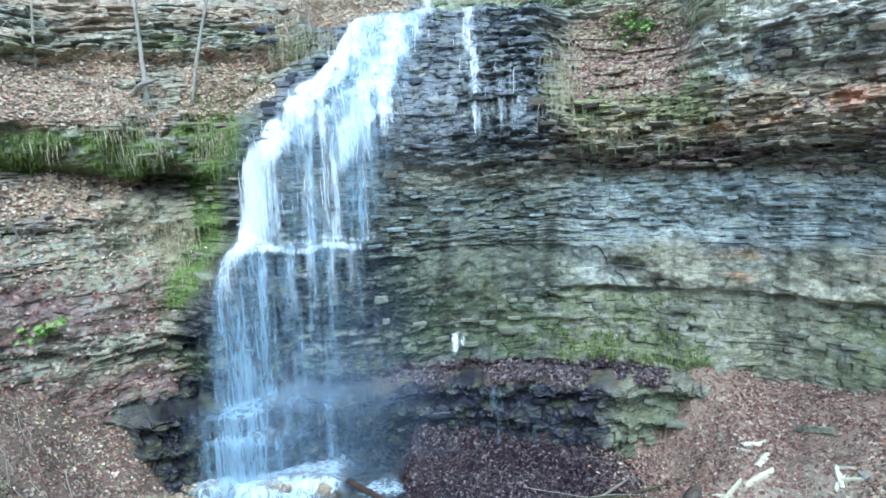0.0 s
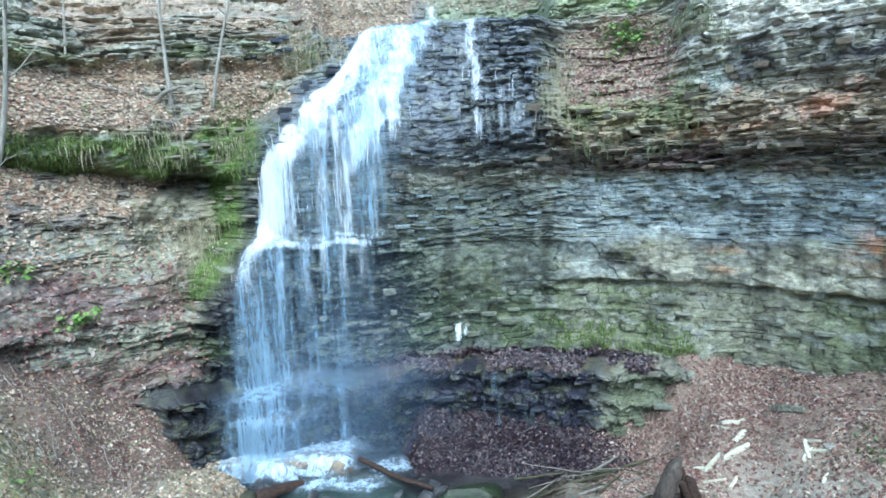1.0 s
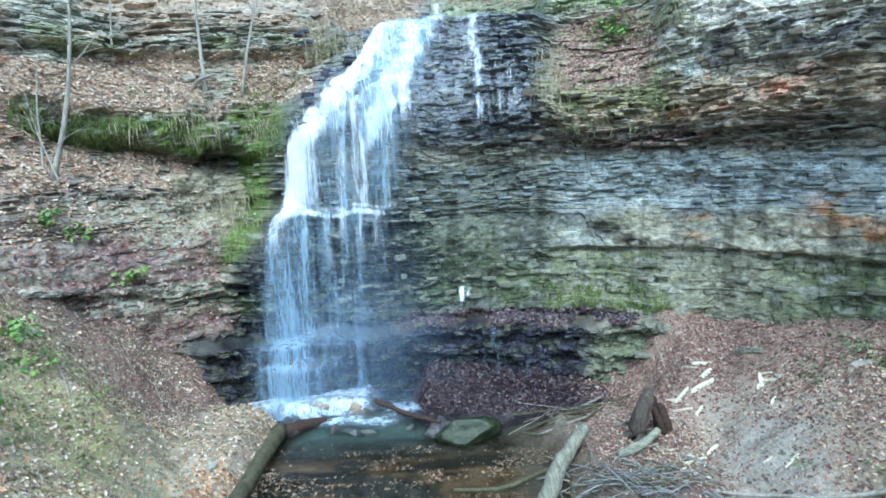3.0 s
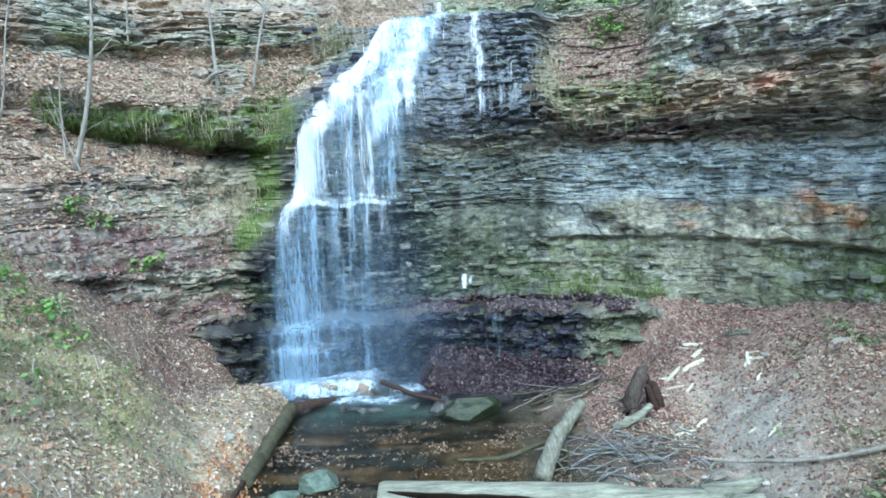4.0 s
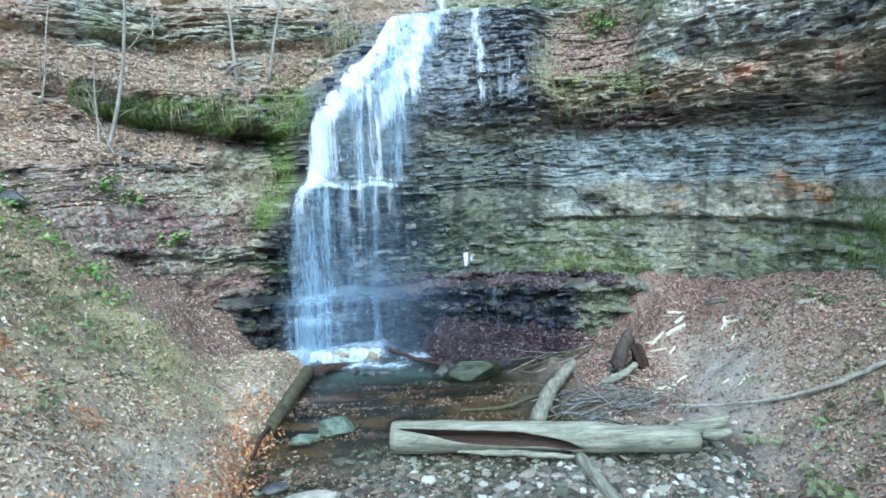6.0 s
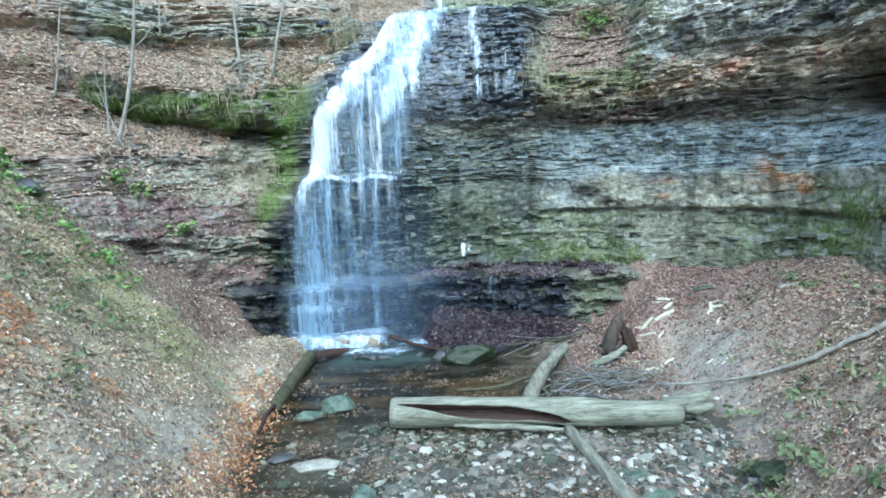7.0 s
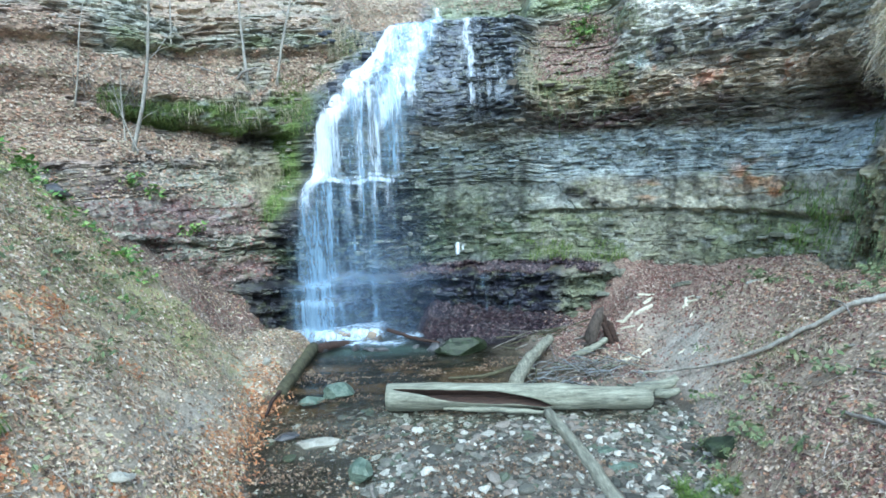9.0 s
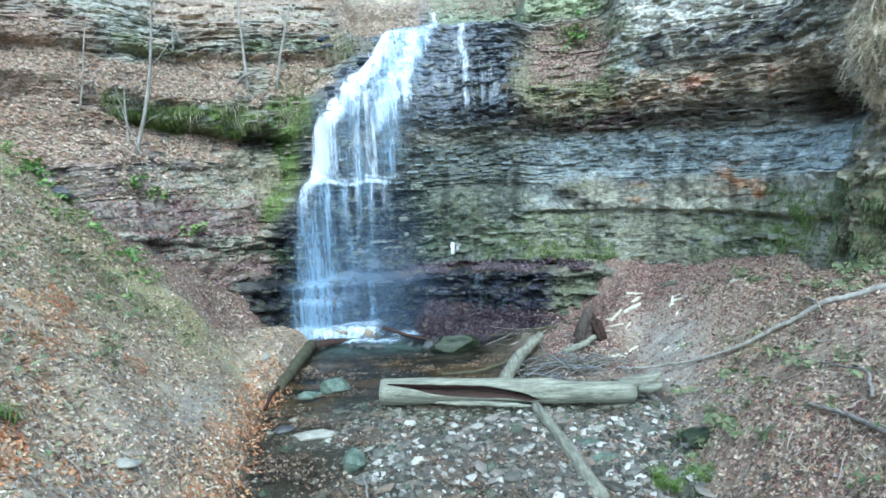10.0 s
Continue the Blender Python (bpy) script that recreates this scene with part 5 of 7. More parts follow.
def build_chips():
    rnd = random.Random(9)
    spots = [(5.85, 9.75, 14, 0.62), (5.35, 9.75, 24, 0.5), (5.25, 9.45, -8, 0.4), (6.05, 10.0, 34, 0.42), (6.1, 10.45, 8, 0.4), (5.85, 10.35, -60, 0.3), (6.4, 10.6, 20, 0.3), (6.85, 9.05, 60, 0.4), (7.0, 9.1, 120, 0.36), (6.8, 8.95, 15, 0.32),
             (6.95, 8.85, -40, 0.3), (5.4, 8.3, 38, 0.42), (6.14, 6.72, 8, 0.36), (4.75, 7.95, 30, 0.3), (4.95, 7.9, -50, 0.24), (4.6, 8.1, 70, 0.22), (5.05, 8.05, 10, 0.2), (4.75, 8.75, 80, 0.26), (8.7, 8.5, 10, 0.3), (7.25, 10.3, 118, 0.8),
             (4.6, 8.95, 100, 0.24), (4.5, 7.7, 35, 0.2), (5.6, 9.35, 40, 0.3), (5.15, 9.75, -20, 0.3), (4.85, 8.15, -15, 0.26), (5.0, 7.8, 55, 0.18), (4.65, 7.9, -70, 0.2), (4.55, 8.35, 15, 0.16), (5.15, 8.15, 95, 0.16), (4.8, 9.1, 60, 0.2), (4.95, 9.3, -25, 0.18), (6.7, 8.3, 25, 0.22), (5.9, 7.1, -10, 0.2)]
    for i, (x, y, turn, ln) in enumerate(spots):
        ob = part("split_wood", wedge(ln, ln * rnd.uniform(0.16, 0.32), ln * rnd.uniform(0.12, 0.22), i), SPLIT if i != 19 else LOG, None, smooth=False)
        rest(ob, x, y, turn, 0.0)
        tagged(ob, "pale freshly split piece of wood on bare earth" if i != 19 else "grey weathered board on the leafy slope", "firewood", "split wood by the stump" if i != 19 else "")


build_chips()

# ---- stones ----
STONE = simple("grey limestone", (0.25, 0.245, 0.2), (0.52, 0.51, 0.44), 6, 0.75, 0.02)
MOSS_STONE = simple("mossy wet stone", (0.008, 0.014, 0.007), (0.055, 0.075, 0.035), 5.0, 0.45, 0.05, None, 24.0)
ALGAE_STONE = simple("algae-grown pale stone", (0.05, 0.085, 0.06), (0.22, 0.28, 0.22), 5.0, 0.6, 0.04, None, 24.0)
WET_STONE = simple("dark wet stone", (0.04, 0.04, 0.045), (0.13, 0.13, 0.13), 6, 0.3, 0.02)


def boulder(sx, sy, sz, seed, cuts=12):
    """A stone with broken faces."""
    rnd = random.Random(seed)
    bm = bmesh.new()
    bmesh.ops.create_icosphere(bm, subdivisions=4, radius=1.0)
    planes = []
    for _ in range(cuts):
        d = Vector((rnd.gauss(0, 1), rnd.gauss(0, 1), rnd.gauss(0, 0.8))).normalized()
        planes.append((d, rnd.uniform(0.48, 0.78)))
    for v in bm.verts:
        for d, r in planes:
            k = v.co.dot(d)
            if k > r:
                v.co -= d * (k - r)
        v.co *= 1 + 0.07 * noise.noise(v.co * 2.5 + Vector((seed, 0, 0))) + 0.03 * noise.noise(v.co * 9)
        v.co.x, v.co.y, v.co.z = v.co.x * sx, v.co.y * sy, v.co.z * sz
    return bm


def rock(x, y, z, sx, sy, sz, material, label, seed, turn=0, group=""):
    ob = part("rock", boulder(sx, sy, sz, seed), material, None, smooth=False)
    ob.matrix_world = pose(x, y, z, 0, 0, turn)
    return tagged(ob, label, "rock", group)


rock(0.25, 10.15, 0.1, 1.0, 0.62, 0.5, MOSS_STONE, "large angular mossy boulder in the pool", 51, 8)
rock(-0.75, 10.3, 0.0, 0.35, 0.3, 0.2, WET_STONE, "dark wet stone in the pool", 52)
rock(-3.15, 6.75, 0.08, 0.55, 0.36, 0.26, ALGAE_STONE, "green algae-covered rock in the stream", 53, 15)
rock(-3.9, 6.5, 0.0, 0.4, 0.3, 0.12, ALGAE_STONE, "low green stone in the stream", 54)
rock(-3.15, 4.1, 0.02, 0.62, 0.22, 0.12, STONE, "long flat pale slab in the stream", 55, 12)
rock(-3.95, 4.55, 0.0, 0.4, 0.2, 0.1, WET_STONE, "flat dark slab at the edge of the stream", 56, 25)
rock(-1.96, 2.75, 0.12, 0.28, 0.26, 0.26, ALGAE_STONE, "square green-grey stone standing in gravel", 57, 40)
rock(-4.7, 2.6, 0.12, 0.16, 0.2, 0.16, STONE, "small grey stone among orange leaves", 58)
rock(2.9, 2.6, 0.0, 0.45, 0.35, 0.16, ALGAE_STONE, "rounded greenish stone at the foot of the bank", 59)
rock(2.75, 3.3, 0.02, 0.4, 0.3, 0.17, ALGAE_STONE, "rounded greenish stone at the foot of the bank", 60)
rock(3.1, 4.0, 0.0, 0.3, 0.22, 0.12, STONE, "grey stone beside the fallen pole", 61)
rock(-5.35, 7.85, ground_at(-5.35, 7.85) + 0.06, 0.16, 0.14, 0.13, STONE, "small grey stone on the earth bank", 62)
rock(-10.5, 7.6, ground_at(-10.5, 7.6) + 0.1, 0.5, 0.4, 0.25, WET_STONE, "dark rock on the edge of the bank", 63)
rock(4.75, 2.5, ground_at(4.75, 2.5) + 0.05, 0.45, 0.35, 0.2, MOSS_STONE, "moss-grown rock in the leafy bank", 64)
rock(-5.05, 0.4, ground_at(-5.05, 0.4) + 0.04, 0.3, 0.13, 0.09, STONE, "flat pale stone on the bank", 65, 15)
rock(8.1, 7.7, ground_at(8.1, 7.7) + 0.03, 0.28, 0.16, 0.1, STONE, "pale stone on the leafy slope", 66, 20)
rnd = random.Random(21)
for i in range(10):
    rx = rnd.uniform(-5.4, -0.4)
    rock(rx, 10.9 - 0.1 * (rx + 5) + rnd.uniform(-0.35, 0.4), 0.02, rnd.uniform(0.12, 0.36), rnd.uniform(0.08, 0.16), rnd.uniform(0.1, 0.2), WET_STONE, "dark wet stone in the foam below the falls", 70 + i, rnd.uniform(0, 180), "stones below the falls")


def pieces(points, sizes, flat, seed):
    """Many small broken stones in one mesh."""
    rng = np.random.default_rng(seed)
    g = (1 + 5 ** 0.5) / 2
    ico = np.array([(-1, g, 0), (1, g, 0), (-1, -g, 0), (1, -g, 0), (0, -1, g), (0, 1, g), (0, -1, -g), (0, 1, -g), (g, 0, -1), (g, 0, 1), (-g, 0, -1), (-g, 0, 1)]) / 1.9
    tri = np.array([(0, 11, 5), (0, 5, 1), (0, 1, 7), (0, 7, 10), (0, 10, 11), (1, 5, 9), (5, 11, 4), (11, 10, 2), (10, 7, 6), (7, 1, 8), (3, 9, 4), (3, 4, 2), (3, 2, 6), (3, 6, 8), (3, 8, 9), (4, 9, 5), (2, 4, 11), (6, 2, 10), (8, 6, 7), (9, 8, 1)])
    n = len(points)
    V = ico[None] * (1 + rng.uniform(-0.45, 0.45, (n, 12, 3)))
    V = V * np.stack([rng.uniform(0.7, 1.4, n), rng.uniform(0.5, 1.0, n), rng.uniform(0.3, 0.8, n) * flat], 1)[:, None]
    t = rng.uniform(0, 6.3, n)
    X = V[..., 0] * np.cos(t)[:, None] - V[..., 1] * np.sin(t)[:, None]
    Y = V[..., 0] * np.sin(t)[:, None] + V[..., 1] * np.cos(t)[:, None]
    V = np.stack([X, Y, V[..., 2] + 0.25 * (X * rng.normal(0, 0.5, n)[:, None])], -1) * sizes[:, None, None] + points[:, None]
    F = tri[None] + 12 * np.arange(n)[:, None, None]
    return V.reshape(-1, 3), F.reshape(-1, 3)


def scatter(n, box, share, seed):
    """Places on the ground by a share of 0 to 1."""
    rng = np.random.default_rng(seed)
    x, y = rng.uniform(box[0], box[1], n), rng.uniform(box[2], box[3], n)
    h = ground_height(x, y)
    keep = rng.random(n) < share(x, y, h)
    return x[keep], y[keep], h[keep]


GRAVEL = island("mixed gravel", [(0.085, 0.083, 0.068), (0.19, 0.185, 0.155), (0.36, 0.355, 0.31), (0.15, 0.15, 0.125), (0.56, 0.55, 0.49), (0.19, 0.155, 0.12), (0.11, 0.13, 0.09), (0.26, 0.235, 0.2), (0.055, 0.05, 0.04), (0.16, 0.155, 0.13), (0.24, 0.19, 0.145), (0.07, 0.068, 0.055)], 0.6)
gx, gy, gh = scatter(40000, (-5, 5, -1.0, 6.2), lambda x, y, h: (h < 0.25) * (0.45 + 0.55 * step(-0.4, 0.15, fbm(x * 1.3, y * 1.7, seed=113))) * np.clip(0.05 + 0.16 * step(0.1, 0.45, fbm(x * 1.1, y * 1.6, seed=112)) + 1.0 * step(-2.9, -1.7, x + 0.7 * fbm(x * 0.7, y * 0.7, seed=111)) * (1 - 0.75 * step(0.05, 0.35, fbm(x * 0.8, y * 1.4, seed=114)) * (1 - step(3.6, 4.4, y))), 0, 1), 3)
gs = np.random.default_rng(4).gamma(1.5, 0.023, len(gx)).clip(0.016, 0.17)
gravel = link_mesh("gravel", *pieces(np.stack([gx, gy, gh + gs * 0.15], -1), gs, 0.8, 5), GRAVEL)
tagged(gravel, "mixed grey, white and green stream gravel", "gravel", kind="stuff")
gx, gy, gh = scatter(5000, (-11, 9, -3, 13), lambda x, y, h: (h > 0.2) * (0.2 + 0.5 * spot(x, y, -5.6, 4, 1.2, 4) + 0.4 * spot(x, y, 5.5, 7, 1.5, 3)), 8)
gs = np.random.default_rng(5).gamma(2.0, 0.016, len(gx)).clip(0.015, 0.12)
tagged(link_mesh("scattered_stones", *pieces(np.stack([gx, gy, gh + gs * 0.1], -1), gs, 0.8, 6), GRAVEL), "small pale stones scattered over the earth banks", "stones", kind="stuff")

# ---- fallen leaves ----


def leaf_mesh(P, N, size, seed):
    """Curled leaves lying on a surface: five corners round a middle rib."""
    rng = np.random.default_rng(seed)
    n = len(P)
    N = N + rng.normal(0, 0.35, (n, 3))
    N = N / np.linalg.norm(N, axis=1)[:, None]
    T = np.cross(N, rng.normal(0, 1, (n, 3)))
    T = T / np.linalg.norm(T, axis=1)[:, None]
    B = np.cross(N, T)
    shape = np.array([(0, -0.58, 0.0), (0.38, 0.05, 0.0), (0, 0.6, 0.0), (-0.38, 0.0, 0.0), (0, 0, 0.0)])
    curl = np.array([0.10, 0.18, 0.14, 0.18, 0.0])
    k = rng.uniform(-0.3, 1.3, n)
    loc = np.broadcast_to(shape, (n, 5, 3)) * rng.uniform(0.65, 1.3, (n, 5, 1))
    V = P[:, None] + size[:, None, None] * (loc[..., 0:1] * T[:, None] + loc[..., 1:2] * B[:, None] + (curl[None] * k[:, None])[..., None] * N[:, None])
    F = np.array([(4, i, (i + 1) % 4) for i in range(4)])[None] + 5 * np.arange(n)[:, None, None]
    return V.reshape(-1, 3), F.reshape(-1, 3)


def ground_normals(x, y):
    e = 0.1
    N = np.stack([ground_height(x - e, y) - ground_height(x + e, y), ground_height(x, y - e) - ground_height(x, y + e), np.full(len(x), 2 * e)], -1)
    return N / np.linalg.norm(N, axis=1)[:, None]


TAN = island("tan dead leaf", [(0.42, 0.3, 0.21), (0.54, 0.42, 0.3), (0.24, 0.17, 0.12), (0.64, 0.54, 0.43), (0.4, 0.36, 0.24), (0.46, 0.27, 0.17), (0.15, 0.11, 0.09), (0.58, 0.49, 0.37), (0.33, 0.25, 0.19)])
RUSSET = island("russet dead leaf", [(0.24, 0.12, 0.095), (0.33, 0.185, 0.15), (0.16, 0.08, 0.07), (0.46, 0.34, 0.28), (0.2, 0.11, 0.10), (0.33, 0.24, 0.18), (0.13, 0.075, 0.068), (0.5, 0.42, 0.36)])
WARM = island("warm tan dead leaf", [(0.58, 0.45, 0.32), (0.48, 0.35, 0.24), (0.74, 0.64, 0.5), (0.24, 0.17, 0.12), (0.48, 0.45, 0.27), (0.54, 0.33, 0.19), (0.17, 0.125, 0.095), (0.64, 0.52, 0.38), (0.38, 0.26, 0.17), (0.8, 0.72, 0.6), (0.4, 0.39, 0.23)])
ORANGE = island("orange dead leaf", [(0.52, 0.25, 0.11), (0.43, 0.19, 0.085), (0.58, 0.36, 0.19), (0.33, 0.16, 0.09), (0.54, 0.3, 0.14), (0.62, 0.44, 0.27), (0.48, 0.21, 0.09)])
WET_LEAF = island("wet brown leaf", [(0.12, 0.08, 0.05), (0.18, 0.125, 0.08), (0.07, 0.05, 0.035), (0.24, 0.165, 0.10), (0.10, 0.08, 0.06), (0.18, 0.11, 0.065), (0.34, 0.28, 0.2), (0.27, 0.19, 0.12)], 0.5)
SODDEN = island("sodden dark leaf", [(0.014, 0.009, 0.016), (0.026, 0.015, 0.024), (0.010, 0.009, 0.015), (0.04, 0.023, 0.032), (0.10, 0.062, 0.07), (0.02, 0.016, 0.028), (0.055, 0.028, 0.03), (0.2, 0.15, 0.15), (0.03, 0.02, 0.03)], 0.3)


def litter(name, label, material, n, box, share, seed, lo=0.035, hi=0.095):
    x, y, h = scatter(n, box, share, seed)
    rng = np.random.default_rng(seed + 50)
    P = np.stack([x, y, np.maximum(h, 0.0) + rng.uniform(0.004, 0.03, len(x))], -1)
    V, F = leaf_mesh(P, ground_normals(x, y), rng.uniform(lo, hi, len(x)), seed)
    tagged(link_mesh(name, V, F, material), label, "leaves", kind="stuff")


def patchy(x, y, seed):
    return step(-0.5, 0.4, fbm(x * 0.9, y * 0.9, seed=seed))


def bare(x, y):
    return np.clip(1 - 1.0 * np.clip(1.3 * spot(x, y, 3.5, 7.0, 1.3, 1.0), 0, 1) - 0.85 * (spot(x, y, 6.0, 7.6, 0.9, 2.2) + spot(x, y, 5.2, 5.0, 0.7, 1.8) + 0.9 * spot(x, y, -5.4, 3.6, 0.5, 2.5) + 0.6 * spot(x, y, -5.8, 7.2, 0.8, 1.4)), 0.15, 1)


litter("leaf_litter", "russet and pinkish brown dead leaves covering the bank", RUSSET, 95000, (3, 10.5, -4, 13.2), lambda x, y, h: (h > 0.08) * bare(x, y) * (0.25 + 0.75 * patchy(x, y, 121)) * (0.45 + 0.55 * step(6, 10, y)) * (1 - 0.95 * (1 - step(3.0, 4.4, x)) * step(10.0, 10.8, y)), 31)
litter("leaf_litter", "tan and brown dead leaves on the near slope", TAN, 60000, (3, 10.5, -4, 9), lambda x, y, h: (h > 0.08) * bare(x, y) * (0.3 + 0.7 * patchy(x, y, 122)) * 0.8, 32)
litter("leaf_litter", "tan dead leaves thinly strewn over the earth bank", WARM, 130000, (-12, -3.6, -4, 12), lambda x, y, h: (h > 0.08) * bare(x, y) * (0.3 + 0.7 * patchy(x, y, 123)) * (1 - 0.5 * np.clip(1.2 * spot(x, y, -5.9, 8.9, 1.3, 1.7), 0, 1)) * (1 - 0.75 * step(8.6, 9.8, y) * (1 - step(-6.8, -5.8, x))), 33, 0.04, 0.1)
litter("leaf_litter", "orange dead leaves drifted along the edge of the stream", ORANGE, 32000, (-6.5, -3.0, -3, 8), lambda x, y, h: np.exp(-((x + 4.08 + 0.16 * np.clip(y, -2, 7)) / (0.4 + 0.1 * fbm(y * 0.9, 0 * y, seed=9))) ** 2) * (0.35 + 0.65 * step(-0.3, 0.3, fbm(x * 2.0, y * 2.0, seed=147))) * (h < 0.9), 34)
litter("leaf_litter", "orange leaves in patches on the earth bank", ORANGE, 26000, (-8.4, -4.6, -3.5, 3.4), lambda x, y, h: np.clip(np.exp(-((x + 6.05 + 0.52 * y + 0.3 * fbm(y * 0.9, 0 * y, seed=128)) / 0.24) ** 2) * step(-0.5, 0.1, fbm(x * 1.2, y * 1.2, seed=130)) + 0.5 * step(0.25, 0.5, fbm(x * 0.8, y * 0.8, seed=143)), 0, 1), 38, 0.04, 0.1)
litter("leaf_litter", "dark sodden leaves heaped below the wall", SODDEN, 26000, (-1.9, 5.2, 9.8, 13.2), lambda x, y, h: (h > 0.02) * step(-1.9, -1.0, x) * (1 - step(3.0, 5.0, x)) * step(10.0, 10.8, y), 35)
litter("leaf_litter", "brown leaves and bark round the stump", RUSSET, 6000, (1.6, 5.0, 6.3, 10.8), lambda x, y, h: (h > 0.03) * patchy(x, y, 129) * 0.8 * (1 - 0.9 * np.clip(1.3 * spot(x, y, 3.4, 7.0, 1.1, 0.8), 0, 1)), 40)
litter("leaf_litter", "dark brown leaves at the foot of the wall", RUSSET, 14000, (-11, -6.4, 8.8, 12.6), lambda x, y, h: (h > 0.05) * (0.3 + 0.7 * patchy(x, y, 125)) * 0.7, 36)
litter("leaf_litter", "brown leaves caught among the gravel", WET_LEAF, 30000, (-4, 4, -3, 5.2), lambda x, y, h: step(-0.1, 0.35, fbm(x * 0.8, y * 1.1, seed=127)) * 0.8 * (0.35 + 0.65 * step(-3.8, -1.5, -y)), 39, 0.03, 0.07)
litter("leaf_litter", "brown leaves lying in shallow water", WET_LEAF, 30000, (-4.6, 2.8, -1.5, 10.2), lambda x, y, h: (step(0.1, 0.35, fbm(x * 0.55, y * 2.2, seed=126) + 0.25 * fbm(x * 2.5, y * 4.0, seed=144)) * 0.95 + 0.03) * (1 - step(9.0, 9.9, y)), 37, 0.03, 0.075)


ZROW = CLIFF_Z[:, 0]


def wall_r(a, z):
    """The cliff's surface at an azimuth and height."""
    i = np.clip(np.searchsorted(ZROW, z), 0, len(ZROW) - 1)
    j = np.clip(np.round((np.asarray(a) + 84) / 171 * (CLIFF_A.shape[1] - 1)).astype(int), 0, CLIFF_A.shape[1] - 1)
    return CLIFF_R[i, j]


def shelf_leaves():
    rng = np.random.default_rng(44)
    soil = np.maximum(soil_share(CLIFF_A, CLIFF_Z) * (1 - step(13.5, 15, CLIFF_Z)), tier_top(CLIFF_A, CLIFF_Z) * 1.0)
    w = np.clip(soil - 0.25, 0, 1) + 0.18 * crumbled(CLIFF_A, CLIFF_Z) + 0.10 * (1 - step(-32, -28, CLIFF_A)) * band(2.5, 6, 0.3, CLIFF_Z) * step(0.0, 0.4, fbm(CLIFF_A * 0.2, CLIFF_Z, seed=49))
    dz, dr = np.diff(CLIFF_Z, axis=0), np.diff(CLIFF_R, axis=0)
    w = (w[:-1] * np.hypot(dz, dr)).ravel()
    pick = rng.choice(len(w), 44000, p=w / w.sum())
    f = rng.random(len(pick))
    a = CLIFF_A[:-1].ravel()[pick] + rng.uniform(-0.09, 0.09, len(pick))
    z = CLIFF_Z[:-1].ravel()[pick] + f * dz.ravel()[pick] + rng.uniform(0.0, 0.03, len(pick))
    r = CLIFF_R[:-1].ravel()[pick] + f * dr.ravel()[pick] - rng.uniform(0.0, 0.04, len(pick))
    x, y = cliff_point(a, r)
    P = np.stack([x, y, z], -1)
    rad = np.radians(a)
    N = np.stack([-np.sin(rad), -np.cos(rad), np.full(len(a), 1.3)], -1)
    V, F = leaf_mesh(P, N, rng.uniform(0.06, 0.13, len(a)), 45)
    low = np.repeat((z < 2.7) & (a > -13), 4)
    sel = np.repeat((a < 5) & (z > 5.2), 4) & ~low
    tagged(link_mesh("leaf_litter", V, F[low], SODDEN), "dark wet leaves on the low ledge beside the falls", "leaves", kind="stuff")
    tagged(link_mesh("leaf_litter", V, F[sel], TAN), "tan dead leaves on the shelves of the cliff", "leaves", kind="stuff")
    tagged(link_mesh("leaf_litter", V, F[~sel & ~low], RUSSET), "russet dead leaves on the ledges of the cliff", "leaves", kind="stuff")


shelf_leaves()

# ---- plants ----
def wall_point(a, z, out=0.0):
    x, y = cliff_point(a, wall_r(a, z) - out)
    return np.stack([x, y, np.asarray(z) + 0 * x], -1)


GREEN = island("green leaf", [(0.10, 0.2, 0.04), (0.16, 0.3, 0.05), (0.22, 0.36, 0.08), (0.12, 0.24, 0.07), (0.3, 0.42, 0.12)], 0.5)
DULL_GREEN = island("dull green leaf", [(0.10, 0.15, 0.05), (0.16, 0.2, 0.09), (0.2, 0.26, 0.12), (0.25, 0.27, 0.14), (0.13, 0.17, 0.08)], 0.6)
GRASS = island("green grass blade", [(0.09, 0.15, 0.025), (0.14, 0.22, 0.035), (0.2, 0.28, 0.06), (0.11, 0.17, 0.04)], 0.6)
MOSSBLADE = island("dark moss blade", [(0.07, 0.115, 0.02), (0.11, 0.165, 0.03), (0.16, 0.22, 0.045), (0.22, 0.26, 0.08), (0.09, 0.13, 0.04)], 0.7)
STRAW = island("dry grass blade", [(0.36, 0.31, 0.2), (0.46, 0.4, 0.28), (0.28, 0.25, 0.15), (0.3, 0.31, 0.18), (0.5, 0.45, 0.34)], 0.7)
ROOTS = island("hanging dry stem", [(0.70, 0.59, 0.42), (0.50, 0.41, 0.28), (0.75, 0.75, 0.59), (0.39, 0.34, 0.21), (0.75, 0.66, 0.53), (0.42, 0.42, 0.24)], 0.8)


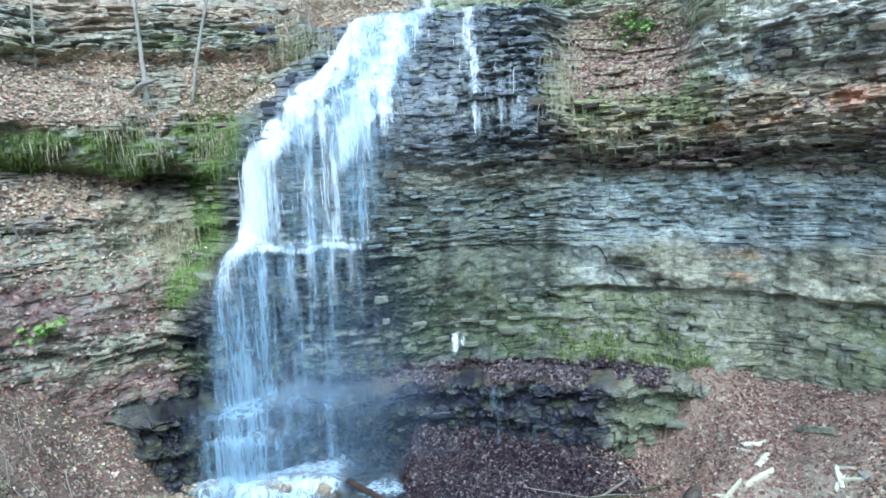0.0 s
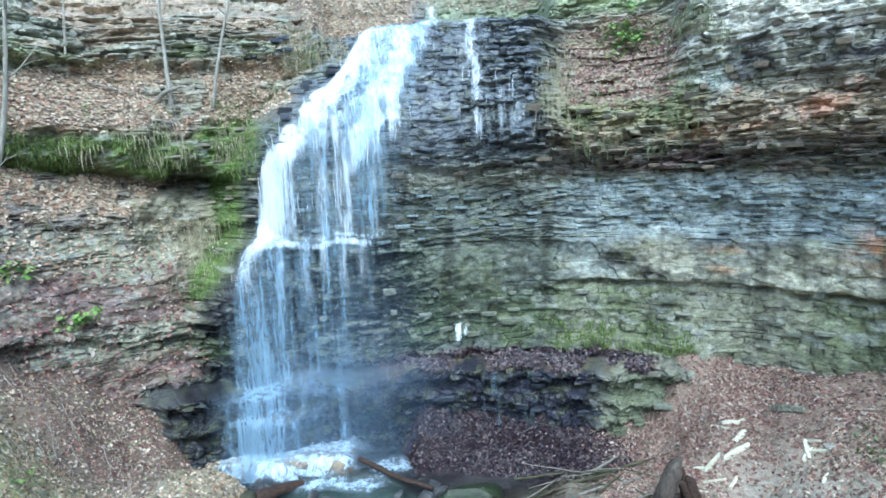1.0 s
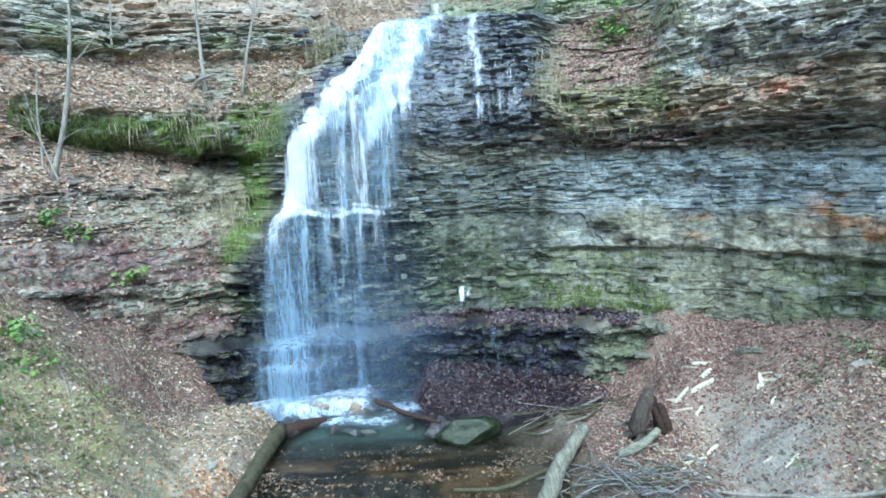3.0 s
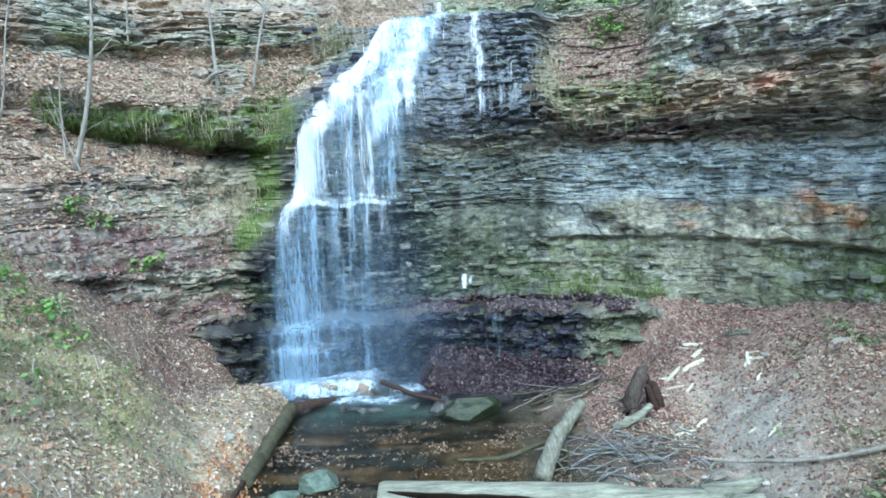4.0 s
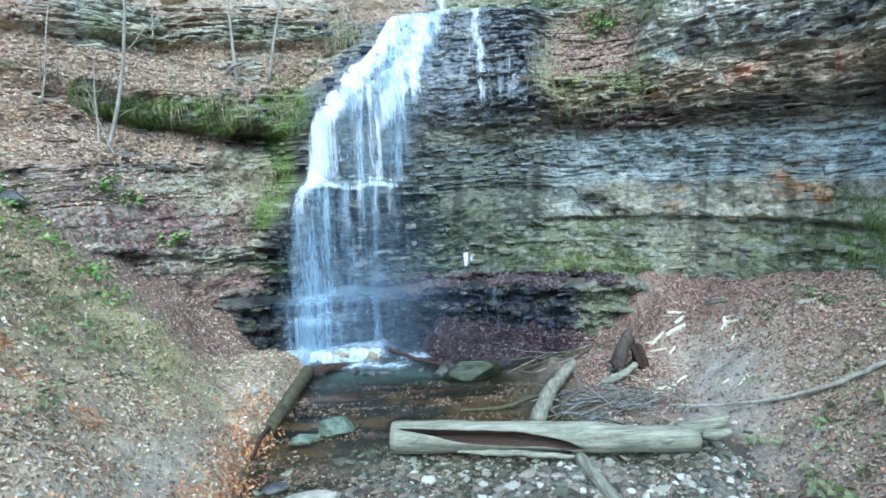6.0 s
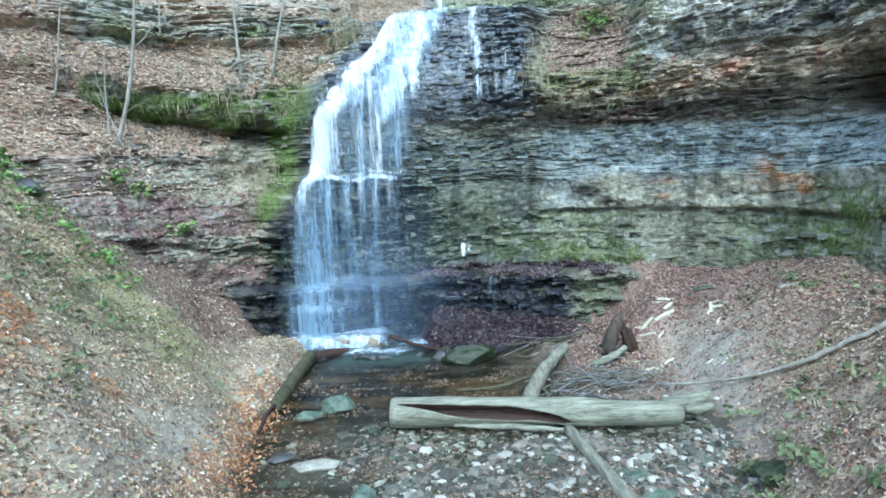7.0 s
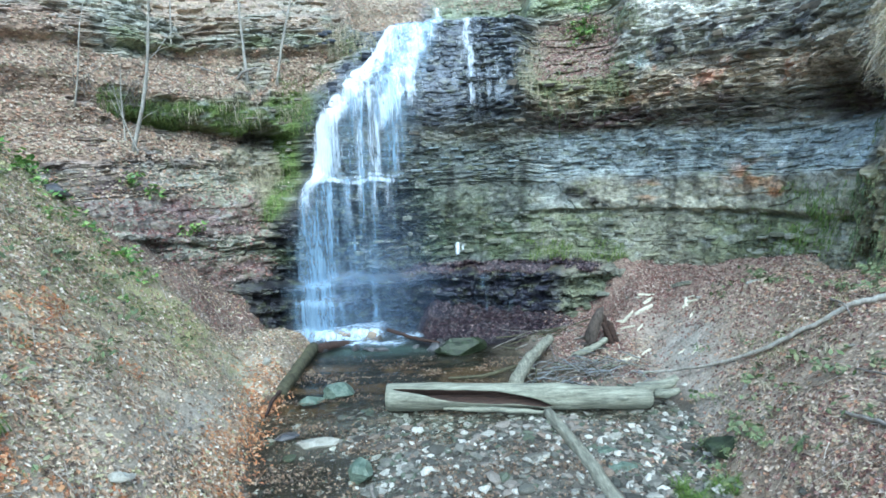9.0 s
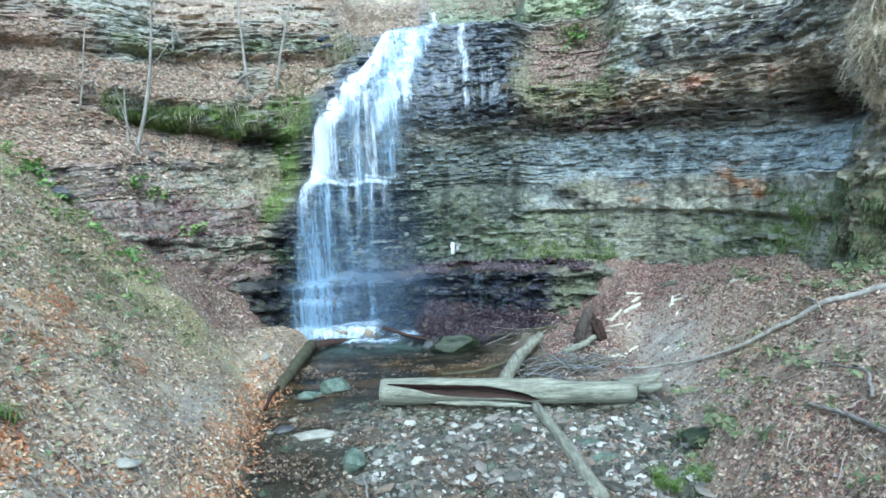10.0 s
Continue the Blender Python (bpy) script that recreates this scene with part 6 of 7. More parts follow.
def hang(name, label, material, n, a_rng, z_rng, lengths, width, share, seed, out=0.35, category="grass", wild=0.25):
    """Blades and stems that grow out of the wall and droop."""
    rng = np.random.default_rng(seed)
    a, z = rng.uniform(*a_rng, n), rng.uniform(*z_rng, n)
    keep = rng.random(n) < share(a, z)
    a, z = a[keep], z[keep]
    n, m = len(a), 5
    ln, f = rng.uniform(*lengths, n), np.linspace(0, 1, m)
    P = wall_point(a, z)
    rad = np.radians(a)
    o = np.stack([-np.sin(rad), -np.cos(rad), 0 * a], -1) + rng.normal(0, wild, (n, 3))
    rise = rng.uniform(0.0, 0.35, n)
    path = P[:, None] + o[:, None] * (out * ln[:, None] * np.sqrt(f))[..., None]
    path[..., 2] += ln[:, None] * (rise[:, None] * f - f ** 2)
    path[..., 0] += 0.06 * fbm(path[..., 2] * 2, a[:, None] * 3, seed=seed, octaves=2)
    w = width * rng.uniform(0.5, 1.5, n)[:, None] * (1 - 0.8 * f)
    side = np.stack([np.cos(rad), -np.sin(rad), 0 * a], -1) + rng.normal(0, 0.4, (n, 3))
    V, Q = ribbons(path, w, side)
    tagged(link_mesh(name, V, Q, material), label, category, kind="stuff")


hang("hanging_grass", "dark green moss and grass drooping from the overhang", MOSSBLADE, 22000, (-53, -25), (6.9, 9.4), (0.05, 0.22), 0.022, lambda a, z: step(lip(a)[0] - 0.1, lip(a)[0] + 0.05, z) * (1 - step(lip(a)[1] - 0.2, lip(a)[1] + 0.1, z)) * step(-0.3, 0.2, fbm(a * 0.3, z * 1.0, seed=131)) * 0.8, 61)
hang("hanging_grass", "dry straw-coloured grass drooping over the ledge", STRAW, 4000, (-45, -25), (7.9, 9.4), (0.15, 0.55), 0.012, lambda a, z: step(0.0, 0.5, fbm(a * 0.3, z * 0.6, seed=132)) * 0.5, 62)
hang("moss_grass", "bright green moss and grass beside the falls", GRASS, 14000, (-34, -23), (3.6, 10.0), (0.05, 0.17), 0.018, lambda a, z: np.clip(1.2 * spot(a, z, -26.3, 8.8, 1.9, 0.8) + 1.2 * np.exp(-((a - fall_side(z) + 1.6) / 1.1) ** 2) * band(4.0, 7.3, 0.5, z), 0, 1), 63)
hang("moss_grass", "moss and short grass along the wet edge of the falls", MOSSBLADE, 9000, (-30, -13), (7.4, 11.2), (0.08, 0.3), 0.02, lambda a, z: np.exp(-((a - fall_side(z) + 1.0) / 1.8) ** 2) * step(-0.5, 0.2, fbm(a * 0.5, z, seed=138)), 73)
hang("moss_grass", "tuft of green moss on the leafy shelf", GRASS, 1500, (-43, -39), (9.1, 9.9), (0.06, 0.16), 0.02, lambda a, z: spot(a, z, -40.8, 9.5, 1.2, 0.3), 64)
hang("wall_grass", "grey-green grass on the damp slope below the overhang", STRAW, 5000, (-38, -28), (4.4, 6.8), (0.12, 0.35), 0.014, lambda a, z: spot(a, z, -32.5, 5.7, 3.0, 0.9) * 0.7, 65)
hang("dry_stems", "dry straw stems hanging beside the head of the falls", STRAW, 2600, (13, 20), (8.6, 11), (0.4, 1.1), 0.013, lambda a, z: spot(a, z, 16, 9.8, 1.6, 0.9), 66, 0.3)
hang("wall_grass", "grass and weeds growing on the ledges above the wall", DULL_GREEN, 6000, (14, 40), (7.6, 11.4), (0.12, 0.4), 0.02, lambda a, z: step(0.0, 0.5, fbm(a * 0.25, z * 0.8, seed=133)) * 0.6 * (1 - 0.8 * step(33, 37, a)), 67)
hang("wall_moss", "green moss on the low beds of the wall", MOSSBLADE, 5000, (6, 36), (2.25, 3.0), (0.05, 0.14), 0.02, lambda a, z: step(0.0, 0.4, fbm(a * 0.25, z * 1.5, seed=134)), 68, 0.5, "moss")
hang("wall_grass", "green weeds at the foot of the wall", GRASS, 9000, (50, 70), (2.9, 5.0), (0.05, 0.18), 0.02, lambda a, z: spot(a, z, 61, 3.8, 4.5, 0.8) * step(-0.3, 0.3, fbm(a * 0.4, z, seed=135)), 69, 0.5)
hang("hanging_stems", "tangle of dry brown stems and roots hanging over the buttress", ROOTS, 26000, (68, 86), (5.8, 13.5), (0.1, 0.4), 0.012, lambda a, z: step(-0.3, 0.2, fbm(a * 0.3, z * 0.8, seed=136)) * (0.3 + 0.7 * step(6, 8, z)) * step(71, 74, a + (z - 8) * 0.6), 70, 0.7, "roots", 0.9)
hang("hanging_stems", "long dry stems trailing from the buttress", ROOTS, 1100, (66, 84), (7.0, 13.0), (0.3, 0.8), 0.009, lambda a, z: 0.5 * step(73, 76, a), 74, 0.35, "roots", 0.7)
hang("hanging_ivy", "dark green creepers on the lower buttress", DULL_GREEN, 11000, (68, 86), (2.9, 7.2), (0.06, 0.2), 0.03, lambda a, z: step(-0.3, 0.3, fbm(a * 0.25, z * 0.7, seed=137)) * 0.7, 71, 0.4, "creeper")
hang("hanging_grass", "dry grass along the rim left of the falls", STRAW, 1600, (-20, -12), (10.6, 12.0), (0.2, 0.7), 0.013, lambda a, z: 0.6 + 0 * a, 72)


def herb(seed, leaves, reach, size):
    """A low broad-leaved plant: stems with a leaf at the end of each."""
    rng = np.random.default_rng(seed)
    t = rng.uniform(0, 6.28, leaves)
    r, z = reach * np.sqrt(rng.uniform(0.05, 1, leaves)), rng.uniform(0.3, 1.0, leaves) * reach * 0.7
    P = np.stack([r * np.cos(t), r * np.sin(t), z], -1)
    N = np.stack([0.5 * np.cos(t), 0.5 * np.sin(t) - 0.5, np.ones(leaves)], -1)
    V, F = leaf_mesh(P, N, rng.uniform(0.6, 1.3, leaves) * size, seed)
    k = len(V)
    st, so = [], []
    for i in range(leaves):
        b = k + 3 * i
        st += [(P[i, 0] * 0.1, P[i, 1] * 0.1, -0.03), (P[i, 0] * 0.1 + 0.012, P[i, 1] * 0.1, -0.03), tuple(P[i])]
        so.append((b, b + 1, b + 2))
    return np.concatenate([V, np.array(st)]), np.concatenate([F, np.array(so)])


def tuft(seed, blades, reach):
    rng = np.random.default_rng(seed)
    t, ln = rng.uniform(0, 6.28, blades), rng.uniform(0.5, 1.2, blades) * reach
    f = np.linspace(0, 1, 4)
    d = np.stack([np.cos(t), np.sin(t)], -1)
    path = np.zeros((blades, 4, 3))
    path[..., :2] = d[:, None] * (ln[:, None] * 0.6 * f ** 1.4)[..., None] + rng.normal(0, reach * 0.15, (blades, 1, 2))
    path[..., 2] = ln[:, None] * (0.9 * f - 0.45 * f ** 2) - 0.02
    side = np.stack([-np.sin(t), np.cos(t), 0 * t], -1)
    return ribbons(path, 0.016 * (1 - 0.85 * f)[None] * np.ones((blades, 1)), side)


def planted(kind, name, label, category, group, material, spots, build, seed, scale=(0.7, 1.3)):
    """Plants of three makes set out at (x, y, z) places."""
    rnd = random.Random(seed)
    makes = [link_mesh(name, *build(seed + k), material) for k in range(3)]
    for i, p in enumerate(spots):
        ob = makes[i] if i < 3 else new(name, makes[i % 3].data)
        k = rnd.uniform(*scale)
        ob.matrix_world = Matrix.Translation(p) @ pose(0, 0, 0, rnd.uniform(-12, 12), rnd.uniform(-12, 12), rnd.uniform(0, 360)) @ Matrix.Diagonal((k, k, k, 1))
        tagged(ob, label, category, group)


def round_spots(cx, cy, rx, ry, n, seed):
    rnd = random.Random(seed)
    out = []
    for _ in range(n):
        x, y = rnd.gauss(cx, rx), rnd.gauss(cy, ry)
        out.append((x, y, ground_at(x, y)))
    return out


def wall_spots(a, z, sa, sz, n, seed):
    rnd = random.Random(seed)
    out = []
    for _ in range(n):
        p = wall_point(np.array([rnd.gauss(a, sa)]), np.array([rnd.gauss(z, sz)]), 0.02)[0]
        out.append(tuple(float(v) for v in p))
    return out


crest = []
rnd = random.Random(77)
for i in range(46):
    f = rnd.random()
    x, y = -8.0 - 3.8 * f + rnd.gauss(0, 0.3), 7.0 + 0.6 * f + rnd.gauss(0, 0.55)
    crest.append((x, y, ground_at(x, y)))
planted("herb", "green_plant", "low green broad-leaved plant on the crest of the bank", "plant", "plants on the bank", GREEN, crest, lambda k: herb(k, 16, 0.3, 0.13), 201)
planted("herb", "green_plant", "dull green creeping plant on the earth bank", "plant", "creeping plants", DULL_GREEN, round_spots(-8.2, 5.4, 0.9, 1.2, 34, 3) + round_spots(-6.6, 0.3, 0.7, 0.9, 12, 4), lambda k: herb(k, 14, 0.28, 0.10), 211)
planted("herb", "green_plant", "bright green leafy plant on a rock ledge", "plant", "plants on the ledges", GREEN, wall_spots(-53.5, 5.9, 0.7, 0.12, 6, 5) + wall_spots(-50.5, 5.4, 0.8, 0.1, 4, 6) + wall_spots(-46, 4.0, 1.2, 0.15, 5, 7), lambda k: herb(k, 16, 0.3, 0.15), 221)
planted("herb", "green_plant", "green leafy bush above the wall", "plant", "plants above the wall", GREEN, wall_spots(23.5, 10.7, 1.0, 0.45, 16, 8), lambda k: herb(k, 22, 0.35, 0.12), 231)
planted("herb", "green_plant", "small green plant among dead leaves", "plant", "plants on the leafy bank", DULL_GREEN, round_spots(8.0, 8.2, 0.5, 0.5, 6, 9) + round_spots(8.6, 7.4, 0.4, 0.4, 5, 10) + round_spots(9.2, 4.9, 0.5, 0.6, 16, 11) + round_spots(6.3, 4.6, 0.7, 1.0, 7, 12) + round_spots(4.7, 2.4, 0.4, 0.35, 14, 13) + round_spots(5.9, 1.4, 0.6, 1.3, 16, 14), lambda k: herb(k, 15, 0.26, 0.11), 241)
planted("tuft", "grass_tuft", "bright green grass tuft at the foot of the bank", "grass", "grass tufts", GRASS, round_spots(3.65, 1.75, 0.16, 0.2, 9, 15) + round_spots(4.3, 1.5, 0.15, 0.2, 7, 16) + round_spots(-6.3, -0.4, 0.3, 0.4, 6, 17), lambda k: tuft(k, 46, 0.34), 251)
planted("tuft", "grass_tuft", "dry grass tuft among leaves", "grass", "dry tufts", STRAW, round_spots(6.2, 2.2, 1.0, 1.8, 34, 18) + round_spots(-8.4, 6.0, 1.0, 0.9, 30, 19) + round_spots(-7.4, 3.0, 0.8, 1.5, 14, 20), lambda k: tuft(k, 26, 0.26), 261)

# ---- young trees ----


def tree(x, y, z, tip, r0, seed, label, twigs=7, bend=0.25, low=0.45):
    """A bare sapling: tapered trunk, limbs and forked twigs."""
    rnd = random.Random(seed)
    base, top = Vector((x, y, z - 0.15)), Vector(tip)
    ob = tagged(new("sapling"), label, "tree")
    n = 16
    pts = []
    for i in range(n):
        f = i / (n - 1)
        pts.append(base.lerp(top, f) + Vector((bend * math.sin(f * 4.2 + seed) * f * (1 - 0.4 * f), 0.5 * bend * math.sin(f * 5 + seed * 2) * f, 0)))
    part("trunk", tube(pts, [r0 * (1 - 0.75 * i / (n - 1)) * (1.5 if i == 0 else 1) for i in range(n)], 10, 0.15, seed), SAPLING, ob)
    for k in range(twigs):
        f = low + (0.97 - low) * k / max(twigs - 1, 1)
        p = pts[int(f * (n - 1))]
        t = rnd.uniform(0, 6.28)
        ln = rnd.uniform(0.5, 1.5) * (1.2 - f * 0.6)
        d = Vector((math.cos(t), math.sin(t) * 0.7, rnd.uniform(0.3, 1.0))).normalized()
        q = [p, p + d * ln * 0.35 + Vector((0, 0, 0.02)), p + d * ln * 0.7 + Vector((rnd.uniform(-0.1, 0.1), 0, 0.1)), p + d * ln + Vector((rnd.uniform(-0.15, 0.15), rnd.uniform(-0.1, 0.1), 0.2))]
        r = r0 * 0.3 * (1.1 - 0.5 * f)
        limb = part("limb", tube(q, [r, r * 0.8, r * 0.6, r * 0.25], 6, 0.1, seed + k), SAPLING, ob)
        for j in range(2):
            e = q[1 + j]
            dd = (d + Vector((rnd.uniform(-0.8, 0.8), rnd.uniform(-0.8, 0.8), rnd.uniform(-0.2, 0.5)))).normalized() * ln * 0.45
            part("twig", tube([e, e + dd * 0.5 + Vector((0, 0, 0.03)), e + dd], [r * 0.5, r * 0.35, r * 0.15], 5, 0.1, seed + k + j), SAPLING, limb)
    return ob


def shelf(a, z):
    return tuple(float(v) for v in wall_point(np.array([float(a)]), np.array([float(z)]))[0])


p = shelf(-50.9, 6.9)
tree(*p, (p[0] + 1.9, p[1] + 0.2, p[2] + 7.2), 0.07, 1, "slender pale leaning sapling on the leafy shelf", 9, 0.5)
tree(p[0] - 0.25, p[1] + 0.05, p[2] + 0.1, (p[0] - 0.1, p[1] + 0.2, p[2] + 3.2), 0.035, 2, "thin bare young tree on the leafy shelf", 7, 0.2, 0.25)
tree(p[0] + 0.25, p[1] - 0.1, p[2], (p[0] - 0.5, p[1] + 0.1, p[2] + 2.2), 0.025, 3, "thin bare young tree on the leafy shelf", 5, 0.2, 0.3)
p = shelf(-32.8, 9.45)
tree(*p, (p[0] - 0.25, p[1] + 0.3, p[2] + 7), 0.06, 4, "straight slender sapling on the upper shelf", 8, 0.08)
p = shelf(-28.6, 9.4)
tree(*p, (p[0] + 1.4, p[1] + 0.4, p[2] + 6.5), 0.05, 5, "slender leaning sapling on the upper shelf", 8, 0.25)
p = shelf(-41.5, 10.5)
tree(*p, (p[0] + 0.1, p[1] + 0.3, p[2] + 5.5), 0.035, 6, "thin bare sapling on the upper shelf", 7, 0.12)
p = shelf(-56, 8.4)
tree(*p, (p[0] + 0.9, p[1] + 0.2, p[2] + 4.0), 0.03, 8, "thin bare sapling on the leafy slope", 9, 0.3, 0.2)
wood("fallen_branch", [shelf(-34.2, 9.55), tuple(np.array(shelf(-33, 9.6)) + (0, -0.2, 0.2)), tuple(np.array(shelf(-31, 9.75)) + (0, -0.25, 0.22))], 0.075, 0.04, BRANCH, "grey fallen branch on the leafy shelf", "branch", seed=23)
wood("fallen_branch", [tuple(np.array(shelf(-39.8, 10.1)) + (0, -0.1, 0.1)), tuple(np.array(shelf(-38, 9.9)) + (0, -0.15, 0.1)), tuple(np.array(shelf(-36, 9.75)) + (0, -0.1, 0.05))], 0.03, 0.02, BRANCH, "thin fallen branch on the leafy shelf", "branch", seed=24)
wood("dead_stick", [shelf(-45.6, 6.0), tuple(np.array(shelf(-45.8, 6.3)) + (-0.05, -0.2, 0.35))], 0.03, 0.02, BRANCH, "short dead stick standing in leaves", "branch", seed=25, n=6)
wood("dead_stick", [tuple(np.array(shelf(20.5, 6.9)) + (0, -0.05, -0.1)), tuple(np.array(shelf(20.5, 7.2)) + (0, -0.15, 0.25))], 0.02, 0.012, GRASS, "small green stalk on a wall ledge", "plant", seed=26, n=6)


def shrub(a, z, seed, n, reach, label):
    rnd = random.Random(seed)
    o = Vector(shelf(a, z))
    ob = tagged(new("shrub"), label, "shrub")
    for i in range(n):
        t = rnd.uniform(-2.6, -0.5)
        ln = rnd.uniform(0.5, 1.0) * reach
        b = o + Vector((rnd.uniform(-0.5, 0.5), 0.0, rnd.uniform(-0.15, 0.15)))
        d = Vector((math.cos(t) * 0.9, -0.35, rnd.uniform(-0.2, 0.9))) * ln
        part("twig", tube([b, b + d * 0.4 + Vector((0, 0, 0.12)), b + d * 0.75 + Vector((0, 0, 0.08)), b + d - Vector((0, 0, 0.1 * ln))], [0.014, 0.011, 0.008, 0.004], 5, 0.1, i), BRANCH, ob)


shrub(-49.5, 8.5, 5, 30, 1.3, "bare grey twiggy shrub over the mossy ledge")
shrub(-55, 8.9, 6, 18, 1.2, "bare grey twiggy shrub on the leafy slope")
shrub(66.5, 9.6, 7, 22, 1.4, "dry bare shrub hanging over the cave")


def twigs(name, label, n, box, share, seed, material):
    x, y, h = scatter(n, box, share, seed)
    rng = np.random.default_rng(seed)
    n = len(x)
    t, ln = rng.uniform(0, 6.28, n), rng.gamma(2.0, 0.11, n).clip(0.08, 0.8)
    f = np.linspace(-0.5, 0.5, 4)
    px = x[:, None] + np.cos(t)[:, None] * ln[:, None] * f + rng.normal(0, 0.015, (n, 4))
    py = y[:, None] + np.sin(t)[:, None] * ln[:, None] * f + rng.normal(0, 0.015, (n, 4))
    pz = ground_height(px, py) + rng.uniform(0.01, 0.07, (n, 1)) + rng.uniform(-0.01, 0.03, (n, 4))
    path = np.stack([px, py, pz], -1)
    w = rng.uniform(0.006, 0.02, n)[:, None] * (1 - 0.5 * (f + 0.5))
    up, side = np.array([0, 0, 1.0]), np.stack([-np.sin(t), np.cos(t), 0 * t], -1)
    V1, Q1 = ribbons(path, w, side)
    V2, Q2 = ribbons(path, w, up)
    tagged(link_mesh(name, np.concatenate([V1, V2]), np.concatenate([Q1, Q2 + len(V1)]), material), label, "twigs", kind="stuff")


def bank_grass(name, label, material, n, box, share, seed, lo, hi):
    x, y, h = scatter(n, box, share, seed)
    rng = np.random.default_rng(seed + 9)
    n = len(x)
    t, ln = rng.uniform(0, 6.28, n), rng.uniform(lo, hi, n)
    f = np.linspace(0, 1, 4)
    path = np.stack([x, y, h], -1)[:, None] + np.zeros((n, 4, 3))
    lean = rng.uniform(0.3, 1.0, n)
    path[..., 0] += (np.cos(t) * ln * lean)[:, None] * f ** 1.5
    path[..., 1] += (np.sin(t) * ln * lean)[:, None] * f ** 1.5
    path[..., 2] += ln[:, None] * (0.9 * f - 0.5 * lean[:, None] * f ** 2) - 0.01
    V, Q = ribbons(path, 0.013 * rng.uniform(0.6, 1.5, n)[:, None] * (1 - 0.85 * f), np.stack([-np.sin(t), np.cos(t), 0 * t], -1))
    tagged(link_mesh(name, V, Q, material), label, "grass", kind="stuff")


BANKGRASS = island("yellow-green grass blade", [(0.3, 0.31, 0.12), (0.4, 0.38, 0.2), (0.22, 0.26, 0.08), (0.48, 0.43, 0.28), (0.16, 0.22, 0.06), (0.38, 0.33, 0.2)], 0.7)
bank_grass("bank_grass", "thin yellow-green grass over the crest of the earth bank", BANKGRASS, 85000, (-12, -5, 2.0, 9), lambda x, y, h: (h > 0.3) * np.clip(1.3 * spot(x, y, -9.6, 6.9, 2.2, 1.5) + 1.0 * spot(x, y, -7.6, 6.4, 1.2, 1.0) + 0.6 * spot(x, y, -8.5, 4.2, 1.1, 1.6), 0, 1) * step(-0.5, 0.2, fbm(x * 1.2, y * 1.2, seed=141)), 310, 0.04, 0.15)
bank_grass("bank_grass", "sparse dry grass and weeds on the leafy bank", BANKGRASS, 26000, (4.2, 10, -3, 5.5), lambda x, y, h: (h > 0.3) * step(0.05, 0.6, fbm(x * 0.9, y * 0.9, seed=142)) * 0.8, 311, 0.05, 0.2)
TWIG = island("dry twig", [(0.3, 0.24, 0.18), (0.45, 0.39, 0.32), (0.2, 0.16, 0.12), (0.55, 0.5, 0.43), (0.35, 0.3, 0.24)], 0.8)
twigs("fallen_twigs", "dry twigs and stalks strewn over the leafy bank", 5200, (3.2, 10, -3, 12.5), lambda x, y, h: (h > 0.15) * (0.35 + 0.65 * step(-2, 4, -y + 3)) * bare(x, y), 301, TWIG)
twigs("fallen_twigs", "dry twigs and straw strewn over the earth bank", 7000, (-11.5, -4.3, -3, 11), lambda x, y, h: (h > 0.15) * 0.7 * bare(x, y), 302, TWIG)

# ---- loose slabs of the cliff ----


def slab_mesh(seed):
    """A broken bed of stone, one metre wide before it is sized."""
    rnd = random.Random(seed)
    ring = []
    for i in range(7):
        t = 2 * math.pi * i / 7 + rnd.uniform(-0.25, 0.25)
        k = rnd.uniform(0.8, 1.1)
        ring.append((0.55 * k * max(-0.85, min(0.85, math.cos(t) * 1.2)), 0.5 * k * max(-0.8, min(0.8, math.sin(t) * 1.2))))
    vs, fs = [], []
    for z, k in ((-0.5, 0.9), (-0.3, 1.0), (0.32, 1.0), (0.5, 0.88)):
        for u, v in ring:
            vs.append((u * k + rnd.uniform(-0.02, 0.02), v * k + rnd.uniform(-0.02, 0.02), z + rnd.uniform(-0.06, 0.06)))
    for r in range(3):
        for i in range(7):
            fs.append((r * 7 + i, r * 7 + (i + 1) % 7, (r + 1) * 7 + (i + 1) % 7, (r + 1) * 7 + i))
    fs += [tuple(range(6, -1, -1)), tuple(range(21, 28))]
    me = bpy.data.meshes.new("rock_slab")
    me.from_pydata(vs, [], fs)
    return me


def slab_material(name, dark, light, rough):
    m, t, b = nodes_of(name)
    o = t.nodes.new("ShaderNodeObjectInfo")
    n1, n2 = tex(t, "ShaderNodeTexNoise", 8, 6, 0.65, (1, 1, 2.2)), tex(t, "ShaderNodeTexNoise", 45, 3, 0.6)
    r0 = ramp(t, o.outputs["Random"], [(0.0, dark), (1.0, light)])
    r1 = ramp(t, n1.outputs["Fac"], [(0.28, (0.55, 0.55, 0.55)), (0.72, (1.35, 1.35, 1.35))])
    r2 = ramp(t, n2.outputs["Fac"], [(0.3, (0.75, 0.75, 0.75)), (0.7, (1.25, 1.25, 1.25))])
    t.links.new(mixc(t, mixc(t, r0.outputs["Color"], r1.outputs["Color"], 1.0), r2.outputs["Color"], 1.0), b.inputs["Base Color"])
    b.inputs["Roughness"].default_value = rough
    bump(t, b, n2.outputs["Fac"], 0.5, 0.015, bump(t, b, n1.outputs["Fac"], 0.8, 0.04))
    return m


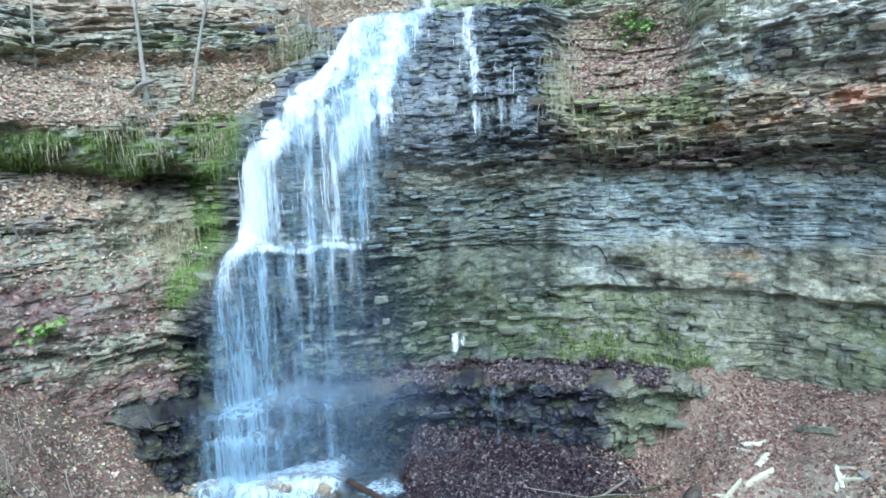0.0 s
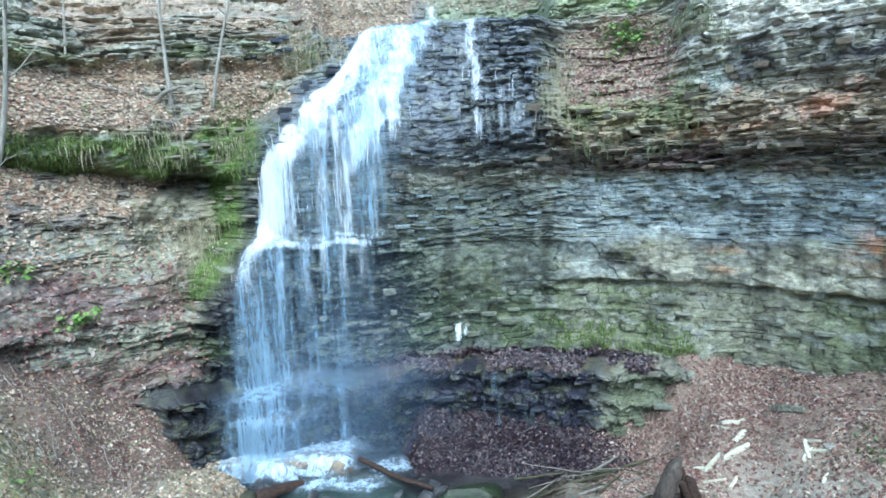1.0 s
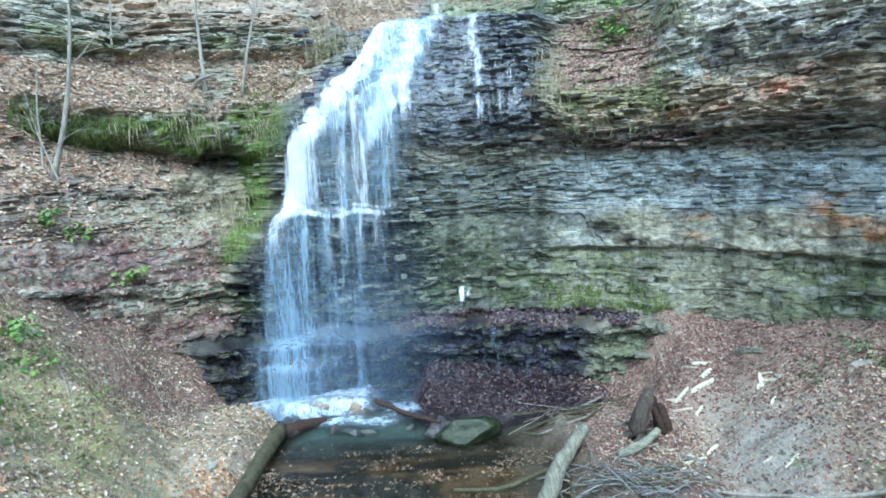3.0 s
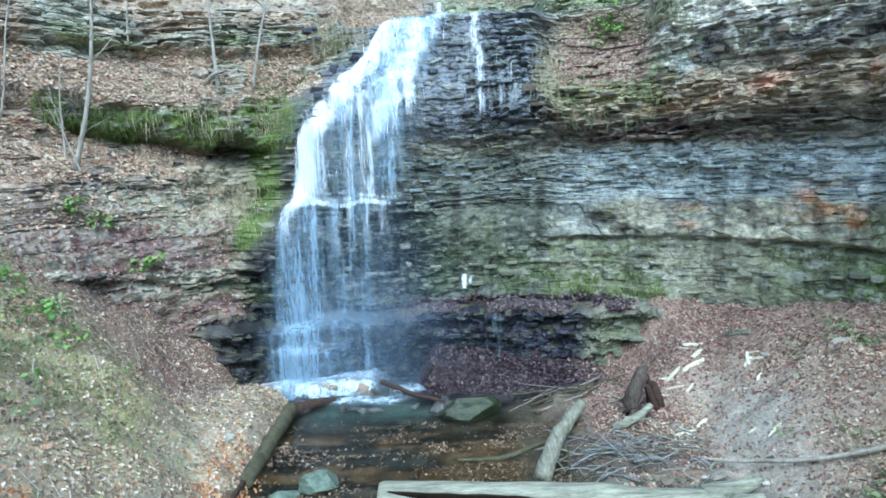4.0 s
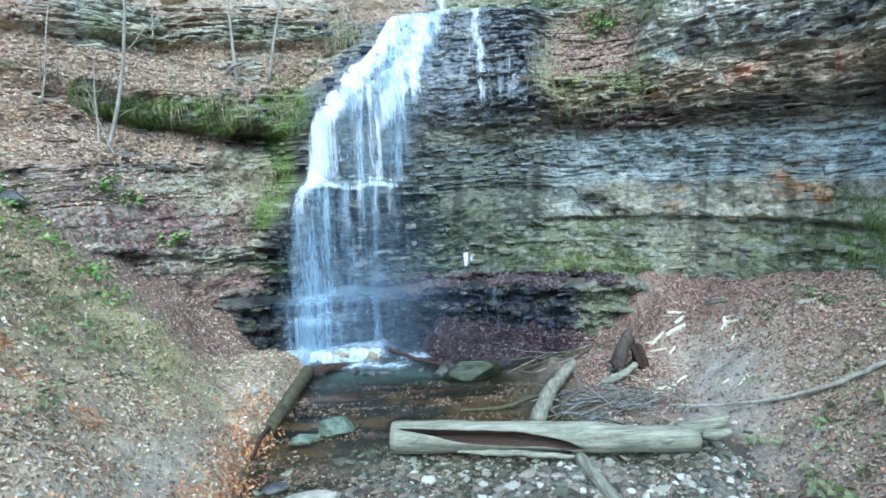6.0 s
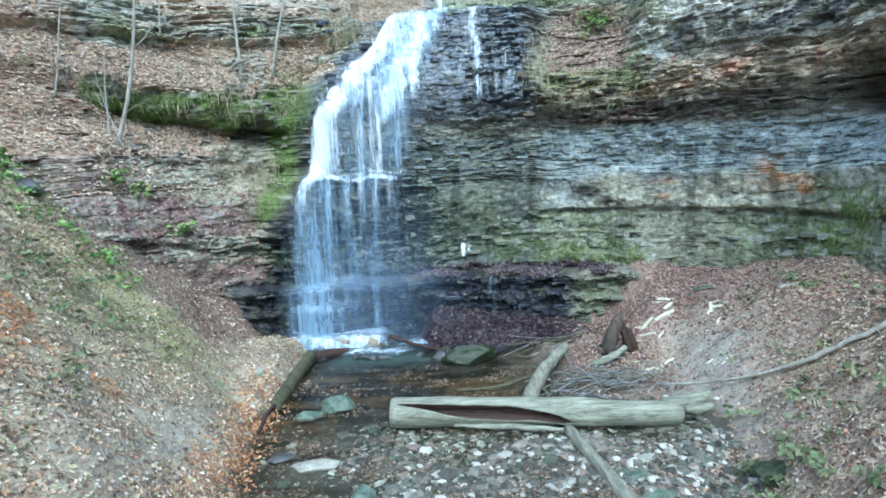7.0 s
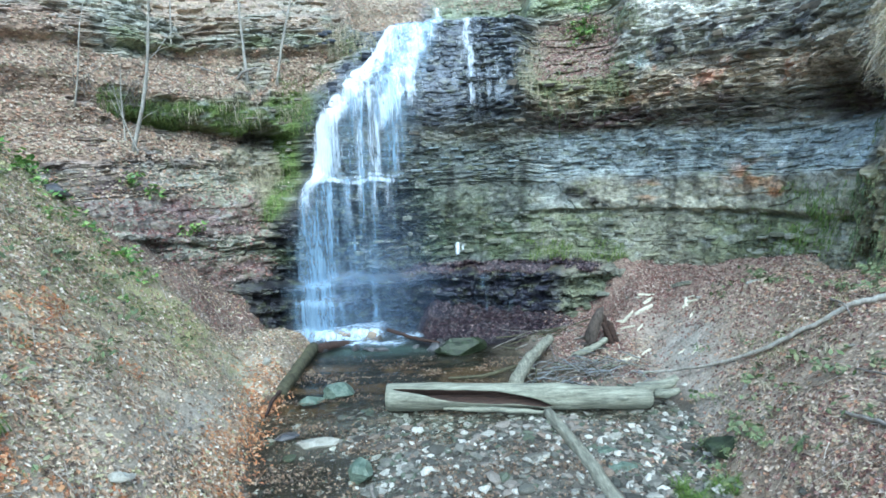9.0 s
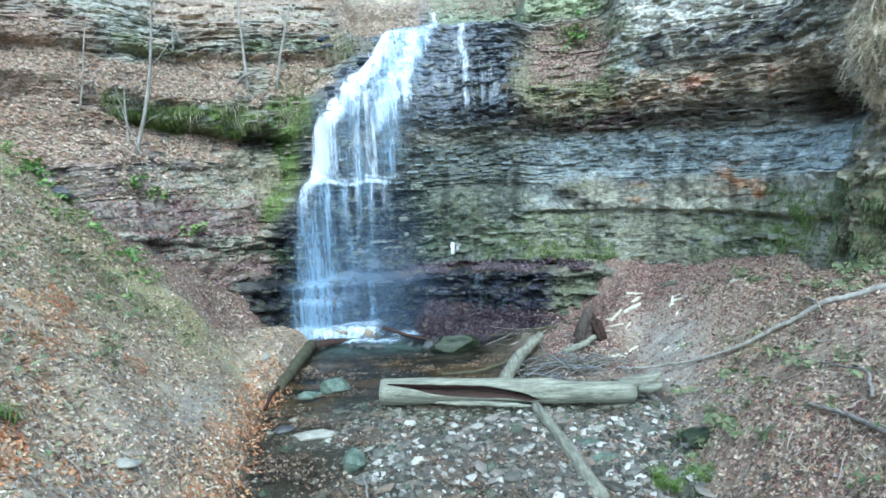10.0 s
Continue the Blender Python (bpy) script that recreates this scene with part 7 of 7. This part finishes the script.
SLAB = {
    "blue": slab_material("blue-grey shale", (0.15, 0.19, 0.21), (0.36, 0.42, 0.43), 0.7),
    "brown": slab_material("brown thin-bedded stone", (0.06, 0.05, 0.04), (0.26, 0.22, 0.16), 0.8),
    "olive": slab_material("olive limestone", (0.13, 0.145, 0.10), (0.33, 0.34, 0.28), 0.8),
    # wet black, with the blue cast of the shade added to the colour
    "wet": slab_material("black wet stone", (0.02, 0.023, 0.032), (0.07, 0.08, 0.105), 0.3),
    "buff": slab_material("buff limestone", (0.18, 0.16, 0.12), (0.4, 0.37, 0.29), 0.85),
}


def build_slabs():
    rnd = random.Random(88)
    beds = bed_edges()
    makes = {k: [] for k in SLAB}
    for k, m in SLAB.items():
        for i in range(4):
            me = slab_mesh(i + 10 * len(k))
            me.materials.append(m)
            makes[k].append(me)
    made = 0
    while made < 300:
        a = rnd.uniform(-34, 64)
        z0, h = rnd.choice(beds)
        if float(crumbled(np.array([a]), np.array([z0]))[0]) > 0.3 or not 0.3 < z0 < 11.5 or 1.75 < z0 < 2.45 or float(soil_share(np.array([a]), np.array([z0]))[0]) > 0.2 or 4.0 < z0 < 5.3:
            continue
        if -24 < a < 12 and z0 > 7.2 or z0 < 2.0 and -38 < a < 23:
            kind = "wet"
        elif a < -25:
            kind = "buff"
        elif 5.3 < z0 < 6.8:
            kind = "blue"
        elif z0 < 4:
            kind = "olive"
        else:
            kind = "brown"
        w = rnd.uniform(0.18, 0.55)
        th = max(0.05, min(h * rnd.uniform(0.6, 1.0), 0.2))
        x, y, z = shelf(a, z0 + h / 2)
        ob = new("rock_slab", makes[kind][made % 4])
        ob.parent = CLIFF
        ob.matrix_world = Matrix.Translation((x, y, z)) @ pose(0, 0, 0, rnd.uniform(-4, 4), rnd.uniform(-3, 3), -a + rnd.uniform(-14, 14) + (180 if rnd.random() < 0.5 else 0)) @ Matrix.Diagonal((w, rnd.uniform(0.25, 0.45), th, 1))
        made += 1


build_slabs()

# ---- larger stones of the gravel bar ----


def build_stones():
    rnd = random.Random(61)
    mats = [slab_material("pale stream stone", (0.2, 0.195, 0.16), (0.55, 0.54, 0.48), 0.65), slab_material("dark stream stone", (0.06, 0.062, 0.05), (0.22, 0.21, 0.175), 0.5)]
    makes = []
    for k in range(8):
        V, F = pieces(np.zeros((1, 3)), np.ones(1), 0.75, 500 + k)
        me = bpy.data.meshes.new("stone")
        me.from_pydata(V.tolist(), [], F.tolist())
        me.materials.append(mats[k % 2 if k < 6 else 0])
        makes.append(me)
    x, y, h = scatter(1500, (-3.6, 4.2, 0.2, 5.2), lambda x, y, h: (h < 0.3) * np.clip(0.12 + step(-2.2, -1.2, x + 0.5 * fbm(x, y, seed=145)), 0, 1) * step(-0.5, 0.3, fbm(x * 0.9, y * 1.3, seed=146)), 91)
    for i in range(min(260, len(x))):
        k = 0.045 + 0.09 * rnd.random() ** 2
        ob = new("stone", makes[i % 8])
        ob.parent = GROUND
        ob.matrix_world = Matrix.Translation((x[i], y[i], max(h[i], -0.06) + 0.2 * k)) @ pose(0, 0, 0, rnd.uniform(-15, 15), rnd.uniform(-15, 15), rnd.uniform(0, 360)) @ Matrix.Scale(k, 4)


build_stones()
